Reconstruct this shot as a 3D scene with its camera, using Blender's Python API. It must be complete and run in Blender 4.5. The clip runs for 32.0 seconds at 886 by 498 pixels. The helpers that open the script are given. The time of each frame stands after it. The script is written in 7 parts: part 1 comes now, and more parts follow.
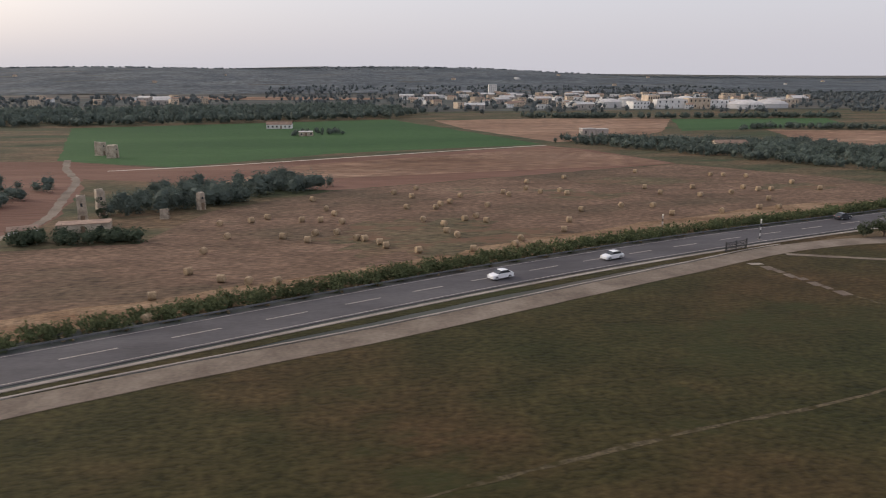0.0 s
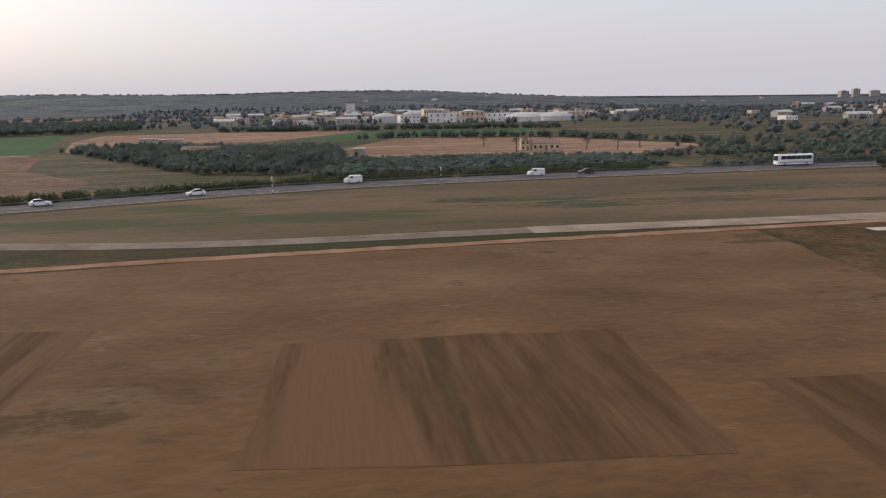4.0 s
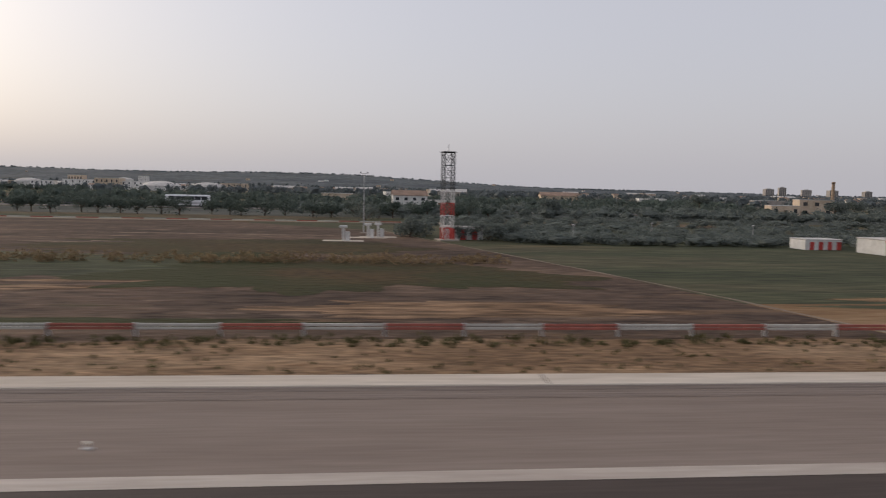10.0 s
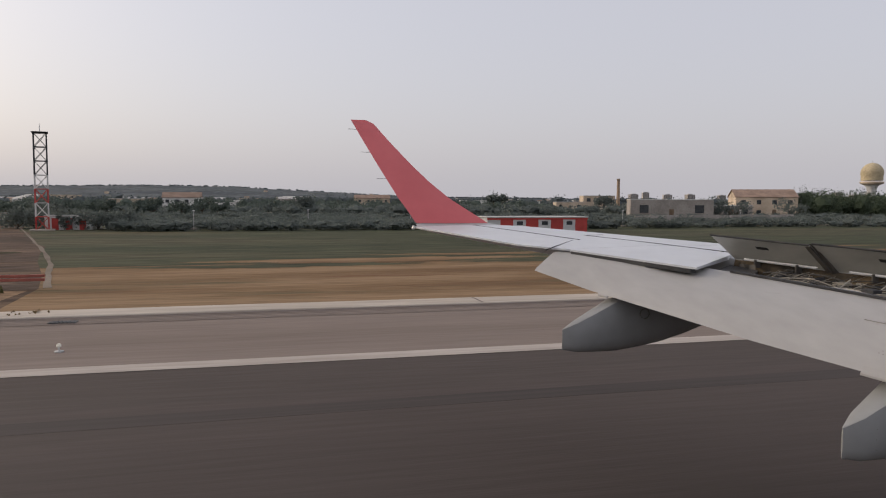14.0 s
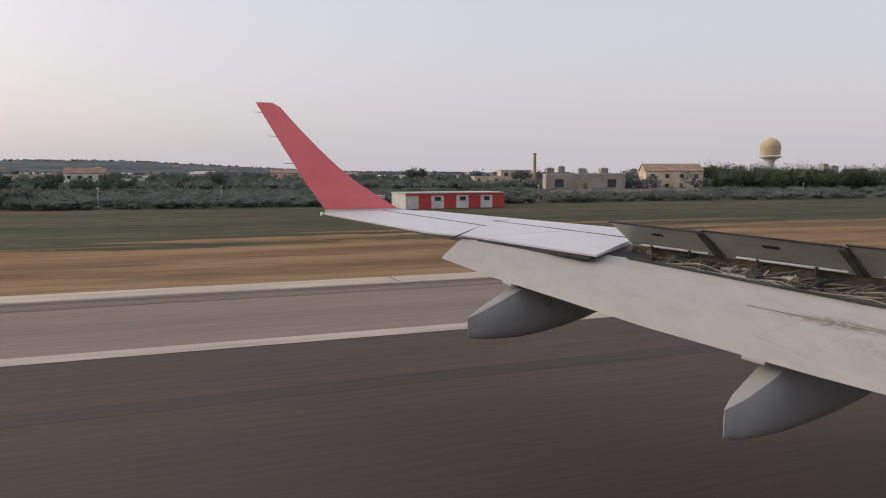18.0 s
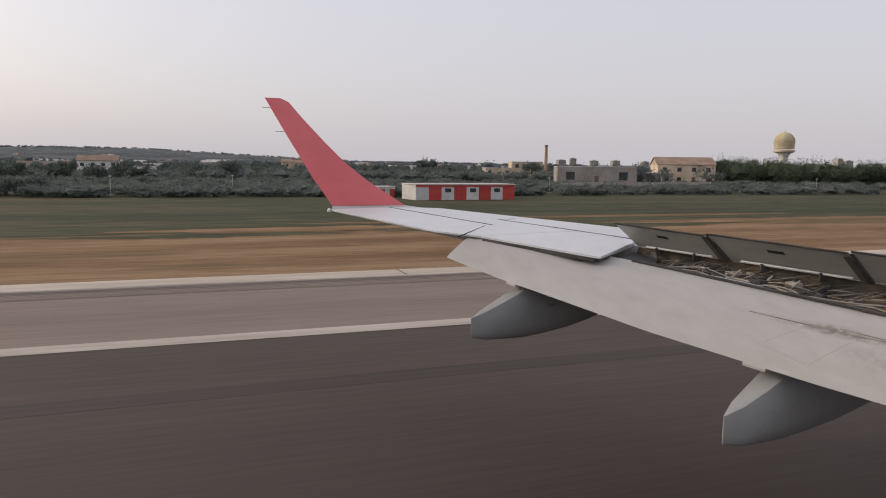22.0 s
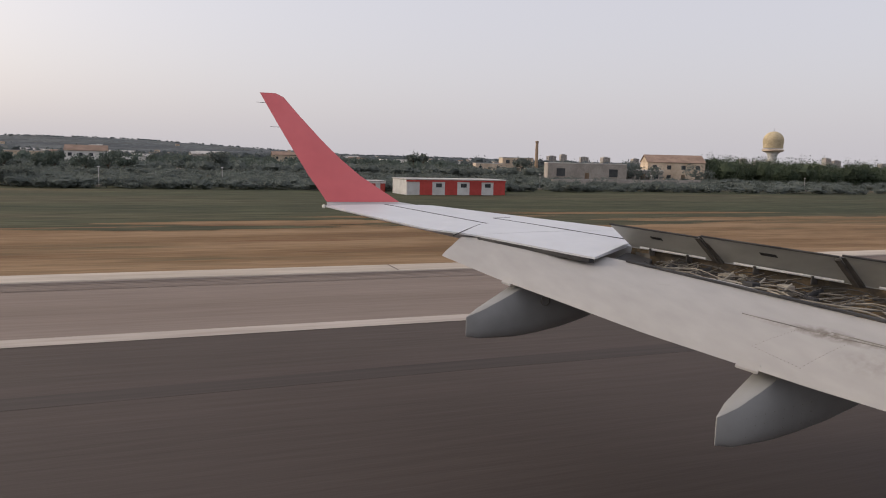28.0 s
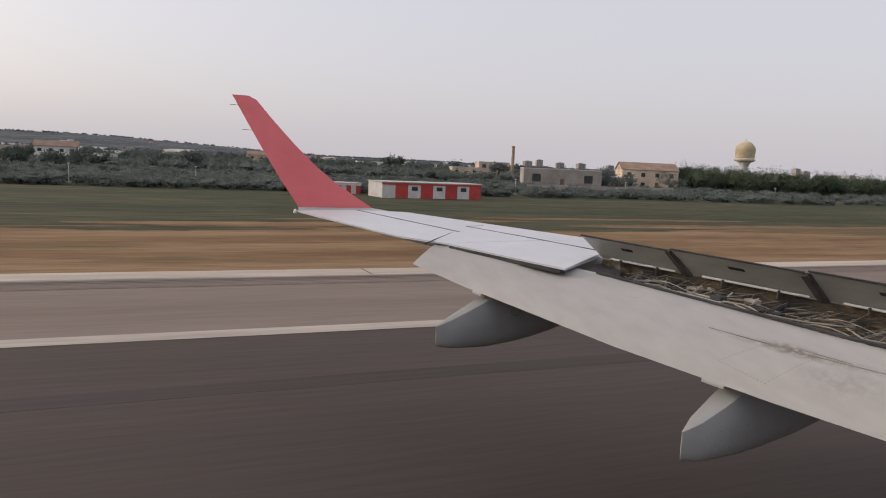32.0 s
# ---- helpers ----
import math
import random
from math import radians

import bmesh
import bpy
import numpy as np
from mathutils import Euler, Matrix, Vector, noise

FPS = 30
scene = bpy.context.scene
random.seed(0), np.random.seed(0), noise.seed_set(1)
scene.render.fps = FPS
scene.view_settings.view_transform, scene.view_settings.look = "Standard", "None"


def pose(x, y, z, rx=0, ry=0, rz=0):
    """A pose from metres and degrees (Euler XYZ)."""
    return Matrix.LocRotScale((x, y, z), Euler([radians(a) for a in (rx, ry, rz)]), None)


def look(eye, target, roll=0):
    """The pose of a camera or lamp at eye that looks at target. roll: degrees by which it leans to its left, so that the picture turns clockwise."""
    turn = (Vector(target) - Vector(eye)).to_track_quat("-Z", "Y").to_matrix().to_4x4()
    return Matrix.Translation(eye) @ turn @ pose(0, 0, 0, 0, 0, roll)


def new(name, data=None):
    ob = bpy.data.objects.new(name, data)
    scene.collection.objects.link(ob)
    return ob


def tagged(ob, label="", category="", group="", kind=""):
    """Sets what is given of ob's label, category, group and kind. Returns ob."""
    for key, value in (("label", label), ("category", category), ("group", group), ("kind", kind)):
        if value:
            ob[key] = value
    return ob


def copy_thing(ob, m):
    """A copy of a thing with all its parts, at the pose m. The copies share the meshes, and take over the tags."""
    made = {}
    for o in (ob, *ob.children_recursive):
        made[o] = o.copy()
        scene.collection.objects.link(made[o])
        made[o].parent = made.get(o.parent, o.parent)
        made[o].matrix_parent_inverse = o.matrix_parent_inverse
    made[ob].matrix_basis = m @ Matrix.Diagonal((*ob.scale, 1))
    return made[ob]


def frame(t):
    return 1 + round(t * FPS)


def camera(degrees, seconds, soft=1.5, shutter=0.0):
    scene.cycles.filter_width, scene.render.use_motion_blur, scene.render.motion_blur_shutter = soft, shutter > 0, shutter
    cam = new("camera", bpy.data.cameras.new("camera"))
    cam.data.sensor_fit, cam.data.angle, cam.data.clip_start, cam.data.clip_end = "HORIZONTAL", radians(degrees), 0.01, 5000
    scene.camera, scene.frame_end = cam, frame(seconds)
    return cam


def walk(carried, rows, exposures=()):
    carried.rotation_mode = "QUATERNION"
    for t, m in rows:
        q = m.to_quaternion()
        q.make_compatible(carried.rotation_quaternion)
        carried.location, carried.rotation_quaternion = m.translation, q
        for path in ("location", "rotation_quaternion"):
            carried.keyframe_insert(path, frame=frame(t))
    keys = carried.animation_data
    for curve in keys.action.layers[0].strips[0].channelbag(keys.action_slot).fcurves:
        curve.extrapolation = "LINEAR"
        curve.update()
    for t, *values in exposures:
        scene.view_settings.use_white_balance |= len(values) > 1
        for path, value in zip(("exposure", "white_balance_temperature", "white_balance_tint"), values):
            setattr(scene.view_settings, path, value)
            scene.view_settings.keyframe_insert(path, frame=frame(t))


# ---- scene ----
cam = camera(62.97, 32.0, soft=1.05, shutter=0.15)

# seconds, place, heading to the right of the y axis, tilt down and lean, in degrees
PATH = [
    (0.0, 0.00, 0.25, 22.04, 9.67, 13.71, 0.05),
    (0.5, 19.30, -0.09, 21.00, 8.78, 13.36, -0.05),
    (1.0, 38.60, 0.43, 19.91, 9.34, 11.86, -0.30),
    (1.5, 57.90, 0.08, 18.94, 10.13, 11.83, -0.38),
    (2.0, 77.20, -0.39, 17.87, 10.73, 11.74, -0.81),
    (2.5, 96.50, -0.36, 16.80, 10.77, 11.75, -0.67),
    (3.0, 115.80, -0.32, 15.74, 10.80, 11.76, -0.53),
    (3.5, 135.10, -0.44, 14.87, 9.70, 11.75, -0.72),
    (4.5, 173.70, -0.68, 13.12, 7.51, 11.74, -1.09),
    (5.5, 212.30, -0.92, 11.37, 5.31, 11.73, -1.46),
    (6.0, 231.60, 0.84, 11.22, 3.72, 11.76, -0.34),
    (6.5, 250.90, 0.42, 10.62, 3.82, 11.75, -0.24),
    (7.0, 270.20, -0.00, 10.02, 3.92, 11.74, -0.13),
    (7.5, 289.50, -0.02, 9.12, 3.48, 11.76, -0.32),
    (8.0, 308.80, -0.02, 8.20, 3.04, 11.78, -0.50),
    (8.5, 328.10, -0.01, 7.20, 3.36, 11.55, -0.10),
    (9.0, 347.40, 0.00, 6.25, 3.66, 11.35, 0.28),
    (9.5, 366.70, 0.02, 5.22, 4.83, 7.90, 0.76),
    (10.0, 386.00, 0.01, 4.28, 5.98, 4.73, 1.23),
    (10.25, 395.60, 0.03, 3.75, 6.40, 4.73, 0.90),
    (10.4, 400.75, -0.06, 3.32, 6.85, 4.74, 0.45),
    (10.55, 404.60, -0.13, 2.92, 7.35, 4.75, -0.15),
    (10.7, 406.95, -0.19, 2.58, 7.80, 4.76, -0.65),
    (10.85, 407.95, -0.18, 2.38, 8.10, 4.76, -1.00),
    (11.0, 408.07, -0.18, 2.34, 8.22, 4.76, -1.11),
    (12.0, 408.07, -0.14, 2.27, 7.81, 5.71, -0.29),
    (13.0, 408.07, -0.14, 2.23, 8.71, 5.67, 0.82),
    (14.0, 408.01, -0.28, 2.35, 14.62, 3.79, 0.23),
    (15.0, 408.01, -0.27, 2.30, 18.34, 0.57, 2.57),
    (18.0, 408.11, -0.30, 2.46, 20.97, 5.80, 0.00),
    (19.0, 408.10, -0.30, 2.48, 20.44, 5.65, 1.37),
    (20.0, 408.12, -0.32, 2.55, 18.72, 7.27, 0.39),
    (21.0, 408.14, -0.32, 2.54, 21.84, 6.59, 0.98),
    (22.0, 408.14, -0.33, 2.53, 20.17, 6.54, 0.62),
    (23.0, 408.12, -0.33, 2.53, 19.35, 6.41, 1.03),
    (24.0, 408.14, -0.31, 2.53, 19.66, 6.47, 1.45),
    (25.0, 408.13, -0.31, 2.54, 18.48, 6.90, 2.92),
    (28.0, 408.09, -0.33, 2.56, 21.02, 6.95, 1.39),
    (29.0, 408.13, -0.32, 2.57, 21.72, 6.77, 1.42),
    (30.0, 408.12, -0.31, 2.57, 21.19, 6.84, 2.06),
    (31.0, 408.14, -0.31, 2.59, 22.24, 6.81, 3.16),
    (32.0, 408.13, -0.31, 2.60, 22.98, 6.64, 2.53),
]



def heading(x, y, z, yaw, tilt, lean):
    a, b = radians(yaw), radians(tilt)
    way = Vector((math.sin(a) * math.cos(b), math.cos(a) * math.cos(b), -math.sin(b)))
    eye = Vector((x, y, z))
    return look(eye, eye + way, lean)


walk(cam, [(row[0], heading(*row[1:])) for row in PATH], exposures=[(0.0, 0.25, 6330, 12), (9.0, 0.20, 6380, 12), (10.0, -0.08, 6400, 11), (11.0, 0.00, 6430, 11), (15.0, 0.03, 6450, 11), (18.0, 0.14, 6530, 12), (32.0, 0.17, 6530, 12)])

# ---------------------------------------------------------------- daylight
SUN_ELEVATION, SUN_HEADING = radians(24), radians(-58)   # heading from +y towards +x
world = bpy.data.worlds.new("world")
scene.world = world
world.use_nodes = True
wn = world.node_tree
wn.nodes.clear()
sky = wn.nodes.new("ShaderNodeTexSky")
sky.sky_type = "NISHITA"
sky.sun_disc = False
sky.sun_elevation, sky.sun_rotation = SUN_ELEVATION, SUN_HEADING
sky.air_density, sky.dust_density, sky.ozone_density = 1.0, 6.0, 1.0
veil = wn.nodes.new("ShaderNodeMix")            # thin high cloud in front of the blue
veil.data_type = "RGBA"
veil.inputs["Factor"].default_value = 0.47
veil.inputs["B"].default_value = (10.3, 10.0, 10.6, 1)
wn.links.new(sky.outputs["Color"], veil.inputs["A"])
air = wn.nodes.new("ShaderNodeBackground")
air.inputs["Strength"].default_value = 0.1
wn.links.new(veil.outputs["Result"], air.inputs["Color"])
world_out = wn.nodes.new("ShaderNodeOutputWorld")
wn.links.new(air.outputs["Background"], world_out.inputs["Surface"])
sun_data = bpy.data.lights.new("sun", "SUN")
sun_data.energy, sun_data.angle, sun_data.color = 0.9, radians(10), (1.0, 0.9, 0.78)
sun = new("sun", sun_data)
to_sun = Vector((math.sin(SUN_HEADING) * math.cos(SUN_ELEVATION), math.cos(SUN_HEADING) * math.cos(SUN_ELEVATION), math.sin(SUN_ELEVATION)))
sun.matrix_world = look(to_sun * 300 + Vector((408, 0, 0)), (408, 0, 0))

# ---------------------------------------------------------------- materials


def material(name, colors, scale=1.0, fine=12.0, rough=0.8, bump=0.2, stretch=(1, 1, 1), metal=0.0, mix_fine=0.35,
             per_piece=0.0, spread=0.12, spec=0.3, patches=()):
    """Colour that varies at two sizes, with fine relief. colors: two or three tones; scale, fine: waves a metre."""
    m = bpy.data.materials.new(name)
    m.use_nodes = True
    nt = m.node_tree
    b = nt.nodes["Principled BSDF"]
    b.inputs["Roughness"].default_value = rough
    b.inputs["Metallic"].default_value = metal
    b.inputs["Specular IOR Level"].default_value = spec
    co = nt.nodes.new("ShaderNodeTexCoord")
    mp = nt.nodes.new("ShaderNodeMapping")
    mp.inputs["Scale"].default_value = stretch
    nt.links.new(co.outputs["Object"], mp.inputs["Vector"])
    big = nt.nodes.new("ShaderNodeTexNoise")
    big.inputs["Scale"].default_value = scale
    big.inputs["Detail"].default_value = 5
    big.inputs["Roughness"].default_value = 0.62
    small = nt.nodes.new("ShaderNodeTexNoise")
    small.inputs["Scale"].default_value = fine
    small.inputs["Detail"].default_value = 4
    for n in (big, small):
        nt.links.new(mp.outputs["Vector"], n.inputs["Vector"])
    ramp = nt.nodes.new("ShaderNodeValToRGB")
    el = ramp.color_ramp.elements
    el[0].position, el[1].position = 0.5 - spread, 0.5 + spread
    el[0].color, el[1].color = (*colors[0], 1), (*colors[-1], 1)
    if len(colors) == 3:
        mid = el.new(0.5)
        mid.color = (*colors[1], 1)
    nt.links.new(big.outputs["Fac"], ramp.inputs["Fac"])
    shade = nt.nodes.new("ShaderNodeMix")
    shade.data_type = "RGBA"
    shade.blend_type = "OVERLAY"
    shade.inputs["Factor"].default_value = mix_fine
    nt.links.new(ramp.outputs["Color"], shade.inputs["A"])
    crisp = nt.nodes.new("ShaderNodeMapRange")
    crisp.inputs["From Min"].default_value, crisp.inputs["From Max"].default_value = (0.3, 0.7) if mix_fine > 0.38 else (0.0, 1.0)
    nt.links.new(small.outputs["Fac"], crisp.inputs["Value"])
    nt.links.new(crisp.outputs["Result"], shade.inputs["B"])
    last = shade.outputs["Result"]
    if mix_fine > 0.38:                         # clumps between the two sizes
        mid_noise = nt.nodes.new("ShaderNodeTexNoise")
        mid_noise.inputs["Scale"].default_value, mid_noise.inputs["Detail"].default_value = math.sqrt(scale * fine), 6
        mid_noise.inputs["Roughness"].default_value = 0.7
        nt.links.new(mp.outputs["Vector"], mid_noise.inputs["Vector"])
        clump = nt.nodes.new("ShaderNodeMapRange")
        clump.inputs["From Min"].default_value, clump.inputs["From Max"].default_value = 0.3, 0.7
        nt.links.new(mid_noise.outputs["Fac"], clump.inputs["Value"])
        blend = nt.nodes.new("ShaderNodeMix")
        blend.data_type, blend.blend_type = "RGBA", "OVERLAY"
        blend.inputs["Factor"].default_value = mix_fine * 0.75
        nt.links.new(last, blend.inputs["A"])
        nt.links.new(clump.outputs["Result"], blend.inputs["B"])
        last = blend.outputs["Result"]
    for tone, size, edge in patches:            # scattered spots of another soil or plant
        spot = nt.nodes.new("ShaderNodeTexNoise")
        spot.inputs["Scale"].default_value, spot.inputs["Detail"].default_value, spot.inputs["Roughness"].default_value = size, 7, 0.68
        nt.links.new(mp.outputs["Vector"], spot.inputs["Vector"])
        cut = nt.nodes.new("ShaderNodeMapRange")
        cut.inputs["From Min"].default_value, cut.inputs["From Max"].default_value = edge, edge + 0.06
        nt.links.new(spot.outputs["Fac"], cut.inputs["Value"])
        over = nt.nodes.new("ShaderNodeMix")
        over.data_type = "RGBA"
        over.inputs["B"].default_value = (*tone, 1)
        nt.links.new(cut.outputs["Result"], over.inputs["Factor"])
        nt.links.new(last, over.inputs["A"])
        last = over.outputs["Result"]
    if per_piece:
        info = nt.nodes.new("ShaderNodeObjectInfo")
        hsv = nt.nodes.new("ShaderNodeHueSaturation")
        span = nt.nodes.new("ShaderNodeMapRange")
        span.inputs["To Min"].default_value, span.inputs["To Max"].default_value = 1 - per_piece, 1 + per_piece
        nt.links.new(info.outputs["Random"], span.inputs["Value"])
        nt.links.new(span.outputs["Result"], hsv.inputs["Value"])
        nt.links.new(last, hsv.inputs["Color"])
        last = hsv.outputs["Color"]
    nt.links.new(last, b.inputs["Base Color"])
    if bump:
        bp = nt.nodes.new("ShaderNodeBump")
        bp.inputs["Strength"].default_value = bump
        bp.inputs["Distance"].default_value = 0.4 / fine
        nt.links.new(small.outputs["Fac"], bp.inputs["Height"])
        nt.links.new(bp.outputs["Normal"], b.inputs["Normal"])
    return m


def leafage(name, dark, light, through_light=0.25):
    """Leaves: every island of the mesh a little different."""
    m = bpy.data.materials.new(name)
    m.use_nodes = True
    nt = m.node_tree
    b = nt.nodes["Principled BSDF"]
    b.inputs["Roughness"].default_value = 0.75
    b.inputs["Specular IOR Level"].default_value = 0.1
    geo = nt.nodes.new("ShaderNodeNewGeometry")
    ramp = nt.nodes.new("ShaderNodeValToRGB")
    ramp.color_ramp.elements[0].color, ramp.color_ramp.elements[1].color = (*dark, 1), (*light, 1)
    nt.links.new(geo.outputs["Random Per Island"], ramp.inputs["Fac"])
    co = nt.nodes.new("ShaderNodeTexCoord")
    n = nt.nodes.new("ShaderNodeTexNoise")
    n.inputs["Scale"].default_value = 0.12
    nt.links.new(co.outputs["Object"], n.inputs["Vector"])
    mix = nt.nodes.new("ShaderNodeMix")
    mix.data_type, mix.blend_type = "RGBA", "OVERLAY"
    mix.inputs["Factor"].default_value = 0.5
    nt.links.new(ramp.outputs["Color"], mix.inputs["A"])
    nt.links.new(n.outputs["Fac"], mix.inputs["B"])
    nt.links.new(mix.outputs["Result"], b.inputs["Base Color"])
    tr = nt.nodes.new("ShaderNodeBsdfTranslucent")
    nt.links.new(mix.outputs["Result"], tr.inputs["Color"])
    ms = nt.nodes.new("ShaderNodeMixShader")
    ms.inputs["Fac"].default_value = through_light
    nt.links.new(b.outputs["BSDF"], ms.inputs[1])
    nt.links.new(tr.outputs["BSDF"], ms.inputs[2])
    nt.links.new(ms.outputs["Shader"], nt.nodes["Material Output"].inputs["Surface"])
    return m


GRASS_DARK = material("grass_dark", [(0.031, 0.031, 0.0105), (0.041, 0.034, 0.0125), (0.058, 0.037, 0.016)], 0.035, 2.2, 0.95, 0.8, (0.7, 1, 1), mix_fine=0.42, patches=(((0.034, 0.036, 0.0125), 0.02, 0.53), ((0.056, 0.036, 0.0152), 0.017, 0.56)), spec=0.14)
GRASS_MID = material("grass_mid", [(0.042, 0.050, 0.024), (0.078, 0.066, 0.036), (0.12, 0.080, 0.046)], 0.06, 2.0, 0.95, 0.5, (0.35, 1, 1), mix_fine=0.5, patches=(((0.040, 0.058, 0.026), 0.05, 0.58),), spec=0.14)
GRASS_TAN = material("grass_tan", [(0.082, 0.062, 0.034), (0.112, 0.080, 0.045), (0.140, 0.097, 0.056)], 0.05, 2.0, 0.95, 0.5, (0.3, 1, 1), mix_fine=0.36, patches=(((0.060, 0.062, 0.028), 0.035, 0.55),), spec=0.14)
GRASS_GREEN = material("grass_green", [(0.042, 0.048, 0.025), (0.058, 0.060, 0.032), (0.082, 0.070, 0.041)], 0.10, 2.5, 0.95, 0.5, (0.15, 1, 1), mix_fine=0.45, patches=(((0.11, 0.086, 0.047), 0.12, 0.62),), spec=0.14)
GRASS_OCHRE = material("grass_ochre", [(0.150, 0.088, 0.043), (0.200, 0.124, 0.064), (0.250, 0.164, 0.092)], 0.5, 4.0, 0.95, 0.6, (0.16, 1, 1), mix_fine=0.36, patches=(((0.118, 0.088, 0.045), 0.16, 0.54), ((0.150, 0.078, 0.038), 0.3, 0.60), ((0.29, 0.20, 0.12), 0.4, 0.66)), spec=0.14)
STRAW = material("dry_straw", [(0.140, 0.086, 0.048), (0.19, 0.120, 0.069), (0.245, 0.165, 0.100)], 0.30, 5.0, 0.95, 0.7, (0.35, 1, 1), mix_fine=0.42, patches=(((0.082, 0.060, 0.029), 0.5, 0.62), ((0.155, 0.080, 0.039), 0.2, 0.62)), spec=0.14)
FIELD_BROWN = material("field_brown", [(0.090, 0.050, 0.021), (0.124, 0.070, 0.032), (0.158, 0.096, 0.049)], 0.12, 1.8, 0.95, 0.5, (0.6, 1.0, 1), mix_fine=0.34, spread=0.2, patches=(((0.172, 0.110, 0.060), 0.10, 0.58), ((0.080, 0.047, 0.019), 0.1, 0.60), ((0.088, 0.053, 0.023), 0.45, 0.60), ((0.165, 0.108, 0.060), 0.6, 0.63)), spec=0.14)
FIELD_PLOUGHED = material("field_ploughed", [(0.072, 0.038, 0.015), (0.090, 0.048, 0.020), (0.112, 0.063, 0.029)], 0.6, 3.0, 0.95, 0.7, (1.2, 0.10, 1), mix_fine=0.37, patches=(((0.128, 0.070, 0.034), 0.10, 0.50), ((0.060, 0.040, 0.016), 0.14, 0.60)), spec=0.14)
FIELD_BURNT = material("field_burnt", [(0.042, 0.028, 0.020), (0.074, 0.049, 0.035), (0.138, 0.092, 0.063)], 0.10, 1.4, 0.95, 0.6, (0.5, 1.2, 1), mix_fine=0.45, spread=0.2, patches=(((0.175, 0.122, 0.086), 0.16, 0.60), ((0.165, 0.118, 0.086), 0.7, 0.63), ((0.052, 0.052, 0.022), 0.05, 0.62), ((0.135, 0.068, 0.034), 0.04, 0.63)), spec=0.14)
FIELD_WEEDY = material("field_weedy", [(0.038, 0.033, 0.0095), (0.068, 0.040, 0.014), (0.098, 0.056, 0.022)], 0.09, 1.8, 0.95, 0.6, (1, 0.7, 1), mix_fine=0.42, patches=(((0.038, 0.040, 0.013), 0.07, 0.55), ((0.15, 0.105, 0.07), 0.32, 0.67)), spec=0.14)
FIELD_HAY = material("hay_stubble", [(0.094, 0.068, 0.043), (0.128, 0.082, 0.054), (0.164, 0.106, 0.071)], 0.03, 1.2, 0.95, 0.5, (0.8, 1.4, 1), mix_fine=0.42, patches=(((0.084, 0.078, 0.044), 0.03, 0.60),), spec=0.14)
FIELD_RED = material("field_red", [(0.125, 0.066, 0.046), (0.15, 0.082, 0.058), (0.18, 0.104, 0.074)], 0.02, 0.5, 0.95, 0.4, (0.25, 2.2, 1), mix_fine=0.37, spec=0.14)
FIELD_ORANGE = material("field_orange", [(0.17, 0.1, 0.064), (0.225, 0.14, 0.092), (0.265, 0.175, 0.118)], 0.02, 0.4, 0.95, 0.4, (0.5, 1.5, 1), mix_fine=0.4, spec=0.14)
CROP_GREEN = material("crop_green", [(0.026, 0.068, 0.020), (0.034, 0.080, 0.024), (0.043, 0.092, 0.030)], 0.012, 0.8, 0.9, 0.4, (0.4, 1.5, 1), mix_fine=0.35, spec=0.14)
GRASS_HAY = material("grass_hay", [(0.088, 0.072, 0.042), (0.104, 0.084, 0.048), (0.130, 0.088, 0.054)], 0.12, 1.4, 0.95, 0.5, (0.6, 1.3, 1), mix_fine=0.45, patches=(((0.136, 0.082, 0.051), 0.16, 0.52),), spec=0.14)
# far ground and hills: distance haze painted into the tones, greyer and bluer
LAND_FAR_HAZED = material("far_land_hazed", [(0.048, 0.058, 0.055), (0.068, 0.070, 0.060), (0.115, 0.094, 0.075)], 0.008, 0.06, 0.95, 0.0, (0.35, 1.2, 1), mix_fine=0.45, spread=0.16, spec=0.14)
HILL_HAZED = material("hill_woods", [(0.052, 0.062, 0.070), (0.070, 0.081, 0.088), (0.094, 0.103, 0.106)], 0.02, 0.22, 0.95, 0.6, (0.7, 0.5, 1), mix_fine=0.46, spec=0.14)
DIRT = material("dirt_track", [(0.20, 0.105, 0.055), (0.25, 0.142, 0.08), (0.30, 0.185, 0.115)], 0.25, 4.0, 0.95, 0.5, mix_fine=0.36, spec=0.14)
TRACK_PALE = material("track_pale", [(0.125, 0.096, 0.072), (0.165, 0.13, 0.098), (0.205, 0.166, 0.128)], 0.2, 3.0, 0.95, 0.4, mix_fine=0.36)
TRACK_SAND = material("track_sand", [(0.20, 0.152, 0.108), (0.25, 0.195, 0.142), (0.30, 0.238, 0.178)], 0.25, 3.0, 0.95, 0.4, mix_fine=0.36)
CONCRETE = material("concrete", [(0.22, 0.185, 0.155), (0.28, 0.24, 0.205), (0.34, 0.295, 0.25)], 0.3, 5.0, 0.9, 0.3, (0.4, 1, 1), mix_fine=0.36)
VERGE = material("verge_concrete", [(0.40, 0.345, 0.285), (0.46, 0.40, 0.335), (0.51, 0.45, 0.38)], 0.6, 5.0, 0.9, 0.3, (0.12, 1, 1), mix_fine=0.3)
ASPHALT_ROAD = material("asphalt_road", [(0.062, 0.056, 0.058), (0.076, 0.07, 0.072), (0.092, 0.085, 0.086)], 0.2, 6.0, 0.85, 0.2, (0.3, 1, 1))
ASPHALT_DARK = material("asphalt_dark", [(0.061, 0.047, 0.040), (0.067, 0.053, 0.0455), (0.075, 0.059, 0.0515)], 0.35, 9.0, 0.8, 0.2, (0.10, 1, 1), mix_fine=0.22, spec=0.2)
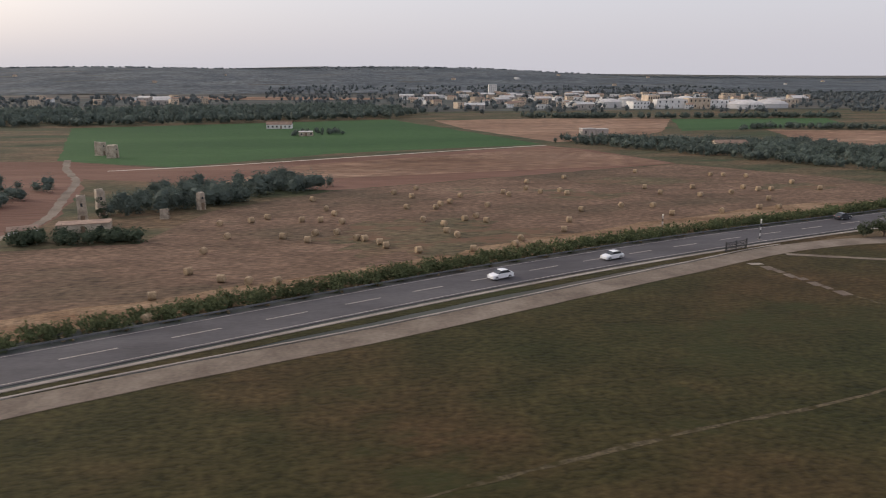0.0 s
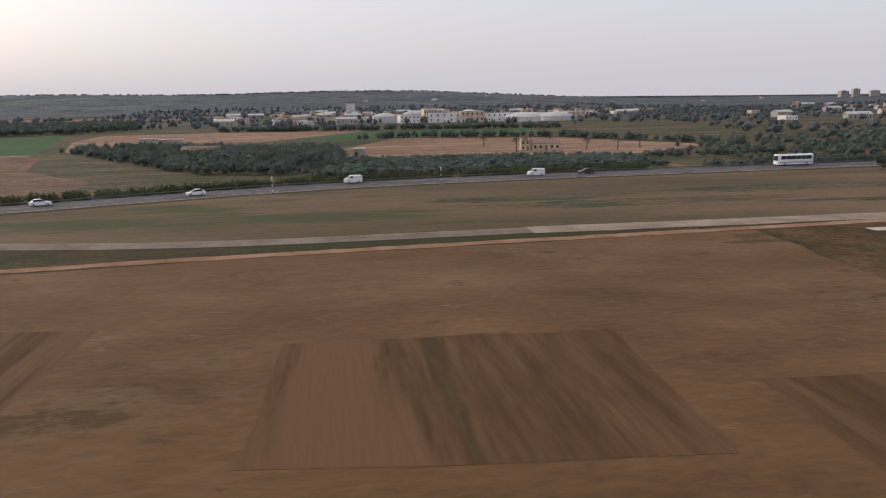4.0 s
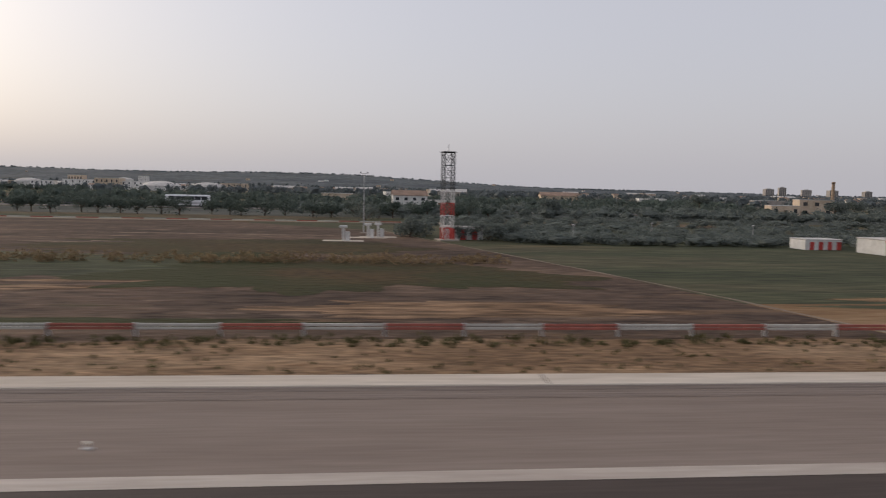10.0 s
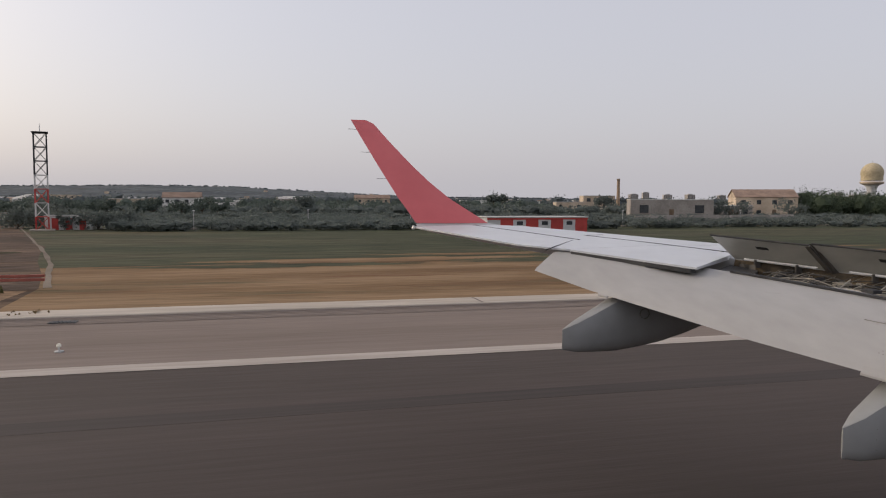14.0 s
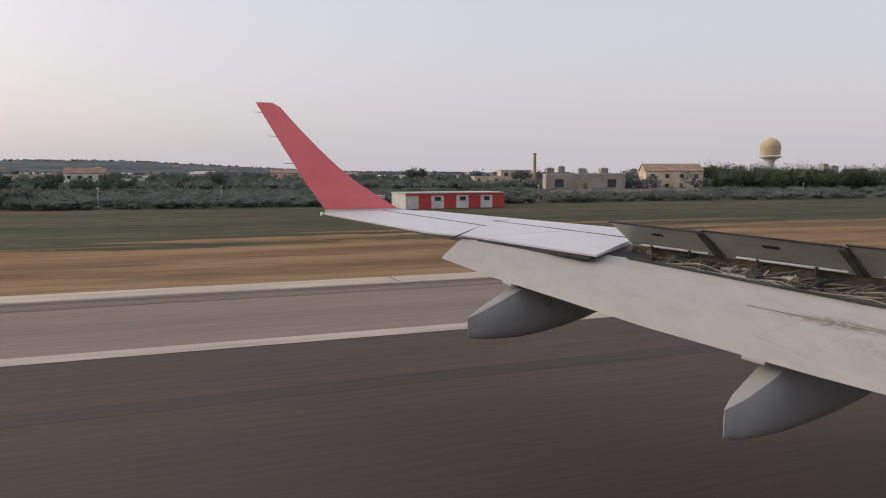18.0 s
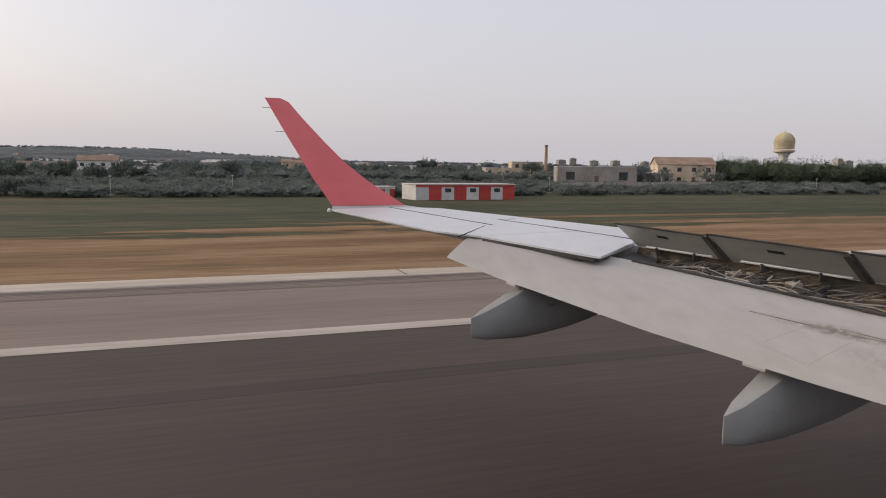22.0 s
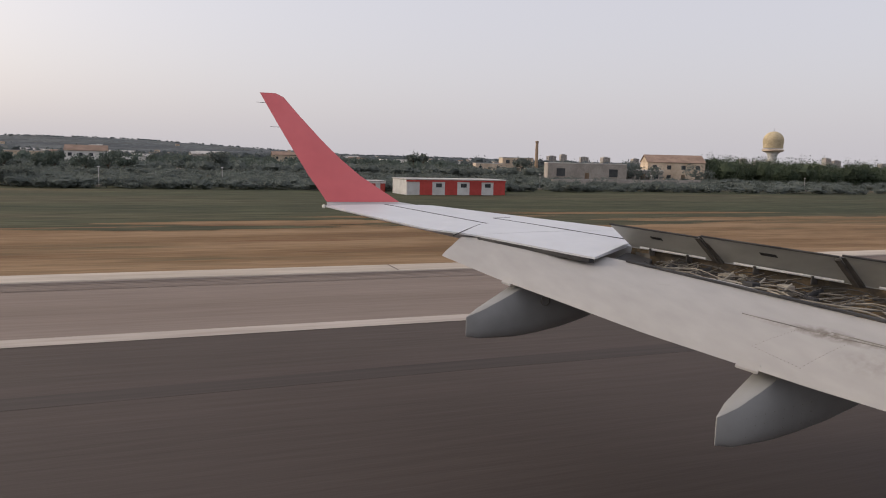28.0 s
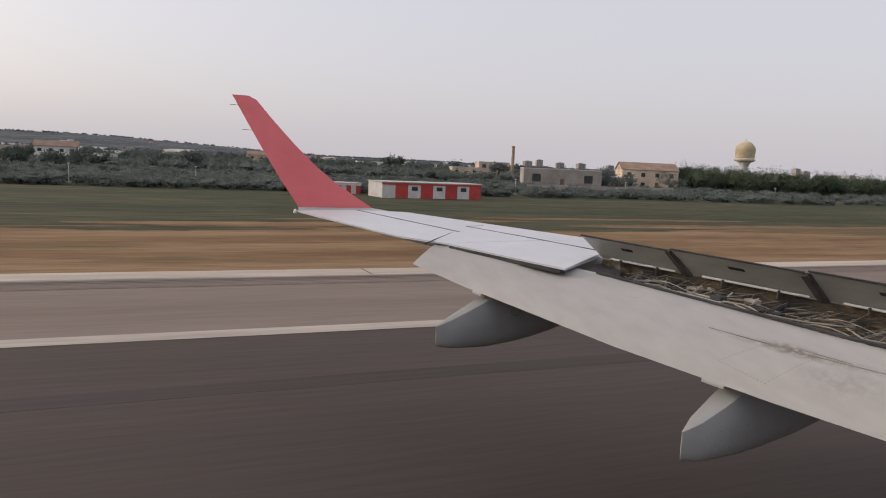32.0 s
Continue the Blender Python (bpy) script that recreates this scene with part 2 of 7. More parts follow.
ASPHALT_PALE = material("asphalt_pale", [(0.180, 0.142, 0.119), (0.196, 0.156, 0.132), (0.215, 0.174, 0.148)], 0.6, 9.0, 0.88, 0.2, (0.07, 1, 1), mix_fine=0.22, spec=0.15)
ASPHALT_SEAM = material("asphalt_seam", [(0.140, 0.114, 0.099), (0.162, 0.132, 0.115)], 0.7, 8.0, 0.9, 0.2, (0.1, 1, 1))
PAINT_LINE = material("paint_line", [(0.34, 0.29, 0.25), (0.385, 0.335, 0.29), (0.43, 0.375, 0.33)], 1.2, 9.0, 0.7, 0.1, (0.12, 1, 1), mix_fine=0.25)
PAINT_WHITE = material("paint_white", [(0.52, 0.51, 0.49), (0.62, 0.61, 0.59)], 2.0, 14.0, 0.5, 0.05, mix_fine=0.15, per_piece=0.08)
PAINT_RED = material("paint_red", [(0.4, 0.048, 0.04), (0.47, 0.066, 0.054)], 2.0, 14.0, 0.5, 0.05, mix_fine=0.15, per_piece=0.08)
BOARD_RED = material("board_red", [(0.27, 0.082, 0.062), (0.34, 0.108, 0.08)], 2.0, 14.0, 0.6, 0.05, mix_fine=0.2, per_piece=0.15)
BOARD_WHITE = material("board_white", [(0.40, 0.38, 0.345), (0.48, 0.46, 0.42)], 2.0, 14.0, 0.6, 0.05, mix_fine=0.2, per_piece=0.1)
PLASTER_WHITE = material("plaster_white", [(0.62, 0.60, 0.56), (0.76, 0.74, 0.70)], 0.5, 5.0, 0.9, 0.1, per_piece=0.12)
PLASTER_CREAM = material("plaster_cream", [(0.46, 0.36, 0.26), (0.60, 0.49, 0.37)], 0.5, 5.0, 0.9, 0.1, per_piece=0.15)
PLASTER_GREY = material("plaster_grey", [(0.30, 0.27, 0.24), (0.42, 0.38, 0.34)], 0.5, 5.0, 0.9, 0.1, per_piece=0.15)
STONE = material("stone", [(0.27, 0.22, 0.17), (0.38, 0.32, 0.25), (0.46, 0.39, 0.31)], 0.8, 3.0, 0.95, 0.5, per_piece=0.1)
ROOF_TILE = material("roof_tile", [(0.21, 0.145, 0.108), (0.30, 0.21, 0.158)], 0.6, 6.0, 0.9, 0.3, per_piece=0.2)
ROOF_GREY = material("roof_grey", [(0.42, 0.40, 0.38), (0.55, 0.53, 0.50)], 0.4, 4.0, 0.8, 0.1, per_piece=0.12)
BRICK = material("sandstone_brick", [(0.30, 0.21, 0.14), (0.42, 0.31, 0.22)], 1.5, 9.0, 0.95, 0.4, per_piece=0.18)
GLASS_DARK = material("window_glass", [(0.03, 0.035, 0.04), (0.05, 0.055, 0.06)], 1.0, 4.0, 0.12, 0.0, spec=0.6)
WOOD_DARK = material("door_wood", [(0.12, 0.08, 0.05), (0.19, 0.13, 0.085)], 1.0, 12.0, 0.7, 0.2, (1, 1, 0.2))
GALVANISED = material("galvanised", [(0.38, 0.38, 0.38), (0.50, 0.50, 0.50)], 1.5, 10.0, 0.5, 0.05, metal=0.5)
IRON_DARK = material("iron_dark", [(0.030, 0.030, 0.032), (0.055, 0.055, 0.056)], 2.0, 14.0, 0.55, 0.1)
RAIL = material("rail_steel", [(0.10, 0.10, 0.10), (0.15, 0.15, 0.15)], 1.5, 10.0, 0.6, 0.05)
TYRE = material("tyre", [(0.018, 0.018, 0.018), (0.030, 0.030, 0.030)], 4.0, 30.0, 0.85, 0.1)
CAR_WHITE = material("car_white", [(0.74, 0.74, 0.75), (0.80, 0.80, 0.80)], 1.0, 6.0, 0.22, 0.0, spec=0.6)
CAR_DARK = material("car_dark", [(0.035, 0.037, 0.042), (0.050, 0.052, 0.058)], 1.0, 6.0, 0.22, 0.0, spec=0.6)
HAY = material("hay_bale", [(0.26, 0.185, 0.11), (0.34, 0.25, 0.155), (0.39, 0.30, 0.195)], 2.0, 18.0, 0.95, 0.6, per_piece=0.15)
BARK = material("bark", [(0.070, 0.052, 0.038), (0.120, 0.092, 0.068)], 2.0, 14.0, 0.95, 0.5)
LEAF_DARK = leafage("leaves_dark", (0.044, 0.062, 0.040), (0.088, 0.108, 0.068))
LEAF_OLIVE = leafage("leaves_olive", (0.060, 0.074, 0.044), (0.112, 0.126, 0.078))
# far leaves paled and blued, with distance haze as base colour
LEAF_FAR_HAZED = leafage("leaves_far_hazed", (0.110, 0.128, 0.134), (0.135, 0.152, 0.152), 0.3)
LEAF_HILL_HAZED = leafage("leaves_hill_hazed", (0.115, 0.135, 0.142), (0.140, 0.158, 0.160), 0.45)
# middle-distance foliage: hazier copy of the leaf tones, haze is in the colour
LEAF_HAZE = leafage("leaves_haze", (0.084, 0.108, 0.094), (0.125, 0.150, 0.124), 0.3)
# scrub lightened beyond leaf colour to imitate haze over the airfield
LEAF_SCRUB_HAZED = leafage("scrub", (0.135, 0.156, 0.144), (0.172, 0.192, 0.170), 0.45)
REED = leafage("reeds", (0.066, 0.084, 0.040), (0.120, 0.134, 0.066))
WEED_DRY = leafage("weeds_dry", (0.15, 0.105, 0.055), (0.29, 0.215, 0.125))
GRASS_TUFT = leafage("grass_tufts", (0.070, 0.072, 0.032), (0.135, 0.115, 0.056))
WING_GREY = material("wing_paint", [(0.36, 0.36, 0.36), (0.42, 0.42, 0.415), (0.45, 0.45, 0.445)], 0.9, 7.0, 0.42, 0.02, (1, 0.35, 1), mix_fine=0.12, spec=0.4)
WING_WHITE = material("wing_panel", [(0.52, 0.53, 0.55), (0.57, 0.58, 0.6)], 1.2, 8.0, 0.36, 0.01, mix_fine=0.1, spec=0.5)
FLAP_GREY = material("flap_paint", [(0.364, 0.350, 0.333), (0.370, 0.357, 0.341), (0.377, 0.364, 0.348)], 0.9, 11.0, 0.42, 0.02, (1, 0.3, 1), mix_fine=0.14, spread=0.2)
WINGLET_RED = material("winglet_red", [(0.60, 0.115, 0.12), (0.66, 0.135, 0.14)], 0.8, 6.0, 0.35, 0.0, mix_fine=0.1, spec=0.5)
FAIRING = material("fairing_paint", [(0.235, 0.235, 0.23), (0.272, 0.272, 0.264)], 1.2, 9.0, 0.45, 0.01, mix_fine=0.12)
TRACK_FAINT = material("track_faint", [(0.070, 0.056, 0.031), (0.100, 0.079, 0.047)], 0.8, 4.0, 0.95, 0.3, mix_fine=0.5, patches=(((0.040, 0.033, 0.012), 0.5, 0.52),), spec=0.14)
SEAL_AND_SHADE = material("seal_and_shade", [(0.030, 0.030, 0.032), (0.060, 0.058, 0.056)], 3.0, 20.0, 0.8, 0.1)
SPOILER_UNDER = material("spoiler_underside", [(0.34, 0.34, 0.315), (0.385, 0.382, 0.352), (0.42, 0.417, 0.384)], 1.5, 10.0, 0.45, 0.02, (1, 0.3, 1), mix_fine=0.25)
PIPE_DARK = material("pipe_dark", [(0.06, 0.055, 0.05), (0.12, 0.11, 0.095)], 4.0, 20.0, 0.5, 0.1)
ASH = material("ash_soil", [(0.11, 0.080, 0.062), (0.165, 0.118, 0.088), (0.205, 0.150, 0.112)], 0.3, 2.4, 0.95, 0.6, (0.6, 1.3, 1), mix_fine=0.5, patches=(((0.060, 0.043, 0.034), 0.28, 0.54), ((0.070, 0.050, 0.039), 1.1, 0.58)), spec=0.14)
WEED_YELLOW = material("weed_yellow", [(0.052, 0.047, 0.015), (0.078, 0.066, 0.021)], 0.4, 3.0, 0.95, 0.6, (0.3, 1, 1), mix_fine=0.6, spec=0.14)
SOIL_ORANGE = material("soil_orange", [(0.125, 0.076, 0.043), (0.170, 0.106, 0.062), (0.225, 0.150, 0.096)], 0.3, 2.4, 0.95, 0.6, (0.25, 1.2, 1), mix_fine=0.6, patches=(((0.060, 0.050, 0.028), 0.3, 0.55),), spec=0.14)
BAY_PRIMER = material("bay_primer", [(0.026, 0.022, 0.016), (0.066, 0.048, 0.028), (0.150, 0.106, 0.058)], 4.0, 16.0, 0.7, 0.2, mix_fine=0.37)
HINGE = material("hinge_metal", [(0.50, 0.50, 0.50), (0.60, 0.60, 0.60)], 2.0, 12.0, 0.4, 0.0)
PIPE = material("pipe_metal", [(0.22, 0.195, 0.155), (0.38, 0.35, 0.295)], 4.0, 20.0, 0.45, 0.1, metal=0.1)
SOOT = material("soot_streak", [(0.13, 0.12, 0.105), (0.25, 0.235, 0.21)], 5.0, 14.0, 0.7, 0.0, (1, 1, 1))
LAMP_GLASS = material("lamp_glass", [(0.80, 0.76, 0.64), (0.86, 0.82, 0.70)], 4.0, 10.0, 0.15, 0.0, spec=0.6)
DOME_PAINT = material("dome_paint", [(0.45, 0.365, 0.225), (0.52, 0.43, 0.28)], 0.25, 2.0, 0.8, 0.1)
RUBBER_MARK = material("tyre_mark", [(0.048, 0.038, 0.034), (0.056, 0.045, 0.040)], 0.5, 9.0, 0.85, 0.1, (0.05, 1, 1))



def darkened_across(m, y0, y1, tone):
    """A second tone that takes over from y0 to y1 across the runway, in streaks along it."""
    nt = m.node_tree
    b = nt.nodes["Principled BSDF"]
    was = b.inputs["Base Color"].links[0].from_socket
    co = nt.nodes.new("ShaderNodeTexCoord")
    mp = nt.nodes.new("ShaderNodeMapping")
    mp.inputs["Scale"].default_value = (0.012, 1.1, 1)
    streak = nt.nodes.new("ShaderNodeTexNoise")
    streak.inputs["Scale"].default_value, streak.inputs["Detail"].default_value = 1.0, 5
    sep = nt.nodes.new("ShaderNodeSeparateXYZ")
    nt.links.new(co.outputs["Object"], mp.inputs["Vector"])
    nt.links.new(mp.outputs["Vector"], streak.inputs["Vector"])
    nt.links.new(co.outputs["Object"], sep.inputs["Vector"])
    push = nt.nodes.new("ShaderNodeMath")
    push.operation = "MULTIPLY_ADD"
    push.inputs[1].default_value = 5.0
    nt.links.new(streak.outputs["Fac"], push.inputs[0])
    nt.links.new(sep.outputs["Y"], push.inputs[2])
    span = nt.nodes.new("ShaderNodeMapRange")
    span.inputs["From Min"].default_value, span.inputs["From Max"].default_value = y0 + 2.5, y1 + 2.5
    nt.links.new(push.outputs["Value"], span.inputs["Value"])
    mix = nt.nodes.new("ShaderNodeMix")
    mix.data_type = "RGBA"
    mix.inputs["B"].default_value = (*tone, 1)
    nt.links.new(span.outputs["Result"], mix.inputs["Factor"])
    nt.links.new(was, mix.inputs["A"])
    nt.links.new(mix.outputs["Result"], b.inputs["Base Color"])


def spread_along(m, axis, far, near, tone, size, cut=0.5, stretch=(0.6, 1.2, 1), most=0.03):
    """Ragged soil of another tone that thickens from far to near along an axis of the plan."""
    nt = m.node_tree
    b = nt.nodes["Principled BSDF"]
    was = b.inputs["Base Color"].links[0].from_socket
    co = nt.nodes.new("ShaderNodeTexCoord")
    mp = nt.nodes.new("ShaderNodeMapping")
    mp.inputs["Scale"].default_value = stretch
    n = nt.nodes.new("ShaderNodeTexNoise")
    n.inputs["Scale"].default_value, n.inputs["Detail"].default_value, n.inputs["Roughness"].default_value = size, 9, 0.68
    sep = nt.nodes.new("ShaderNodeSeparateXYZ")
    nt.links.new(co.outputs["Object"], mp.inputs["Vector"])
    nt.links.new(mp.outputs["Vector"], n.inputs["Vector"])
    nt.links.new(co.outputs["Object"], sep.inputs["Vector"])
    fall = nt.nodes.new("ShaderNodeMapRange")
    fall.inputs["From Min"].default_value, fall.inputs["From Max"].default_value = far, near
    fall.inputs["To Min"].default_value, fall.inputs["To Max"].default_value = -0.16, most
    nt.links.new(sep.outputs[axis], fall.inputs["Value"])
    total = nt.nodes.new("ShaderNodeMath")
    total.operation = "ADD"
    nt.links.new(n.outputs["Fac"], total.inputs[0])
    nt.links.new(fall.outputs["Result"], total.inputs[1])
    edge = nt.nodes.new("ShaderNodeMapRange")
    edge.inputs["From Min"].default_value, edge.inputs["From Max"].default_value = cut, cut + 0.05
    edge.inputs["To Max"].default_value = 0.9
    nt.links.new(total.outputs["Value"], edge.inputs["Value"])
    mix = nt.nodes.new("ShaderNodeMix")
    mix.data_type = "RGBA"
    mix.inputs["B"].default_value = (*tone, 1)
    nt.links.new(edge.outputs["Result"], mix.inputs["Factor"])
    nt.links.new(was, mix.inputs["A"])
    nt.links.new(mix.outputs["Result"], b.inputs["Base Color"])


spread_along(FIELD_BURNT, "X", 262, 231, (0.190, 0.140, 0.101), 0.34, 0.50, (0.8, 1.3, 1), 0.045)
spread_along(FIELD_BURNT, "Y", 38, 21, (0.140, 0.090, 0.054), 0.3, 0.52, (0.22, 1.3, 1), 0.02)
spread_along(FIELD_WEEDY, "X", 212, 228, (0.070, 0.046, 0.026), 0.2, 0.5, (1, 0.4, 1))
darkened_across(ASPHALT_DARK, 9.0, 3.0, (0.053, 0.042, 0.037))

# ---------------------------------------------------------------- mesh tools


def put(bm, mat, smooth=False):
    me = bpy.data.meshes.new("mesh")
    if smooth:                                  # crisp folds stay crisp
        for ed in bm.edges:
            ed.smooth = ed.calc_face_angle(0.0) < 0.6
    bm.to_mesh(me)
    bm.free()
    me.materials.append(mat)
    if smooth:
        for p in me.polygons:
            p.use_smooth = True
    return me


def part(name, bm, mat, parent, label="", smooth=False):
    ob = new(name, bm if isinstance(bm, bpy.types.Mesh) else put(bm, mat, smooth))
    ob.parent = parent
    return tagged(ob, label)


def thing(name, at, turn=0.0, label="", category="", group="", kind=""):
    ob = new(name)
    ob.matrix_world = pose(at[0], at[1], at[2], 0, 0, turn)
    ob.empty_display_size = 0.2
    return tagged(ob, label, category, group, kind)


def box(lo, hi, bevel=0.0, bm=None):
    bm = bm or bmesh.new()
    c = [(a + b) / 2 for a, b in zip(lo, hi)]
    s = [b - a for a, b in zip(lo, hi)]
    made = bmesh.ops.create_cube(bm, size=1, matrix=Matrix.Translation(c) @ Matrix.Diagonal((*s, 1)))
    if bevel:
        vs = set(made["verts"])
        es = [e for e in bm.edges if e.verts[0] in vs]
        bmesh.ops.bevel(bm, geom=es, offset=bevel, segments=1, affect="EDGES")
    return bm


def tube(a, b, r0, r1=None, n=8, bm=None):
    bm = bm or bmesh.new()
    a, b = Vector(a), Vector(b)
    d = b - a
    m = Matrix.Translation((a + b) / 2) @ d.to_track_quat("Z", "Y").to_matrix().to_4x4()
    bmesh.ops.create_cone(bm, cap_ends=True, segments=n, radius1=r0, radius2=r0 if r1 is None else r1, depth=d.length, matrix=m)
    return bm


def loft(rings, closed=True, caps=True):
    """A skin through rings of points of equal count."""
    bm = bmesh.new()
    rows = [[bm.verts.new(p) for p in ring] for ring in rings]
    n = len(rows[0])
    for r, q in zip(rows, rows[1:]):
        for i in range(n if closed else n - 1):
            j = (i + 1) % n
            bm.faces.new((r[i], r[j], q[j], q[i]))
    if caps and closed:
        bm.faces.new(list(reversed(rows[0])))
        bm.faces.new(rows[-1])
    bmesh.ops.recalc_face_normals(bm, faces=bm.faces)
    return bm


def spun(profile, n=24):
    """A turned body from (radius, height) pairs."""
    rings = [[(r * math.cos(2 * math.pi * i / n), r * math.sin(2 * math.pi * i / n), z) for i in range(n)] for r, z in profile]
    return loft(rings)


def spline(points, step=3.0):
    """Evenly set points along a smooth line through the given ones."""
    ps = [Vector((p[0], p[1], 0)) for p in points]
    out = []
    for i in range(len(ps) - 1):
        a, b = ps[i], ps[i + 1]
        p0 = ps[i - 1] if i else a * 2 - b
        p3 = ps[i + 2] if i + 2 < len(ps) else b * 2 - a
        n = max(1, int((b - a).length / step))
        for k in range(n):
            t = k / n
            out.append(0.5 * (2 * a + (b - p0) * t + (2 * p0 - 5 * a + 4 * b - p3) * t * t + (3 * a - p0 - 3 * b + p3) * t ** 3))
    out.append(ps[-1])
    return out


def sides(line):
    out = []
    for i, p in enumerate(line):
        d = (line[min(i + 1, len(line) - 1)] - line[max(i - 1, 0)]).normalized()
        out.append(Vector((-d.y, d.x, 0)))
    return out


def ribbon(line, offset, width, z, thick=0.0, wobble=0.0, seed=1):
    """A band along a line: its middle at offset to the left."""
    rng = random.Random(seed)
    rings = []
    for p, s in zip(line, sides(line)):
        j0, j1 = rng.uniform(-wobble, wobble), rng.uniform(-wobble, wobble)
        a, b = p + s * (offset - width / 2 + j0), p + s * (offset + width / 2 + j1)
        top = z
        rings.append([(a.x, a.y, top), (b.x, b.y, top), (b.x, b.y, top - max(thick, 0.004)), (a.x, a.y, top - max(thick, 0.004))])
    return loft(rings)


def patch(outline, z, wobble=0.0, seed=1, thick=0.02):
    """A flat piece of ground with an uneven border."""
    rng = random.Random(seed)
    pts = []
    for i, a in enumerate(outline):
        b = outline[(i + 1) % len(outline)]
        n = max(1, int(math.dist(a, b) / 4)) if wobble else 1
        for k in range(min(n, 40)):
            t = k / min(n, 40)
            pts.append((a[0] + (b[0] - a[0]) * t + rng.uniform(-wobble, wobble), a[1] + (b[1] - a[1]) * t + rng.uniform(-wobble, wobble)))
    bm = bmesh.new()
    f = bm.faces.new([bm.verts.new((x, y, z)) for x, y in pts])
    if f.normal.z < 0:
        f.normal_flip()
    bmesh.ops.triangulate(bm, faces=bm.faces[:])
    return bm


def structure(name, bm, mat, label, category, smooth=False):
    ob = new(name, put(bm, mat, smooth))
    return tagged(ob, label, category, "", "structure")


def leaf_mesh(centers, radii, count, size, mat, seed=1, flat=0.75, upright=0.0):
    """Many small leaves or clumps round the centres: one mesh. radii: (rx, ry, rz) a centre."""
    rng = np.random.default_rng(seed)
    c = np.repeat(np.asarray(centers, float), count, axis=0)
    r = np.repeat(np.asarray(radii, float), count, axis=0)
    n = len(c)
    d = rng.normal(size=(n, 3))
    d /= np.linalg.norm(d, axis=1)[:, None]
    rad = rng.uniform(0.45, 1.0, n) ** 0.6
    lump = 1 + 0.25 * np.sin(d[:, 0] * 5 + c[:, 0] * 3) * np.cos(d[:, 1] * 4 + c[:, 1] * 2) + 0.12 * rng.normal(size=n)
    p = c + d * r * (rad * lump)[:, None]
    u = rng.normal(size=(n, 3))
    u /= np.linalg.norm(u, axis=1)[:, None]
    w = np.cross(u, rng.normal(size=(n, 3)))
    w /= np.linalg.norm(w, axis=1)[:, None]
    if upright:
        u = u * (1 - upright) + np.array([0, 0, 1.0]) * upright
    s = size * rng.uniform(0.6, 1.4, n)[:, None]
    v = np.stack([p - u * s * flat, p + w * s * 0.55, p + u * s * flat, p - w * s * 0.55], axis=1).reshape(-1, 3)
    v[:, 2] = np.maximum(v[:, 2], np.repeat(c[:, 2] - r[:, 2], 4) - 0.02)
    me = bpy.data.meshes.new("leaves")
    me.from_pydata(v.tolist(), [], [(4 * i, 4 * i + 1, 4 * i + 2, 4 * i + 3) for i in range(n)])
    me.materials.append(mat)
    return me


BLOB = bmesh.new()
bmesh.ops.create_icosphere(BLOB, subdivisions=2, radius=1.0)
BLOB_V = np.array([v.co[:] for v in BLOB.verts])
BLOB_F = np.array([[v.index for v in fc.verts] for fc in BLOB.faces])
BLOB.free()


def bushy(centers, radii, count, size, mat, seed=1, upright=0.0):
    """Bushes or crowns: lumpy bodies under a coat of small leaves, in one mesh."""
    rng = np.random.default_rng(seed)
    c, r = np.asarray(centers, float), np.asarray(radii, float)
    n, k = len(c), len(BLOB_V)
    lump = 1 + 0.16 * np.sin(BLOB_V[None, :, 0] * 4 + rng.uniform(0, 6, (n, 1))) * np.cos(BLOB_V[None, :, 1] * 5 + rng.uniform(0, 6, (n, 1))) + rng.normal(0, 0.2, (n, k))
    v = c[:, None, :] + BLOB_V[None] * r[:, None, :] * 0.56 * lump[:, :, None]
    v[:, :, 2] = np.maximum(v[:, :, 2], (c[:, 2] - r[:, 2] - 0.02)[:, None])
    fs = (BLOB_F[None] + (np.arange(n) * k)[:, None, None]).reshape(-1, 3)
    leaves = leaf_mesh(centers, radii, count, size, mat, seed, 0.75, upright)
    lv = np.empty(len(leaves.vertices) * 3)
    leaves.vertices.foreach_get("co", lv)
    lq = np.empty(len(leaves.loops), dtype=np.int32)
    leaves.loops.foreach_get("vertex_index", lq)
    bpy.data.meshes.remove(leaves)
    me = bpy.data.meshes.new("bushes")
    me.from_pydata(np.concatenate([v.reshape(-1, 3), lv.reshape(-1, 3)]).tolist(), [], fs.tolist() + (lq.reshape(-1, 4) + n * k).tolist())
    me.materials.append(mat)
    return me


# ---------------------------------------------------------------- the lie of the land
def rise(x, y):
    """Height of the ground: flat plain, low hills at the back."""
    far = min(max((y - 650) / 1000, 0), 1)
    far = far * far * (3 - 2 * far)
    along = x - 0.35 * (y - 300)
    top = np.interp(along, [-1500, -700, -100, 300, 900, 1800], [40, 36, 27, 16, 9, 6])
    wave = 0.82 + 0.20 * math.sin(x / 330 + 1.0) + 0.12 * math.sin(x / 140 + y / 300)
    return far * top * wave


def ground_sheet():
    xs = np.concatenate([np.linspace(-4500, -900, 14), np.linspace(-800, 2400, 90), np.linspace(2600, 4800, 10)])
    ys = np.concatenate([np.linspace(-2500, 600, 8), np.linspace(660, 1900, 36), np.linspace(2050, 4700, 10)])
    bm = bmesh.new()
    grid = [[bm.verts.new((x, y, rise(x, y))) for x in xs] for y in ys]
    for a, b in zip(grid, grid[1:]):
        for i in range(len(xs) - 1):
            bm.faces.new((a[i], a[i + 1], b[i + 1], b[i]))
    return bm


structure("ground", ground_sheet(), LAND_FAR_HAZED, "wide dry plain of fields and scrub up to low wooded hills", "ground", True)


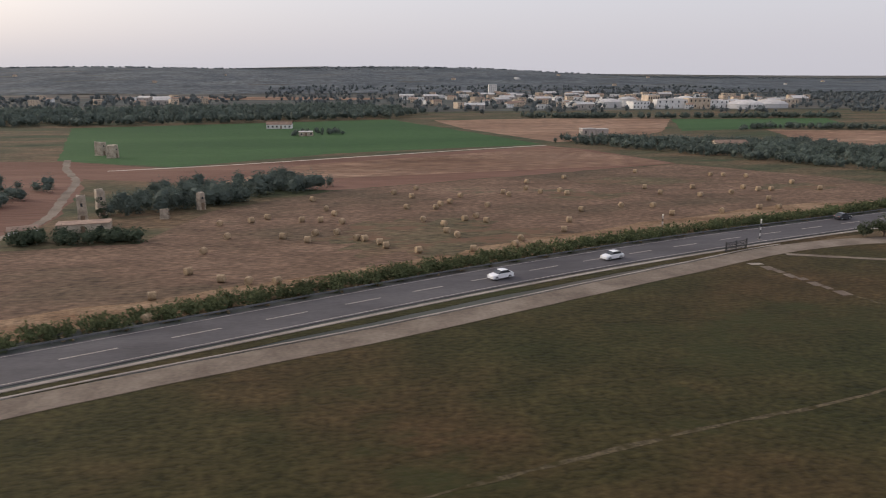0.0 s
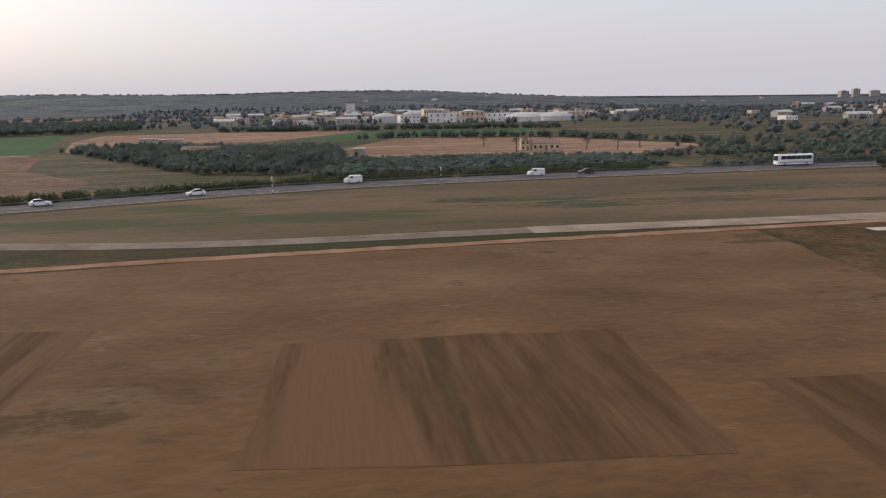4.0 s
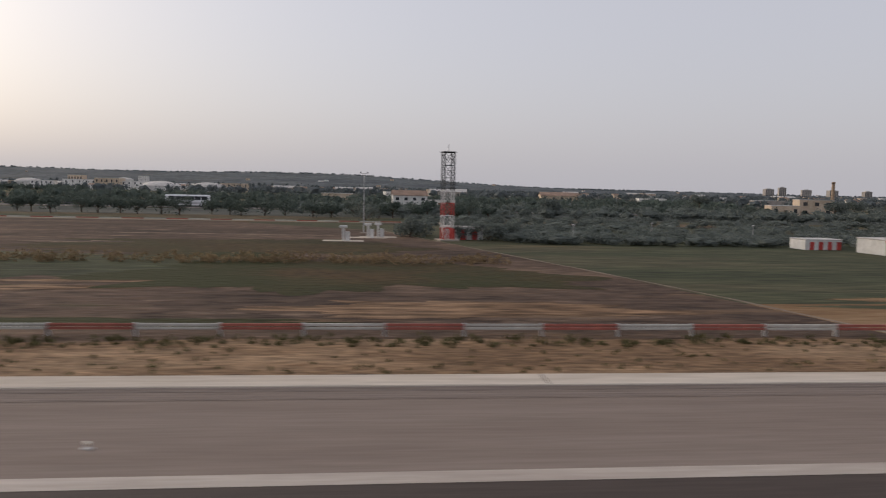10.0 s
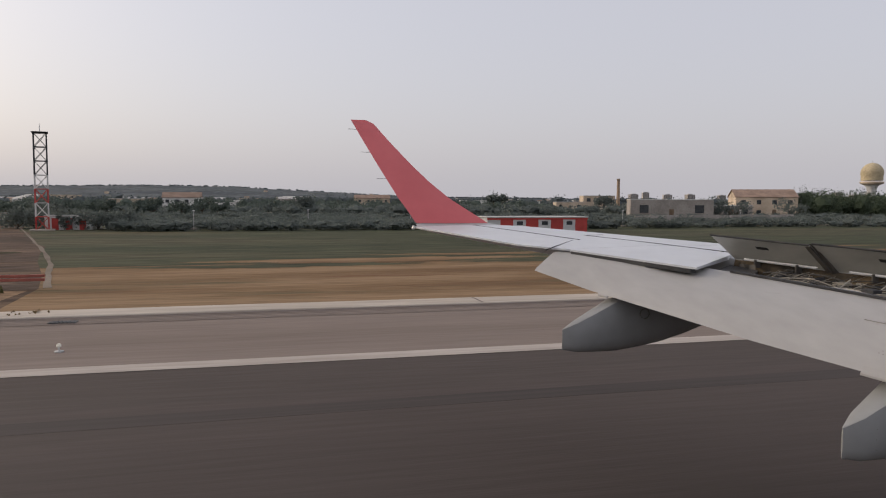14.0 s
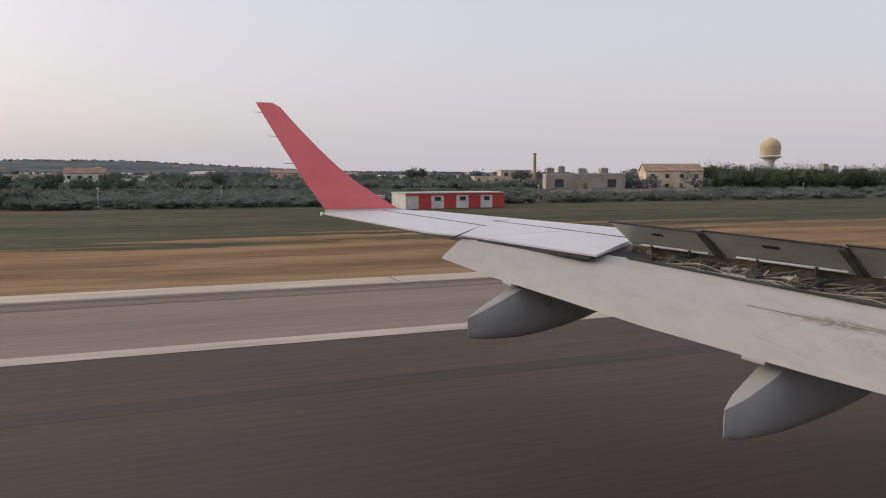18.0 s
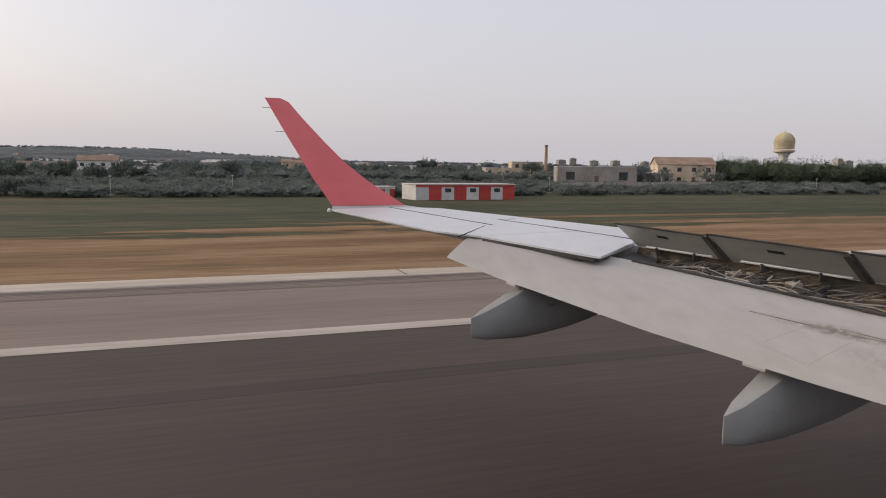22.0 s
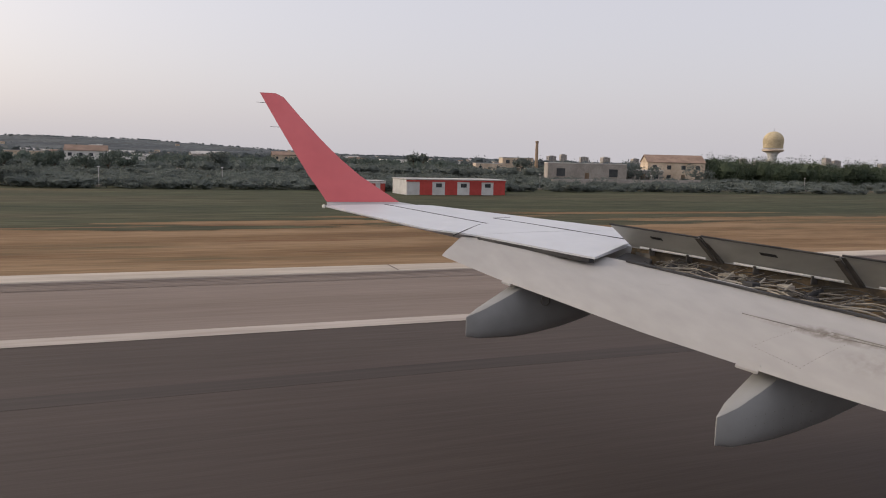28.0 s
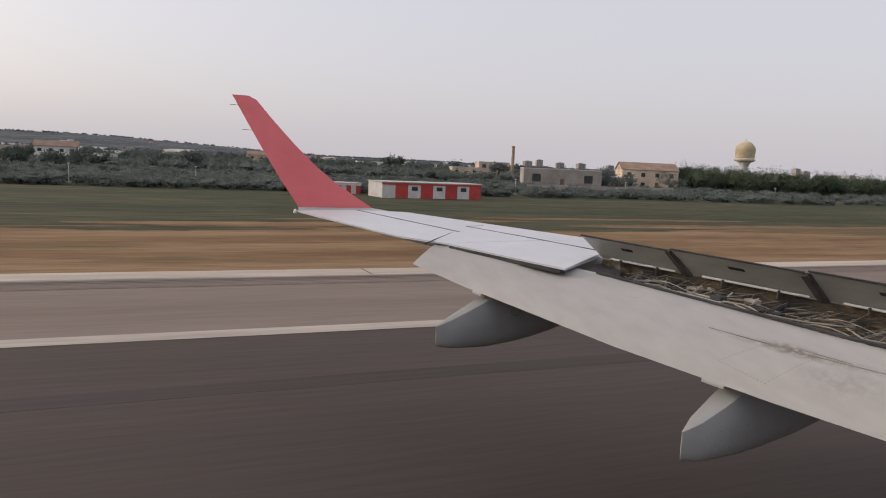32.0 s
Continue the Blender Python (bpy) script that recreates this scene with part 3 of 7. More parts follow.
def hillside():
    """Wooded slopes a little above the sheet of the ground."""
    xs, ys = np.linspace(-1500, 2400, 80), np.linspace(760, 1900, 34)
    bm = bmesh.new()
    grid = [[bm.verts.new((x, y, rise(x, y) + 0.4 + 1.2 * noise.noise((x / 30, y / 30, 0.0)))) for x in xs] for y in ys]
    for a, b in zip(grid, grid[1:]):
        for i in range(len(xs) - 1):
            bm.faces.new((a[i], a[i + 1], b[i + 1], b[i]))
    return bm


structure("hillside", hillside(), HILL_HAZED, "low hills dark with pine woods", "hills", True)

SX = 408.1       # the stand by the runway

# ---------------------------------------------------------------- fields, roads and runway
HIGHWAY = spline([(-260, -45), (-140, 6), (-80, 31), (-25, 56), (19, 75.5), (53, 88), (98, 101.5), (145, 119), (180, 125.5), (240, 129.5), (320, 134), (420, 140), (700, 150), (1500, 160)], 4.0)
SERVICE = spline([(-260, -62), (-120, 1), (-60, 30), (-22, 49), (6, 60), (40, 74.5), (60, 82.5), (78, 84.3), (107, 79.6), (140, 73.8), (175, 74), (214, 74), (240, 74.5), (258, 80), (277, 84), (340, 88), (400, 90)], 3.0)

structure("plain_scrubland", patch([(-330, -10), (-140, 22), (-80, 47), (-25, 70), (53, 100), (145, 126), (240, 137), (420, 147), (700, 158), (700, 420), (-330, 420)], 0.006), GRASS_MID, "dry olive-green scrubland beyond the highway", "grassland")
structure("field_base_west", patch([(-260, -75), (240, -60), (240, 76), (140, 76), (107, 82), (78, 86), (58, 83.5), (6, 61), (-22, 49), (-120, -1)], 0.006), GRASS_DARK, "dark brown grass soil under the fields", "field")
structure("field_base", patch([(180, -40), (410, -40), (410, 15), (403, 15), (400, 30), (380, 88), (230, 72), (180, 69)], 0.007), FIELD_WEEDY, "brown weedy soil under the fields", "field")
structure("farm_yard", patch([(-78, 96), (-44, 98), (-40, 118), (-46, 150), (-60, 196), (-90, 200)], 0.010, 0.8, 44), FIELD_RED, "bare brown farmyard west of the hay field", "field")
structure("field_grass_dark", patch([(-260, -70), (-120, -4), (-60, 26), (-22, 46), (6, 58), (40, 72), (58, 80), (95, 65), (111, 63), (114, 57), (113.5, 30), (112, -60)], 0.010, 0.3), GRASS_DARK, "dark green and brown mown grass field beside the runway approach", "grass field")
structure("field_grass_between", patch([(58, 81), (78, 85), (107, 80), (140, 74), (214, 74), (244, 75), (258, 80), (262, 92), (300, 104), (330, 131), (240, 126), (180, 121), (145, 115), (98, 97), (53, 84)], 0.010, 0.3, 2), GRASS_TAN, "dry grass strip between highway and service road", "grass field")
structure("field_grass_south", patch([(62, 79), (95, 65.5), (109, 62), (124, 65), (175, 69.5), (230, 71), (230, 73), (140, 72.5), (107, 78), (78, 82.6)], 0.012, 0.2, 3), GRASS_DARK, "narrow green grass strip beside the service road", "grass field")
structure("field_brown", patch([(112.6, 57), (115, 60.2), (124, 63.5), (147, 66), (175, 67.6), (200, 69), (200, -50), (110.6, -50), (111.7, 15), (112.0, 37)], 0.014, 0.2, 4), FIELD_BROWN, "brown tilled field with paler mown streaks", "field")
structure("field_weedy", patch([(198, 69), (229, 69), (229, 20.5), (232, -40), (190, -40), (194, 30)], 0.018, 0.5, 5), FIELD_WEEDY, "brown field with green weeds and bare pale spots", "field")
for i, (x0, x1, y0, y1) in enumerate([(114.5, 119.5, 14, 47), (131, 138, 12, 46), (150, 170, 26, 40), (174, 190, 10, 30)]):
    structure("field_ploughed_%d" % (i + 1), patch([(x0, y0), (x1, y0 - 2), (x1 + 1, y1), (x0 + 1, y1 + 1)], 0.022 + 0.002 * i, 0.2, 6 + i), FIELD_PLOUGHED, "ploughed strip of red-brown soil", "field")
structure("field_burnt", patch([(229.5, 20.6), (229.5, 68), (245, 70), (262, 80), (298, 85), (368, 88), (387.5, 72), (399, 35), (401.9, 24), (402.7, 20.4), (402.7, 16.3), (286, 16.3), (240, 10), (231, -40), (229, -40)], 0.016, 0.4, 11), FIELD_BURNT, "burnt dark field with pale ash patches", "field")
def blotch(name, x, y, rx, ry, mat, z, label, seed):
    """A ragged patch of ground."""
    bm = bmesh.new()
    mid, ring = bm.verts.new((x, y, z)), []
    for k in range(140):
        a = 2 * math.pi * k / 140
        u, v = math.cos(a), math.sin(a)
        r = 1 + 0.5 * noise.noise((u * 1.3 + seed, v * 1.3, 0.0)) + 0.34 * noise.noise((u * 5 + seed, v * 5, 3.0)) + 0.16 * noise.noise((u * 17 + seed, v * 17, 7.0))
        ring.append(bm.verts.new((x + rx * r * u, y + ry * r * v, z)))
    for k in range(140):
        bm.faces.new((mid, ring[k], ring[(k + 1) % 140]))
    return structure(name, bm, mat, label, "field")


blotch("field_weeds_yellow", 243.8, 29.7, 4.6, 0.75, WEED_YELLOW, 0.0245, "yellow-green weeds in the burnt field", 6)
blotch("field_weeds_1", 271, 28.2, 9, 1.5, GRASS_MID, 0.0240, "green weeds in the burnt field", 7)
blotch("field_weeds_2", 289, 31.0, 7, 1.6, GRASS_MID, 0.0245, "green weeds in the burnt field", 8)
blotch("field_weeds_3", 315.5, 42.5, 3.6, 4.6, GRASS_DARK, 0.0240, "dark green weeds in the burnt field", 9)
blotch("field_weeds_4", 306, 32, 5.0, 1.8, GRASS_DARK, 0.0242, "dark green weeds in the burnt field", 10)
blotch("field_soil_1", 284, 55, 11, 2.0, SOIL_ORANGE, 0.0238, "bare orange soil in the burnt field", 11)
blotch("field_soil_2", 284, 22.8, 13, 1.4, SOIL_ORANGE, 0.0232, "bare orange soil beside the barrier", 12)
blotch("field_soil_3", 310, 24.2, 13, 2.0, SOIL_ORANGE, 0.0234, "bare orange soil beside the barrier", 13)
blotch("field_soil_4", 312, 54, 10, 2.4, SOIL_ORANGE, 0.0236, "bare orange soil in the burnt field", 14)
blotch("field_soil_5", 352, 24.6, 17, 1.7, SOIL_ORANGE, 0.0236, "bare orange soil beside the barrier", 41)
blotch("field_soil_6", 362, 30.5, 12, 1.3, SOIL_ORANGE, 0.0238, "bare orange soil in the burnt field", 42)
blotch("field_soil_7", 390, 25.2, 7, 1.6, SOIL_ORANGE, 0.0240, "bare orange soil beside the barrier", 43)
blotch("field_soil_8", 380, 33.0, 9, 1.5, SOIL_ORANGE, 0.0242, "bare orange soil in the burnt field", 44)
blotch("field_weeds_7", 341, 44, 21, 9.0, GRASS_GREEN, 0.0244, "dark green weeds in the burnt field", 45)
blotch("field_weeds_8", 368, 40, 14, 6.0, GRASS_GREEN, 0.0246, "dull green weeds in the burnt field", 46)
blotch("field_weeds_9", 376, 52, 13, 7.0, GRASS_DARK, 0.0248, "dark green weeds in the burnt field", 47)
blotch("field_weeds_11", 384, 36, 10, 7.0, GRASS_DARK, 0.0252, "dark green and brown weeds in the field", 49)
blotch("field_weeds_10", 378, 22.6, 9, 0.9, GRASS_DARK, 0.0250, "dark green weeds behind the barrier", 48)
for i, (x, y, rx, ry) in enumerate([(336, 47, 3.5, 0.7), (329, 54, 5, 1.1), (344, 51, 3, 0.6), (351, 38, 3.4, 0.7), (333, 36, 4, 0.7), (360, 46, 3, 0.5), (318, 48, 4, 1.2), (366, 54, 4, 0.8), (347, 31, 5, 0.8), (340, 62, 14, 0.6), (372, 64, 12, 0.6)]):
    blotch("field_ash_%d" % (i + 6), x, y, rx, ry, ASH, 0.0256 + 0.0004 * i, "bare pale streak in the weedy field", 60 + i)
for i, (x, y, rx, ry) in enumerate([(222.9, 41.0, 1.2, 1.0), (226.2, 35.5, 1.0, 0.9), (225.2, 43.4, 1.7, 0.8), (217.2, 53.3, 1.0, 0.9), (227.8, 22.4, 0.6, 1.4), (219.5, 55, 0.9, 0.6), (223.8, 37.6, 0.8, 0.5), (226.6, 33.4, 0.6, 0.4), (215, 60.5, 1.4, 0.6), (224.5, 45.5, 1.3, 0.4)]):
    blotch("field_bare_%d" % (i + 1), x, y, rx, ry, ASH, 0.0250 + 0.0004 * i, "bare pale spot in the weedy field", 20 + i)
blotch("field_weeds_5", 226.0, 26.5, 2.0, 3.4, GRASS_DARK, 0.0246, "green weeds in the brown field", 31)
structure("apron_slab", patch([(261.6, 16.6), (262.3, 17.7), (262.6, 19.0), (264.4, 19.2), (264.7, 17.4), (263.6, 15.6), (261.8, 15.4)], 0.034, 0.05, 33), CONCRETE, "pale broken concrete patch beside the barrier", "paving")
structure("field_far_strip", patch([(230, 68), (246, 75), (258, 81), (300, 88), (520, 92), (520, 106), (290, 103), (256, 92)], 0.020, 0.4, 12), GRASS_MID, "grass strip with orchard trees", "grass field")
structure("grass_beyond_runway", patch([(-160, -420), (820, -420), (820, -39), (-160, -39)], 0.008, 0.4, 17), GRASS_TAN, "dry grass plain on the far side of the runway", "ground")
structure("verge_straw", patch([(240, 20.0), (402.3, 20.0), (402.5, 16.25), (284, 16.25), (262, 12), (240, 4)], 0.020, 0.4, 13), STRAW, "bare straw-coloured soil beside the runway", "ground")
structure("grass_ochre", patch([(385, 16.25), (385, 21), (385, 27), (480, 27.5), (780, 30), (1680, 60), (1680, 16.25)], 0.014, 0.3, 14), GRASS_OCHRE, "strip of dry ochre grass beside the runway", "grass field")
structure("grass_green", patch([(385, 26.5), (380, 58), (372, 86), (500, 92), (780, 110), (1680, 200), (1680, 60), (780, 30)], 0.010, 0.5, 15), GRASS_GREEN, "green airfield grass", "grass field")
for i, (x, y, rx, ry) in enumerate([(414, 28.2, 7, 0.9), (424, 27.0, 9, 1.2), (437, 28.6, 10, 1.1), (420, 30.6, 6, 0.6), (452, 28.0, 14, 1.4), (409, 26.2, 5, 0.7), (475, 29.5, 18, 1.6), (432, 32.5, 9, 0.7)]):
    blotch("grass_dry_%d" % (i + 1), x, y, rx, ry, (GRASS_OCHRE, GRASS_GREEN)[i in (1, 5)], 0.0165 + 0.0003 * i, "dry streak where ochre and green grass meet", 90 + i)
for i, (x, y, rx, ry) in enumerate([(198, 92, 24, 3.2), (236, 87, 20, 2.4), (226, 101, 22, 3.6), (180, 99, 15, 3.0), (252, 96, 10, 4.0)]):
    blotch("grass_lush_%d" % (i + 1), x, y, rx, ry, GRASS_MID, 0.0215 + 0.0004 * i, "greener streak in the dry grass by the highway", 110 + i)
structure("field_hay", patch([(-330, -60), (-140, 16), (-80, 41), (-26, 64), (19, 83), (53, 96), (94, 110), (112, 122), (110, 140), (88, 168), (2, 139), (-18, 121), (-24, 99), (-42, 97), (-120, 80), (-330, 30)], 0.012, 0.4, 16), FIELD_HAY, "harvested red-brown hay field with round bales", "field")
structure("field_red", patch([(2, 139.5), (88, 168.5), (78, 205), (70, 217), (-36, 179), (-66, 198), (-66, 170), (-18, 150)], 0.014, 0.4, 17), FIELD_RED, "raked red-brown field with straw rows", "field")
structure("field_green", patch([(-66, 199), (-98, 316), (34, 353), (57, 273), (70, 222), (5.5, 206), (-35, 181)], 0.012, 0.5, 18), CROP_GREEN, "bright green crop field", "field")
structure("field_orange_west", patch([(54, 343), (110, 350), (171, 337), (131, 264), (100, 238), (76, 228), (58, 290)], 0.012, 0.6, 19), FIELD_ORANGE, "harvested orange field", "field")
structure("field_orange_east", patch([(156, 213), (177, 267), (232, 250), (264, 195), (226, 170), (190, 168), (160, 176)], 0.012, 0.6, 20), FIELD_ORANGE, "harvested orange field round a farmhouse", "field")
structure("field_green_east", patch([(170, 335), (250, 330), (230, 290), (180, 272), (140, 266)], 0.014, 0.6, 21), CROP_GREEN, "green meadow in front of the town", "field")
structure("field_tan", patch([(-165, 640), (36, 600), (60, 640), (-40, 690), (-170, 700)], 0.4, 1.0, 22), FIELD_ORANGE, "pale tan field at the foot of the hills", "field")
structure("field_gap", patch([(124, 205), (150, 205), (158, 180), (140, 176), (122, 190)], 0.014, 0.4, 23), FIELD_ORANGE, "small pale field among scrub", "field")
structure("field_soil_edge", patch([(-60, 45), (-26, 62.5), (19, 81), (53, 94), (90, 107), (100, 112), (80, 112), (40, 98), (0, 80), (-30, 68)], 0.016, 0.8, 24), STRAW, "dry yellow headland along the hay field", "field")
for i, (x, y, rx, ry) in enumerate([(14, 98, 15, 10), (66, 142, 12, 5), (48, 126, 9, 4), (94, 130, 8, 4)]):
    blotch("field_green_spot_%d" % (i + 1), x, y, rx, ry, GRASS_HAY, 0.0225 + 0.0005 * i, "greener weedy spot in the hay field", 30 + i)

# highway with raised edges
highway = structure("highway", ribbon(HIGHWAY, 0, 6.8, 0.06, 0.08), ASPHALT_ROAD, "grey asphalt highway with painted lanes", "road")
for off, w in ((-3.05, 0.10), (3.05, 0.10)):
    part("edge_line", ribbon(HIGHWAY, off, w, 0.066), PAINT_LINE, highway)
near = [i for i, p in enumerate(HIGHWAY) if -60 < p.x < 330]
for off in (0.0,):
    for i in near[::2]:
        part("lane_dash", ribbon(HIGHWAY[i:i + 2], off, 0.14, 0.068), PAINT_LINE, highway)
rail = structure("guard_rail", ribbon([p for p in HIGHWAY if -70 < p.x < 340], 3.75, 0.05, 0.46, 0.16), RAIL, "dull grey steel guard rail along the highway", "guard rail")
rail_post = put(box((-0.03, -0.03, -0.05), (0.03, 0.03, 0.42)), RAIL)
rail_line = [(p, s) for p, s in zip(HIGHWAY, sides(HIGHWAY)) if -70 < p.x < 340]
for p, s in rail_line:
    q = p + s * 3.82
    part("post", rail_post, None, rail).location = (q.x, q.y, 0)
structure("kerb", ribbon(HIGHWAY, -4.3, 0.5, 0.09, 0.12), CONCRETE, "pale concrete kerb along the highway", "kerb")
structure("trim_ditch_grass", ribbon(HIGHWAY, -5.1, 1.4, 0.03, 0.03, 0.2), GRASS_DARK, "weedy strip between highway and service road", "grass")
service = structure("service_road", ribbon([p for p in SERVICE if p.x < 178], 0, 3.3, 0.045, 0.05, 0.06), TRACK_PALE, "pale worn concrete service road", "road")
structure("service_road_east", ribbon([p for p in SERVICE if p.x > 174], 0, 3.9, 0.047, 0.05, 0.15, 5), TRACK_SAND, "pale sandy service road past the burnt field", "road")
structure("service_road_edge", ribbon([p for p in SERVICE if p.x < 62], 2.0, 0.25, 0.09, 0.1), CONCRETE, "low concrete border of the service road", "kerb")
for i in range(2, 60, 2):
    if SERVICE[i].x < 80:
        part("joint_mark", ribbon(SERVICE[i:i + 2], -0.9, 0.10, 0.05), PAINT_LINE, service)


def track(name, pts, width, mat, z, label, wob=0.12, seed=1):
    return structure(name, ribbon(spline(pts, 1.5), 0, width, z, 0.02, wob, seed), mat, label, "track")


track("track_thin", [(-60, 14), (-10, 30), (21, 38.4), (37.6, 41.7), (58.5, 49.4), (87, 55), (96.5, 58)], 0.34, TRACK_FAINT, 0.024, "thin worn footpath through grass", 0.12, 2)
track("track_south", [(53, 63), (57.8, 47.6), (59.6, 37.7), (61.7, 30.9), (63, 18)], 0.45, TRACK_FAINT, 0.028, "faint patchy path through grass", 0.18, 4)
track("track_west", [(57, 79.5), (76, 71.6), (95, 64.2), (109, 61.6)], 0.95, TRACK_PALE, 0.030, "sandy farm track", 0.10, 5)
track("track_east", [(110.5, 57.5), (114.5, 61.2), (124, 64.7), (147, 67), (175, 68.7), (214, 71), (228, 73)], 1.7, DIRT, 0.032, "wide orange dirt track", 0.15, 6)
track("track_junction", [(108.4, 64), (109.0, 60), (109.9, 52), (110.3, 45), (110.4, 37)], 2.5, DIRT, 0.034, "wide orange dirt track", 0.10, 7)
structure("track_corner", patch([(108.2, 64.5), (113.5, 62.6), (118, 63.2), (118, 62), (113.6, 59.0), (111.6, 55), (109, 56)], 0.0385, 0.15, 9), DIRT, "orange dirt where two tracks meet", "track")
track("track_stub", [(106.8, 76.5), (107.4, 70), (108.4, 63)], 1.0, DIRT, 0.031, "narrow dirt path up to the service road", 0.3, 17)
track("track_paved", [(110.7, 37.5), (110.4, 28.3), (109.9, 15), (109, -40)], 2.3, TRACK_PALE, 0.036, "worn paved track", 0.08, 8)
track("track_driveway", [(223, 134), (223, 150), (222, 168), (216, 182)], 3.0, DIRT, 0.03, "dirt driveway to the farmhouse", 0.2, 9)
track("track_loop", [(258, 84), (264, 92), (266, 100), (262, 108)], 1.0, TRACK_PALE, 0.034, "pale footpath up to the orchard", 0.2, 10)
track("track_hay", [(-64, 200), (-58, 180), (-50, 160), (-46, 140), (-42, 118), (-44, 100)], 1.6, TRACK_PALE, 0.03, "pale farm track", 0.2, 11)
track("straw_line", [(-48, 176), (-20, 184), (10, 196), (40, 208), (70, 219)], 1.0, VERGE, 0.03, "pale line of straw along the field", 0.25, 12)
track("fence_strip", [(227.4, 20), (227.4, 45), (227.6, 69)], 0.45, TRACK_FAINT, 0.03, "bare strip along the striped fence", 0.35, 13)
track("track_airfield", [(402.7, 20.7), (401.9, 24), (399, 35), (387.5, 72)], 0.16, TRACK_PALE, 0.03, "pale path across the airfield", 0.05, 14)
track("track_airfield_far", [(403, 72), (440, 63), (500, 66), (780, 84)], 0.7, TRACK_PALE, 0.03, "pale track across the airfield grass", 0.1, 15)

rows_bm = bmesh.new()
for k in range(24):
    s = k / 24
    ax, ay, bx, by = -20 + 16 * s, 153 + 28 * s, 86 - 14 * s, 169 + 44 * s
    for j in range(24):
        t0, t1 = j / 24, (j + 1) / 24
        w = 0.50 + 0.09 * math.sin(j * 2.1 + k)
        q = [(ax + (bx - ax) * t0, ay + (by - ay) * t0 - w), (ax + (bx - ax) * t1, ay + (by - ay) * t1 - w), (ax + (bx - ax) * t1, ay + (by - ay) * t1 + w), (ax + (bx - ax) * t0, ay + (by - ay) * t0 + w)]
        rows_bm.faces.new([rows_bm.verts.new((x, y, 0.05)) for x, y in q])
tagged(structure("straw_rows", rows_bm, FIELD_ORANGE, "raked rows of pale straw on the red field", "straw"), kind="stuff")
slabs = structure("slab_row", patch([(49.6, 76.2), (51.2, 76.2), (51.4, 75.4), (49.8, 75.4)], 0.03), CONCRETE, "row of broken pale paving slabs in grass", "paving")
for i in range(7):
    y = 74.6 - i * 1.7
    part("slab", box((50.3 + 0.28 * i + 0.2 * (i % 2), y - (1.55, 1.2, 1.62, 0.9, 1.5, 1.1, 1.6)[i], 0.01), (51.5 + 0.28 * i - 0.15 * (i % 3), y, 0.05 + 0.006 * (i % 3)), 0.01), TRACK_PALE, slabs)
pad = structure("concrete_pad", box((209.6, 65.6, 0.0), (215.0, 67.2, 0.06), 0.02), VERGE, "pale concrete pad in the field", "paving")

# runway
structure("runway_pale", patch([(284, 15.28), (2400, 15.28), (2400, 10.35), (284, 10.35)], 0.030), ASPHALT_PALE, "pale worn asphalt runway shoulder", "runway")
runway = structure("runway", patch([(284, 10.35), (2400, 10.35), (2400, -26), (284, -26)], 0.030), ASPHALT_DARK, "dark brown-grey asphalt runway", "runway")
structure("runway_threshold", patch([(262, 8), (284, 14), (284, -26), (256, -26)], 0.026, 0.3, 3), CONCRETE, "pale concrete runway end", "runway")
part("edge_line", patch([(288, 10.57), (2400, 10.57), (2400, 10.13), (288, 10.13)], 0.036), PAINT_LINE, runway, "worn white runway edge line")
verge = structure("verge", box((284, 15.29, 0.0), (1600, 16.22, 0.055), 0.02), VERGE, "pale concrete strip along the runway", "kerb")
part("gutter", patch([(284, 15.27), (1600, 15.27), (1600, 15.12), (284, 15.12)], 0.037), ASPHALT_SEAM, verge, "grey drain gutter")
part("gutter", patch([(284, 15.03), (1600, 15.03), (1600, 14.93), (284, 14.93)], 0.038), ASPHALT_SEAM, verge)
for y in (14.78, 14.60, 14.46):
    part("groove", patch([(284, y), (1600, y), (1600, y - 0.045), (284, y - 0.045)], 0.0385), ASPHALT_SEAM, verge)
part("dust_band", patch([(284, 14.9), (1600, 14.9), (1600, 14.35), (284, 14.35)], 0.0365), ASPHALT_PALE, verge, "pale dust along the shoulder")
for x in (296.0, 314.2, 333.0, 352.0, 371.0, 390.0, 413.0, 432.0, 451.0):
    part("joint", patch([(x, 15.33), (x + 0.05, 15.33), (x + 0.05, 16.18), (x, 16.18)], 0.060), ASPHALT_SEAM, verge)
for i, (y, w) in enumerate([(7.7, 0.42)]):
    part("tyre_mark", ribbon([Vector((x, y + 0.10 * math.sin(x / 31 + i) - 0.004 * (x - 408), 0)) for x in range(286, 780, 6)], 0, w, 0.032 + 0.0003 * i, 0, 0.06, 7 + i), RUBBER_MARK, runway)

# ---------------------------------------------------------------- plants


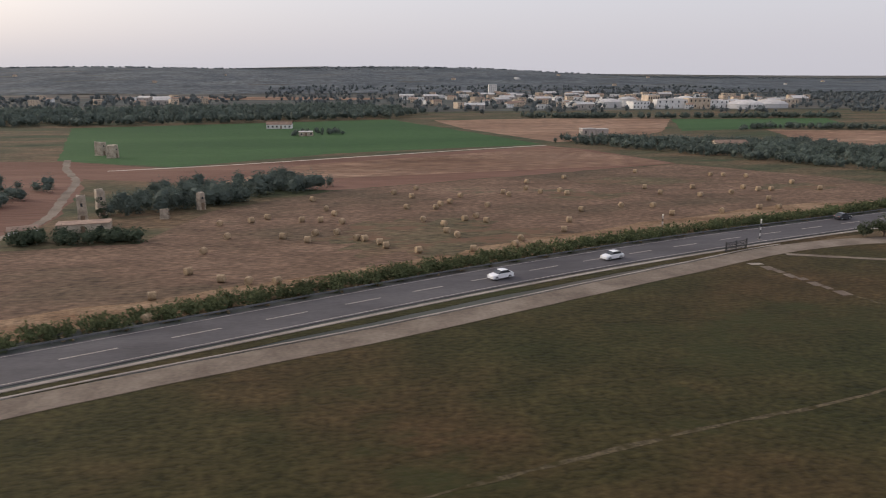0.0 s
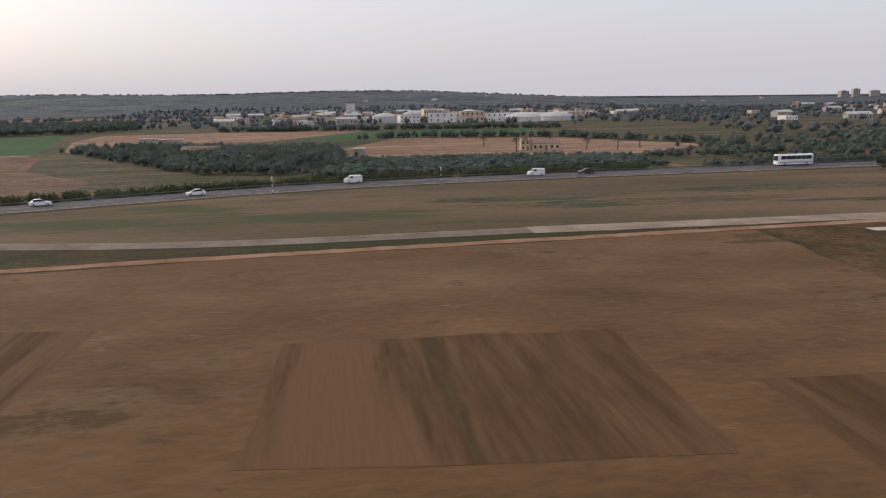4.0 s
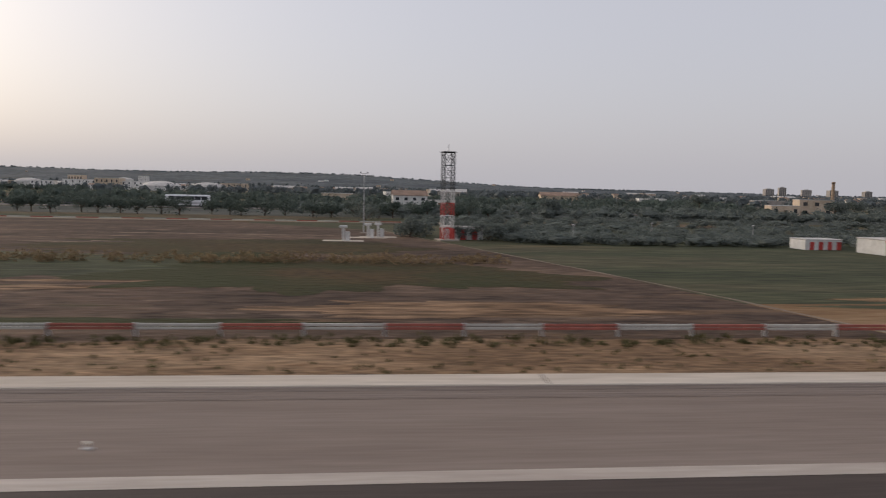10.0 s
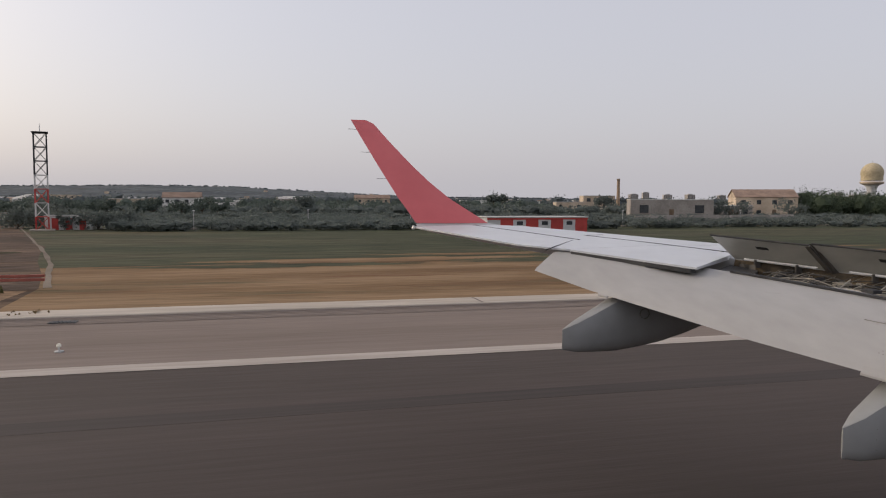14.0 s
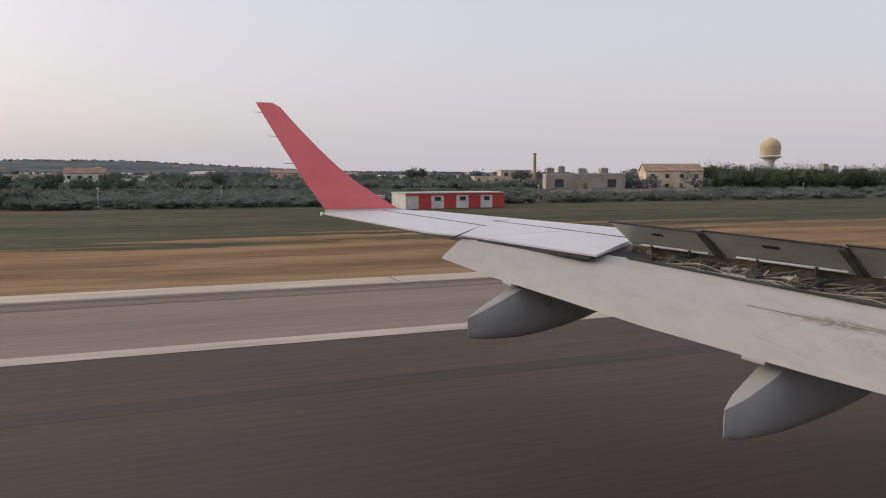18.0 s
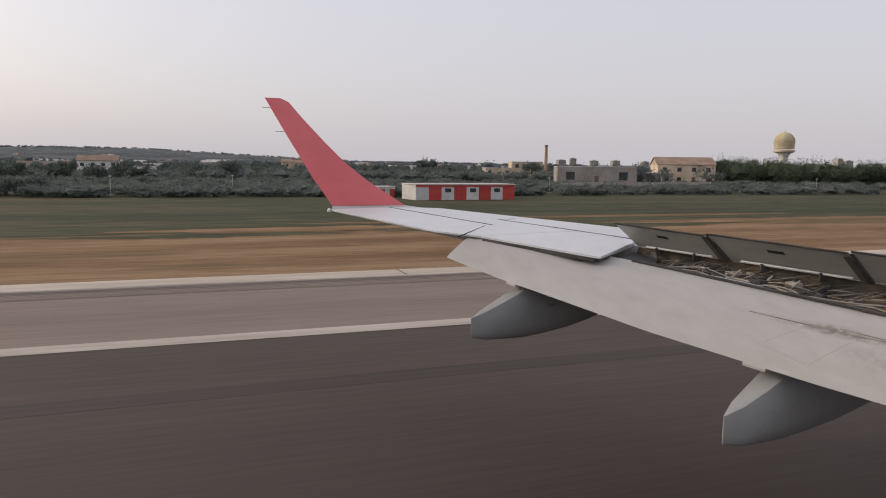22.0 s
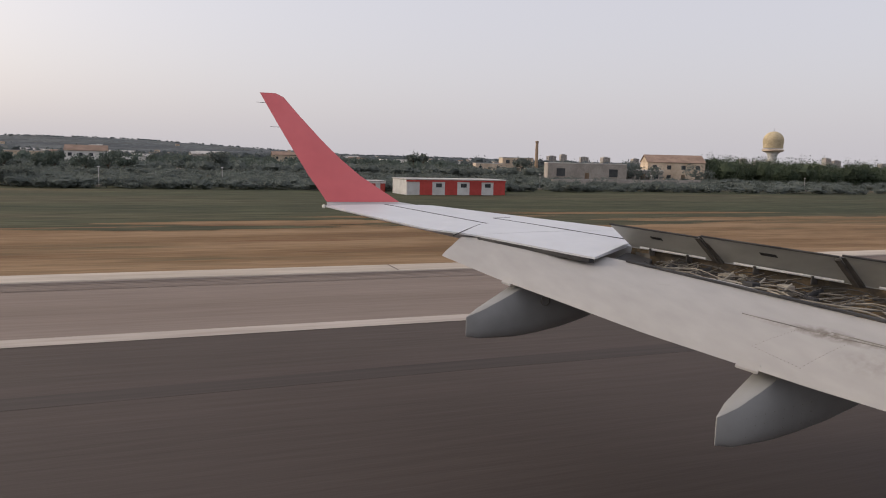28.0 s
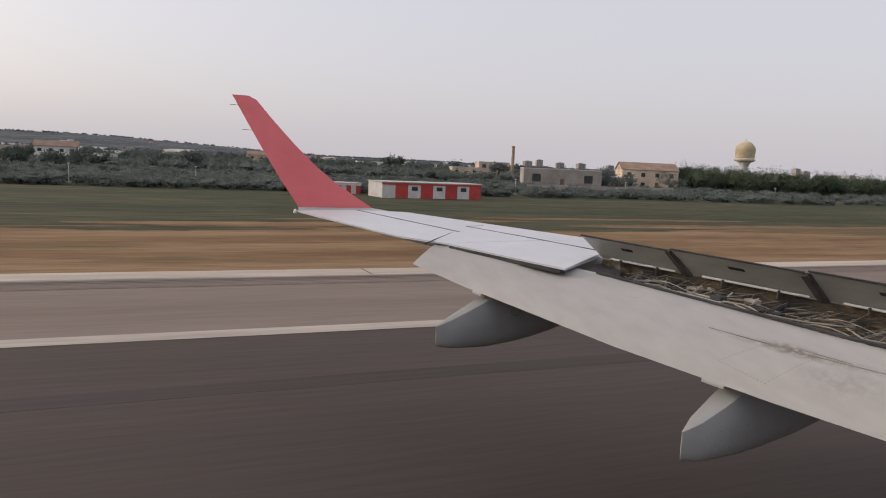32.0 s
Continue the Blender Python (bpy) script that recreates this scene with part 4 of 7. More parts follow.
def tree(name, at, height, crown, seed, leaf=LEAF_OLIVE, count=520, size=0.16, trunk_part=0.35, label="dark green tree with an uneven crown", group=""):
    """A tapered trunk with limbs and a crown of small leaves."""
    rng = random.Random(seed)
    t = thing(name, at, rng.uniform(0, 360), label, "tree", group)
    bm = bmesh.new()
    r = 0.035 * height + 0.02
    top = (rng.uniform(-0.1, 0.1) * crown, rng.uniform(-0.1, 0.1) * crown, height * (trunk_part + 0.2))
    tube((0, 0, -0.05), top, r, r * 0.5, 7, bm)
    cs, rs = [(0, 0, height - crown * 0.85)], [(crown * 0.85, crown * 0.85, crown * 0.8)]
    for i in range(6):
        a = i * 1.047 + rng.uniform(-0.4, 0.4)
        d = crown * rng.uniform(0.45, 0.75)
        z = height * trunk_part + (height * (1 - trunk_part)) * rng.uniform(0.25, 0.7)
        p = (d * math.cos(a), d * math.sin(a), z)
        tube((top[0] * 0.6, top[1] * 0.6, height * trunk_part * rng.uniform(0.8, 1.1)), p, r * 0.45, r * 0.12, 5, bm)
        cs.append(p)
        k = crown * rng.uniform(0.35, 0.6)
        rs.append((k, k, k * 0.8))
    part("trunk", bm, BARK, t)
    part("crown", leaf_mesh(cs, rs, count // len(cs), size, leaf, seed), leaf, t)
    return t


def stuff(name, mesh, label, category):
    ob = new(name, mesh)
    return tagged(ob, label, category, "", "stuff")


def scatter(count, seed, place, low, high, wide=(0.7, 1.3)):
    """Crowns spread over a stretch of ground: centres and radii."""
    rng = random.Random(seed)
    cs, rs = [], []
    for _ in range(count):
        x, y = place(rng)
        h = rng.uniform(low, high)
        w = h * 0.5 * rng.uniform(*wide)
        cs.append((x, y, rise(x, y) + h * 0.5))
        rs.append((w, w, h * 0.55))
    return cs, rs


def inside(poly):
    def pick(rng):
        xs, ys = [p[0] for p in poly], [p[1] for p in poly]
        while True:
            x, y = rng.uniform(min(xs), max(xs)), rng.uniform(min(ys), max(ys))
            hit = False
            for (ax, ay), (bx, by) in zip(poly, poly[1:] + poly[:1]):
                if (ay > y) != (by > y) and x < (bx - ax) * (y - ay) / (by - ay) + ax:
                    hit = not hit
            if hit:
                return x, y
    return pick


def along(line, lo, hi, off0, off1):
    pts = [(p, s) for p, s in zip(line, sides(line)) if lo < p.x < hi]

    def pick(rng):
        p, s = rng.choice(pts)
        q = p + s * rng.uniform(off0, off1) + Vector((rng.uniform(-2, 2), 0, 0))
        return q.x, q.y
    return pick


def by_stand(az0, az1, y0, y1):
    """Ground seen from the stand between two headings, in degrees, and two distances off the runway's line."""
    def pick(rng):
        y = y0 + (y1 - y0) * rng.random() ** 1.4
        return SX + y * math.tan(radians(rng.uniform(az0, az1))), y
    return pick


def woods(name, count, seed, place, low, high, per, size, mat, label, category="woods", wide=(0.7, 1.3), upright=0.0):
    cs, rs = scatter(count, seed, place, low, high, wide)
    if upright:
        return stuff(name, leaf_mesh(cs, rs, per, size, mat, seed, 0.75, upright), label, category)
    return stuff(name, bushy(cs, rs, per, size, mat, seed), label, category)


woods("reed_bank", 3600, 1, along(HIGHWAY, -80, 215, 4.6, 7.6), 0.6, 1.35, 36, 0.20, REED, "tall green reeds along the highway", "reeds", (0.8, 1.4), 0.5)
woods("reed_bank_east", 1500, 2, along(HIGHWAY, 228, 480, 5.0, 8.0), 0.8, 1.7, 28, 0.26, LEAF_HAZE, "tall green reeds along the highway", "reeds", (0.8, 1.4), 0.5)
woods("ditch_weeds", 700, 3, along(HIGHWAY, -60, 110, 4.4, 5.2), 0.2, 0.5, 14, 0.14, WEED_DRY, "dry weeds at the highway's edge", "weeds", upright=0.5)
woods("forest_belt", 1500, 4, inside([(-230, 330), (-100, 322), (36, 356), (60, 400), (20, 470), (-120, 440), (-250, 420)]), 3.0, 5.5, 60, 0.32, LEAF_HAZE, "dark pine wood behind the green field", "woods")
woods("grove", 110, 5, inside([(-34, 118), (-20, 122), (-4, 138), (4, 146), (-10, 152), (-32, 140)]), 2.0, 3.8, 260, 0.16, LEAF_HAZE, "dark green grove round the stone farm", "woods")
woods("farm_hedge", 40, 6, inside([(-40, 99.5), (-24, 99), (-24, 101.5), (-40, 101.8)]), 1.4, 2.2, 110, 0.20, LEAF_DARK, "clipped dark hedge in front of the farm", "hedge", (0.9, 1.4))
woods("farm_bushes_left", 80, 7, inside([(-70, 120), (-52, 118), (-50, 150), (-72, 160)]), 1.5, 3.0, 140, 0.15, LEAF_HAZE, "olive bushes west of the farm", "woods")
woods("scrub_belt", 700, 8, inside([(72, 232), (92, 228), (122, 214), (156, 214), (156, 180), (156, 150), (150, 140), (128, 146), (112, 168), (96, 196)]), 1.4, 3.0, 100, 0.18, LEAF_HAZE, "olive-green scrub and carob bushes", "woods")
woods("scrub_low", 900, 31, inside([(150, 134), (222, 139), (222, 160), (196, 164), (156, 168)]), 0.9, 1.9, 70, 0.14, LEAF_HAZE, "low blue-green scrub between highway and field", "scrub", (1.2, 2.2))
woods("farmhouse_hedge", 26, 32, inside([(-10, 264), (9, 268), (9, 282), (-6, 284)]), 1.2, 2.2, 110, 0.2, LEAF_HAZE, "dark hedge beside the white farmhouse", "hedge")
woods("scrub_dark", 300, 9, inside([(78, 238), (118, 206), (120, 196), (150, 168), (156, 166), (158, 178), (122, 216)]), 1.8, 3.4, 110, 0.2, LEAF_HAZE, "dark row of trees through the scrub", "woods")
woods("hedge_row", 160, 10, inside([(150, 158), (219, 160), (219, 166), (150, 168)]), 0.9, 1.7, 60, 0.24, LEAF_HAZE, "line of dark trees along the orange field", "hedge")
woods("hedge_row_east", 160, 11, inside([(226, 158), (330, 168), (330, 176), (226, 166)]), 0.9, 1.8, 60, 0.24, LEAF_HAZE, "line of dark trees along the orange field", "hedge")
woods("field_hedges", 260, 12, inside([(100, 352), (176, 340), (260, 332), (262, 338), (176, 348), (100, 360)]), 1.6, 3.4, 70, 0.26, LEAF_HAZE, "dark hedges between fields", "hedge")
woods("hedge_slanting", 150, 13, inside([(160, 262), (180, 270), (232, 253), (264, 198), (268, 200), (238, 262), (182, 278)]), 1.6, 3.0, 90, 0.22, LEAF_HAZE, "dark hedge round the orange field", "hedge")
woods("town_trees", 1500, 14, inside([(60, 380), (420, 370), (620, 600), (500, 950), (-60, 900), (-40, 560)]), 2.0, 5.0, 30, 0.45, LEAF_FAR_HAZED, "trees among the houses of the town", "woods")
woods("village_trees", 420, 15, inside([(-300, 440), (-120, 470), (-60, 560), (-60, 680), (-420, 680)]), 2.0, 5.0, 30, 0.45, LEAF_FAR_HAZED, "trees among the houses of the village", "woods")
woods("hill_woods", 2600, 16, inside([(-1500, 1480), (2300, 1480), (2300, 1900), (-1500, 1900)]), 1.6, 4.2, 18, 0.6, LEAF_HILL_HAZED, "pine woods along the crest of the far hills", "woods", (1.2, 2.6))
woods("plain_woods", 2600, 17, inside([(300, 230), (520, 190), (1500, 420), (2200, 900), (900, 900), (420, 640), (330, 380)]), 2.0, 5.0, 30, 0.42, LEAF_FAR_HAZED, "scattered trees over the plain", "woods", (0.9, 1.6))
woods("airfield_scrub", 1500, 18, by_stand(-10, 62, 57, 105), 0.35, 0.95, 170, 0.085, LEAF_SCRUB_HAZED, "low olive scrub beyond the airfield grass", "scrub", (1.4, 3.0))
woods("airfield_scrub_far", 1500, 19, by_stand(-16, 62, 110, 300), 0.7, 2.0, 80, 0.19, LEAF_SCRUB_HAZED, "olive scrub and trees beyond the airfield", "scrub", (1.2, 2.4))
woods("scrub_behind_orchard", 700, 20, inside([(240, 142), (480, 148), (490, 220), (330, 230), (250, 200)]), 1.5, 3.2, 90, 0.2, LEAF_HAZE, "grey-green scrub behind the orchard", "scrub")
woods("dome_trees", 190, 21, by_stand(40.3, 61, 92, 122), 2.2, 4.6, 520, 0.15, LEAF_DARK, "dark pines round the water tower", "woods")
woods("barrier_weeds", 900, 25, inside([(232, 19.2), (402, 19.2), (402, 20.2), (232, 20.2)]), 0.05, 0.22, 16, 0.09, GRASS_TUFT, "weeds under the striped barrier", "weeds", (1.4, 3.0), 0.5)

woods("verge_tufts", 900, 29, inside([(246, 16.4), (402, 16.4), (402, 20), (246, 20)]), 0.03, 0.12, 9, 0.07, GRASS_TUFT, "dull green tufts on the bare verge", "weeds", (1.0, 2.5), 0.4)
verge_weeds = woods("verge_weeds", 16, 33, inside([(SX - 4.9, 15.6), (SX - 4.1, 15.5), (SX - 4.1, 16.1), (SX - 4.9, 16.1)]), 0.015, 0.045, 20, 0.02, WEED_DRY, "dry weeds in cracks of the concrete verge", "weeds", (1.0, 2.5), 0.4)
verge_weeds.location.z = 0.06
woods("dry_tufts", 260, 35, inside([(364, 39.6), (394, 40.2), (394, 43.2), (364, 42.4)]), 0.25, 0.6, 30, 0.10, WEED_DRY, "tall tufts of pale dry grass in the field", "weeds", (0.9, 1.8), 0.5)
for i in range(50):
    rng = random.Random(100 + i)
    x = 262 + i * 2.9 + rng.uniform(-1, 1)
    y = rng.choice([101, 103.5, 106]) + rng.uniform(-0.8, 0.8)
    tree("orchard_tree", (x, y, 0), rng.uniform(2.1, 2.9), rng.uniform(1.2, 1.75), 100 + i, LEAF_HAZE, 900, 0.15, 0.25, "low dark almond tree of an orchard", "orchard trees")
for i in range(10):
    rng = random.Random(150 + i)
    tree("orchard_tree", (262 + i * 2.2 + rng.uniform(-1, 1), 92 + rng.uniform(-3, 5), 0), rng.uniform(0.9, 1.5), rng.uniform(0.6, 0.9), 150 + i, LEAF_OLIVE, 260, 0.12, 0.25, "small olive tree on the grass strip", "orchard trees")
tree("round_tree", (93.6, 73.7, 0), 2.1, 1.0, 7, LEAF_OLIVE, 700, 0.12, 0.3, "small lone round-crowned tree on grass")
tree("roadside_tree", (76.8, 86.6, 0), 3.3, 1.7, 8, LEAF_OLIVE, 1500, 0.16, 0.12, "leafy grey-green tree beside the highway")
tree("roadside_tree", (73.9, 87.0, 0), 2.4, 1.2, 9, LEAF_OLIVE, 900, 0.16, 0.1, "smaller grey-green tree beside the highway")
tree("roadside_tree", (254.5, 119.5, 0), 2.5, 1.4, 10, LEAF_DARK, 900, 0.16, 0.1, "dark round bush beside the highway")
for i, (x, y, h) in enumerate([(-32.3, 112, 4.3), (-31.8, 112.6, 3.6)]):
    tree("cypress", (x, y, 0), h, 0.5, 20 + i, LEAF_DARK, 500, 0.14, 0.05, "slim dark cypress beside the stone tower")
for i, (az, y) in enumerate([(-16, 64), (-15, 66), (-12.5, 62), (-11, 61), (-9.5, 62), (-14, 90), (35.2, 88), (36.6, 86), (40.5, 86)]):
    tree("round_bush", (SX + y * math.tan(radians(az)), y, 0), 1.7 if y < 80 else 3.2, 1.5 if y < 80 else 2.2, 30 + i, LEAF_SCRUB_HAZED, 900, 0.15, 0.08, "low dark spreading bush on the airfield")
for i in range(8):
    rng = random.Random(210 + i)
    az, y = rng.uniform(-6, 58), rng.uniform(95, 190)
    tree("pine", (SX + y * math.tan(radians(az)), y, 0), rng.uniform(3.2, 5.2), rng.uniform(1.5, 2.4), 210 + i, LEAF_SCRUB_HAZED, 900, 0.24, 0.4, "tall dark pine standing over the scrub", "pines")


def palm(at, h, seed):
    rng = random.Random(seed)
    t = thing("palm", at, rng.uniform(0, 360), "palm tree with drooping fronds beside the farmhouse", "palm tree", "palms")
    part("trunk", tube((0, 0, -0.05), (0.1, 0, h), 0.16, 0.11, 8), BARK, t)
    bm = bmesh.new()
    for i in range(16):
        a, up = i * 0.393 + rng.uniform(-0.1, 0.1), rng.uniform(0.1, 0.9)
        prev = None
        for k in range(5):
            s = k / 4
            r, z = 1.3 * s, h + up * 0.9 * s - 1.5 * s * s
            w = 0.16 * (1 - s * 0.85)
            c, d = Vector((0.1 + r * math.cos(a), r * math.sin(a), z)), Vector((-math.sin(a), math.cos(a), 0.0)) * w
            pair = (bm.verts.new(c + d), bm.verts.new(c - d + Vector((0, 0, -0.04))))
            if prev:
                bm.faces.new((prev[0], prev[1], pair[1], pair[0]))
            prev = pair
    part("fronds", bm, LEAF_OLIVE, t)


for i, (x, y) in enumerate([(198.5, 211), (206, 192), (214, 196), (222, 188), (230, 186), (202, 186), (238, 190)]):
    palm((x, y, 0), 3.0 + 0.3 * (i % 3), 300 + i)

# ---------------------------------------------------------------- hay bales


def bale_mesh():
    n = 20
    rings = []
    for x, r in ((-0.42, 0.30), (-0.41, 0.405), (-0.37, 0.43), (-0.18, 0.438), (0.0, 0.43), (0.18, 0.438), (0.37, 0.43), (0.41, 0.405), (0.42, 0.30)):
        rings.append([(x, r * math.cos(2 * math.pi * i / n), 0.42 + r * math.sin(2 * math.pi * i / n)) for i in range(n)])
    return put(loft(rings), HAY, True)


BALE = bale_mesh()
known = [(-2.0, 75.1), (11.8, 87.8), (24.7, 89.1), (33.9, 96.6), (-12.8, 99.8), (-17, 73), (-16, 66), (-15, 82), (-8, 77), (-5, 76.5), (8, 91), (7.4, 93), (5.5, 95.5), (4.5, 96), (-1, 100), (2, 114), (-1.5, 128), (14, 118), (20, 120), (22, 122), (25, 128)]
rng = random.Random(12)
field = inside([(-30, 70), (19, 87), (53, 100), (90, 113), (104, 124), (84, 162), (2, 134), (-14, 118)])
while len(known) < 78:
    q = field(rng)
    if all(math.dist(q, k) > 2.6 for k in known):
        known.append(q)
for x, y in known:
    ob = new("hay_bale", BALE)
    ob.matrix_world = pose(x, y, 0.0, 0, 0, rng.uniform(-60, 90)) @ Matrix.Diagonal((0.95, 1, 1, 1))
    tagged(ob, "round straw bale lying on the stubble field", "hay bale", "hay bales")

# ---------------------------------------------------------------- buildings


def wall_block(w, d, h, openings, depth=0.06):
    """Four walls on the ground with recessed openings in the front: openings (x0, x1, z0, z1)."""
    bm = bmesh.new()
    box((-w / 2, -d / 2 + depth, -0.1), (w / 2, d / 2, h), 0, bm)
    xs = sorted({-w / 2, w / 2, *[o[0] for o in openings], *[o[1] for o in openings]})
    zs = sorted({-0.1, h, *[o[2] for o in openings], *[o[3] for o in openings]})
    for x0, x1 in zip(xs, xs[1:]):
        for z0, z1 in zip(zs, zs[1:]):
            cx, cz = (x0 + x1) / 2, (z0 + z1) / 2
            if not any(o[0] < cx < o[1] and o[2] < cz < o[3] for o in openings):
                box((x0, -d / 2, z0), (x1, -d / 2 + depth, z1), 0, bm)
    bmesh.ops.remove_doubles(bm, verts=bm.verts[:], dist=0.0005)
    return bm


def gable_roof(w, d, h, rise_by, over=0.15):
    x, y = w / 2 + over, d / 2 + over
    ring = [(-y, h), (0, h + rise_by), (y, h), (y, h + 0.08), (0, h + rise_by + 0.10), (-y, h + 0.08)]
    return loft([[(-x, a, b) for a, b in ring], [(x, a, b) for a, b in ring]])


def gable_fill(w, d, h, rise_by):
    return loft([[(s, -d / 2 + 0.01, h - 0.02), (s, 0, h + rise_by - 0.02), (s, d / 2 - 0.01, h - 0.02)] for s in (-w / 2 + 0.01, w / 2 - 0.01)])


def house(at, turn, w, d, h, cols=3, floors=1, mat=PLASTER_WHITE, roof="gable", roof_mat=ROOF_TILE, label="small white house with a tiled roof", group="", name="house", door=True, big=1.0):
    t = thing(name, at, turn, label, "house", group)
    ops, dz = [], h / floors
    ww, wh = min(0.55 * big, w / cols * 0.45), dz * 0.42
    for f in range(floors):
        for c in range(cols):
            x = -w / 2 + (c + 0.5) * w / cols
            if door and f == 0 and c == cols // 2:
                ops.append((x - 0.3, x + 0.3, -0.1, min(1.35, dz * 0.8)))
            else:
                ops.append((x - ww / 2, x + ww / 2, f * dz + dz * 0.32, f * dz + dz * 0.32 + wh))
    part("wall", wall_block(w, d, h, ops), mat, t)
    for i, o in enumerate(ops):
        is_door = o[2] < 0
        p = part("door" if is_door else "window", box((o[0], -d / 2 + 0.02, o[2] + 0.1 if is_door else o[2]), (o[1], -d / 2 + 0.05, o[3])), WOOD_DARK if is_door else GLASS_DARK, t)
        if not is_door and big >= 1.0 and len(ops) < 8:
            part("sill", box((o[0] - 0.05, -d / 2 - 0.05, o[2] - 0.06), (o[1] + 0.05, -d / 2 + 0.02, o[2] - 0.005)), CONCRETE, p)
    if roof == "gable":
        part("gable", gable_fill(w, d, h, d * 0.2), mat, t)
        part("roof", gable_roof(w, d, h, d * 0.2), roof_mat, t)
    else:
        part("roof", box((-w / 2 - 0.05, -d / 2 - 0.05, h), (w / 2 + 0.05, d / 2 + 0.05, h + 0.12), 0.02), roof_mat, t)
        if roof == "parapet":
            bm = bmesh.new()
            for lo, hi in (((-w / 2, -d / 2, h + 0.1), (w / 2, -d / 2 + 0.12, h + 0.4)), ((-w / 2, d / 2 - 0.12, h + 0.1), (w / 2, d / 2, h + 0.4)),
                           ((-w / 2, -d / 2 + 0.12, h + 0.1), (-w / 2 + 0.12, d / 2 - 0.12, h + 0.4)), ((w / 2 - 0.12, -d / 2 + 0.12, h + 0.1), (w / 2, d / 2 - 0.12, h + 0.4))):
                box(lo, hi, 0, bm)
            part("parapet", bm, mat, t)
    return t


# town and village: a few kinds of house, set many times
kinds = []
for i, (w, d, h, cols, floors, mat, roof, rm, lab) in enumerate([
        (8, 6, 4.2, 3, 2, PLASTER_WHITE, "gable", ROOF_TILE, "two-storey white town house with a tiled roof"),
        (11, 7, 4.5, 4, 2, PLASTER_CREAM, "gable", ROOF_TILE, "cream two-storey house with a tiled roof"),
        (14, 9, 4.0, 4, 1, PLASTER_WHITE, "flat", ROOF_GREY, "low white flat-roofed building"),
        (20, 10, 5.0, 5, 1, PLASTER_GREY, "gable", ROOF_GREY, "long grey warehouse with a pale roof"),
        (9, 8, 6.0, 3, 3, PLASTER_CREAM, "parapet", ROOF_GREY, "three-storey cream flat-roofed house"),
        (6, 5, 3.0, 2, 1, STONE, "gable", ROOF_TILE, "small stone cottage with a tiled roof")]):
    kinds.append(house((-900 - 30 * i, 2600, rise(-900 - 30 * i, 2600)), 0, w, d, h, cols, floors, mat, roof, rm, lab, "houses of the town", big=1.4))
rng = random.Random(31)
spots = []
for poly, count in (([(90, 430), (290, 430), (420, 560), (380, 700), (120, 720), (60, 600)], 130), ([(-290, 470), (-130, 480), (-70, 560), (-90, 650), (-400, 660)], 36),
                    ([(340, 250), (560, 220), (1100, 420), (1500, 800), (700, 800), (440, 480)], 90)):
    pick = inside(poly)
    made = 0
    while made < count:
        x, y = pick(rng)
        if all(abs(x - a) + abs(y - b) > 13 for a, b in spots):
            spots.append((x, y))
            made += 1
            copy_thing(rng.choice(kinds[:5] if y < 900 else kinds), pose(x, y, rise(x, y), 0, 0, rng.uniform(-35, 35)) @ Matrix.Diagonal((0.62, 0.62, 0.62, 1)))
pick = inside([(-900, 950), (1200, 950), (1500, 1350), (-900, 1350)])
for i in range(16):
    x, y = pick(rng)
    copy_thing(kinds[rng.choice((0, 1, 2, 5))], pose(x, y, rise(x, y) + 0.4, 0, 0, rng.uniform(-35, 35)) @ Matrix.Diagonal((0.5, 0.5, 0.5, 1)))

house((172.5, 720, 0.3), -8, 8, 7, 10, 4, 5, PLASTER_WHITE, "parapet", ROOF_GREY, "white five-storey block above the town roofs", name="apartment_block", door=False)
# farmhouses and the like near the highway
house((-15.5, 304, 0), -4, 10, 5, 1.6, 6, 1, PLASTER_WHITE, "gable", ROOF_TILE, "long white farmhouse in the green field", name="farmhouse", big=1.2)
house((-4.5, 266, 0), 4, 5, 4, 1.5, 3, 1, STONE, "flat", ROOF_GREY, "low open stone shed by the farmhouse", name="shed")
house((120, 199, 0), -6, 9.6, 4, 1.9, 5, 1, PLASTER_CREAM, "gable", ROOF_TILE, "long cream barn among scrub", name="barn", big=1.1)
house((211.5, 192, 0), -4, 7.6, 4, 1.8, 5, 1, PLASTER_CREAM, "gable", ROOF_TILE, "cream country house in the orange field", name="farmhouse", big=1.2)
house((206.0, 192.5, 0), -4, 2.4, 2.4, 2.7, 2, 2, PLASTER_CREAM, "parapet", ROOF_GREY, "cream tower house beside the country house", name="tower_house", big=1.1)
house((-40.5, 105.5, 0), 20, 3.6, 2.2, 1.1, 2, 1, PLASTER_WHITE, "gable", ROOF_TILE, "white house with a brown roof by the stone farm", name="farmhouse")
house((-33.5, 108.5, 0), 10, 7, 3, 1.2, 3, 1, STONE, "flat", ROOF_TILE, "low ruined stone outbuilding", name="outbuilding")
for i, (x, y, w, h) in enumerate([(160.5, 172.5, 2.6, 2.8), (100, 255, 9, 2.0), (95, 250, 5, 2.6)]):
    house((x, y, 0), 6 * i - 6, w, 3, h, 2, 1, PLASTER_GREY, "flat", ROOF_GREY, "small grey farm building behind the hedge", name="shed")


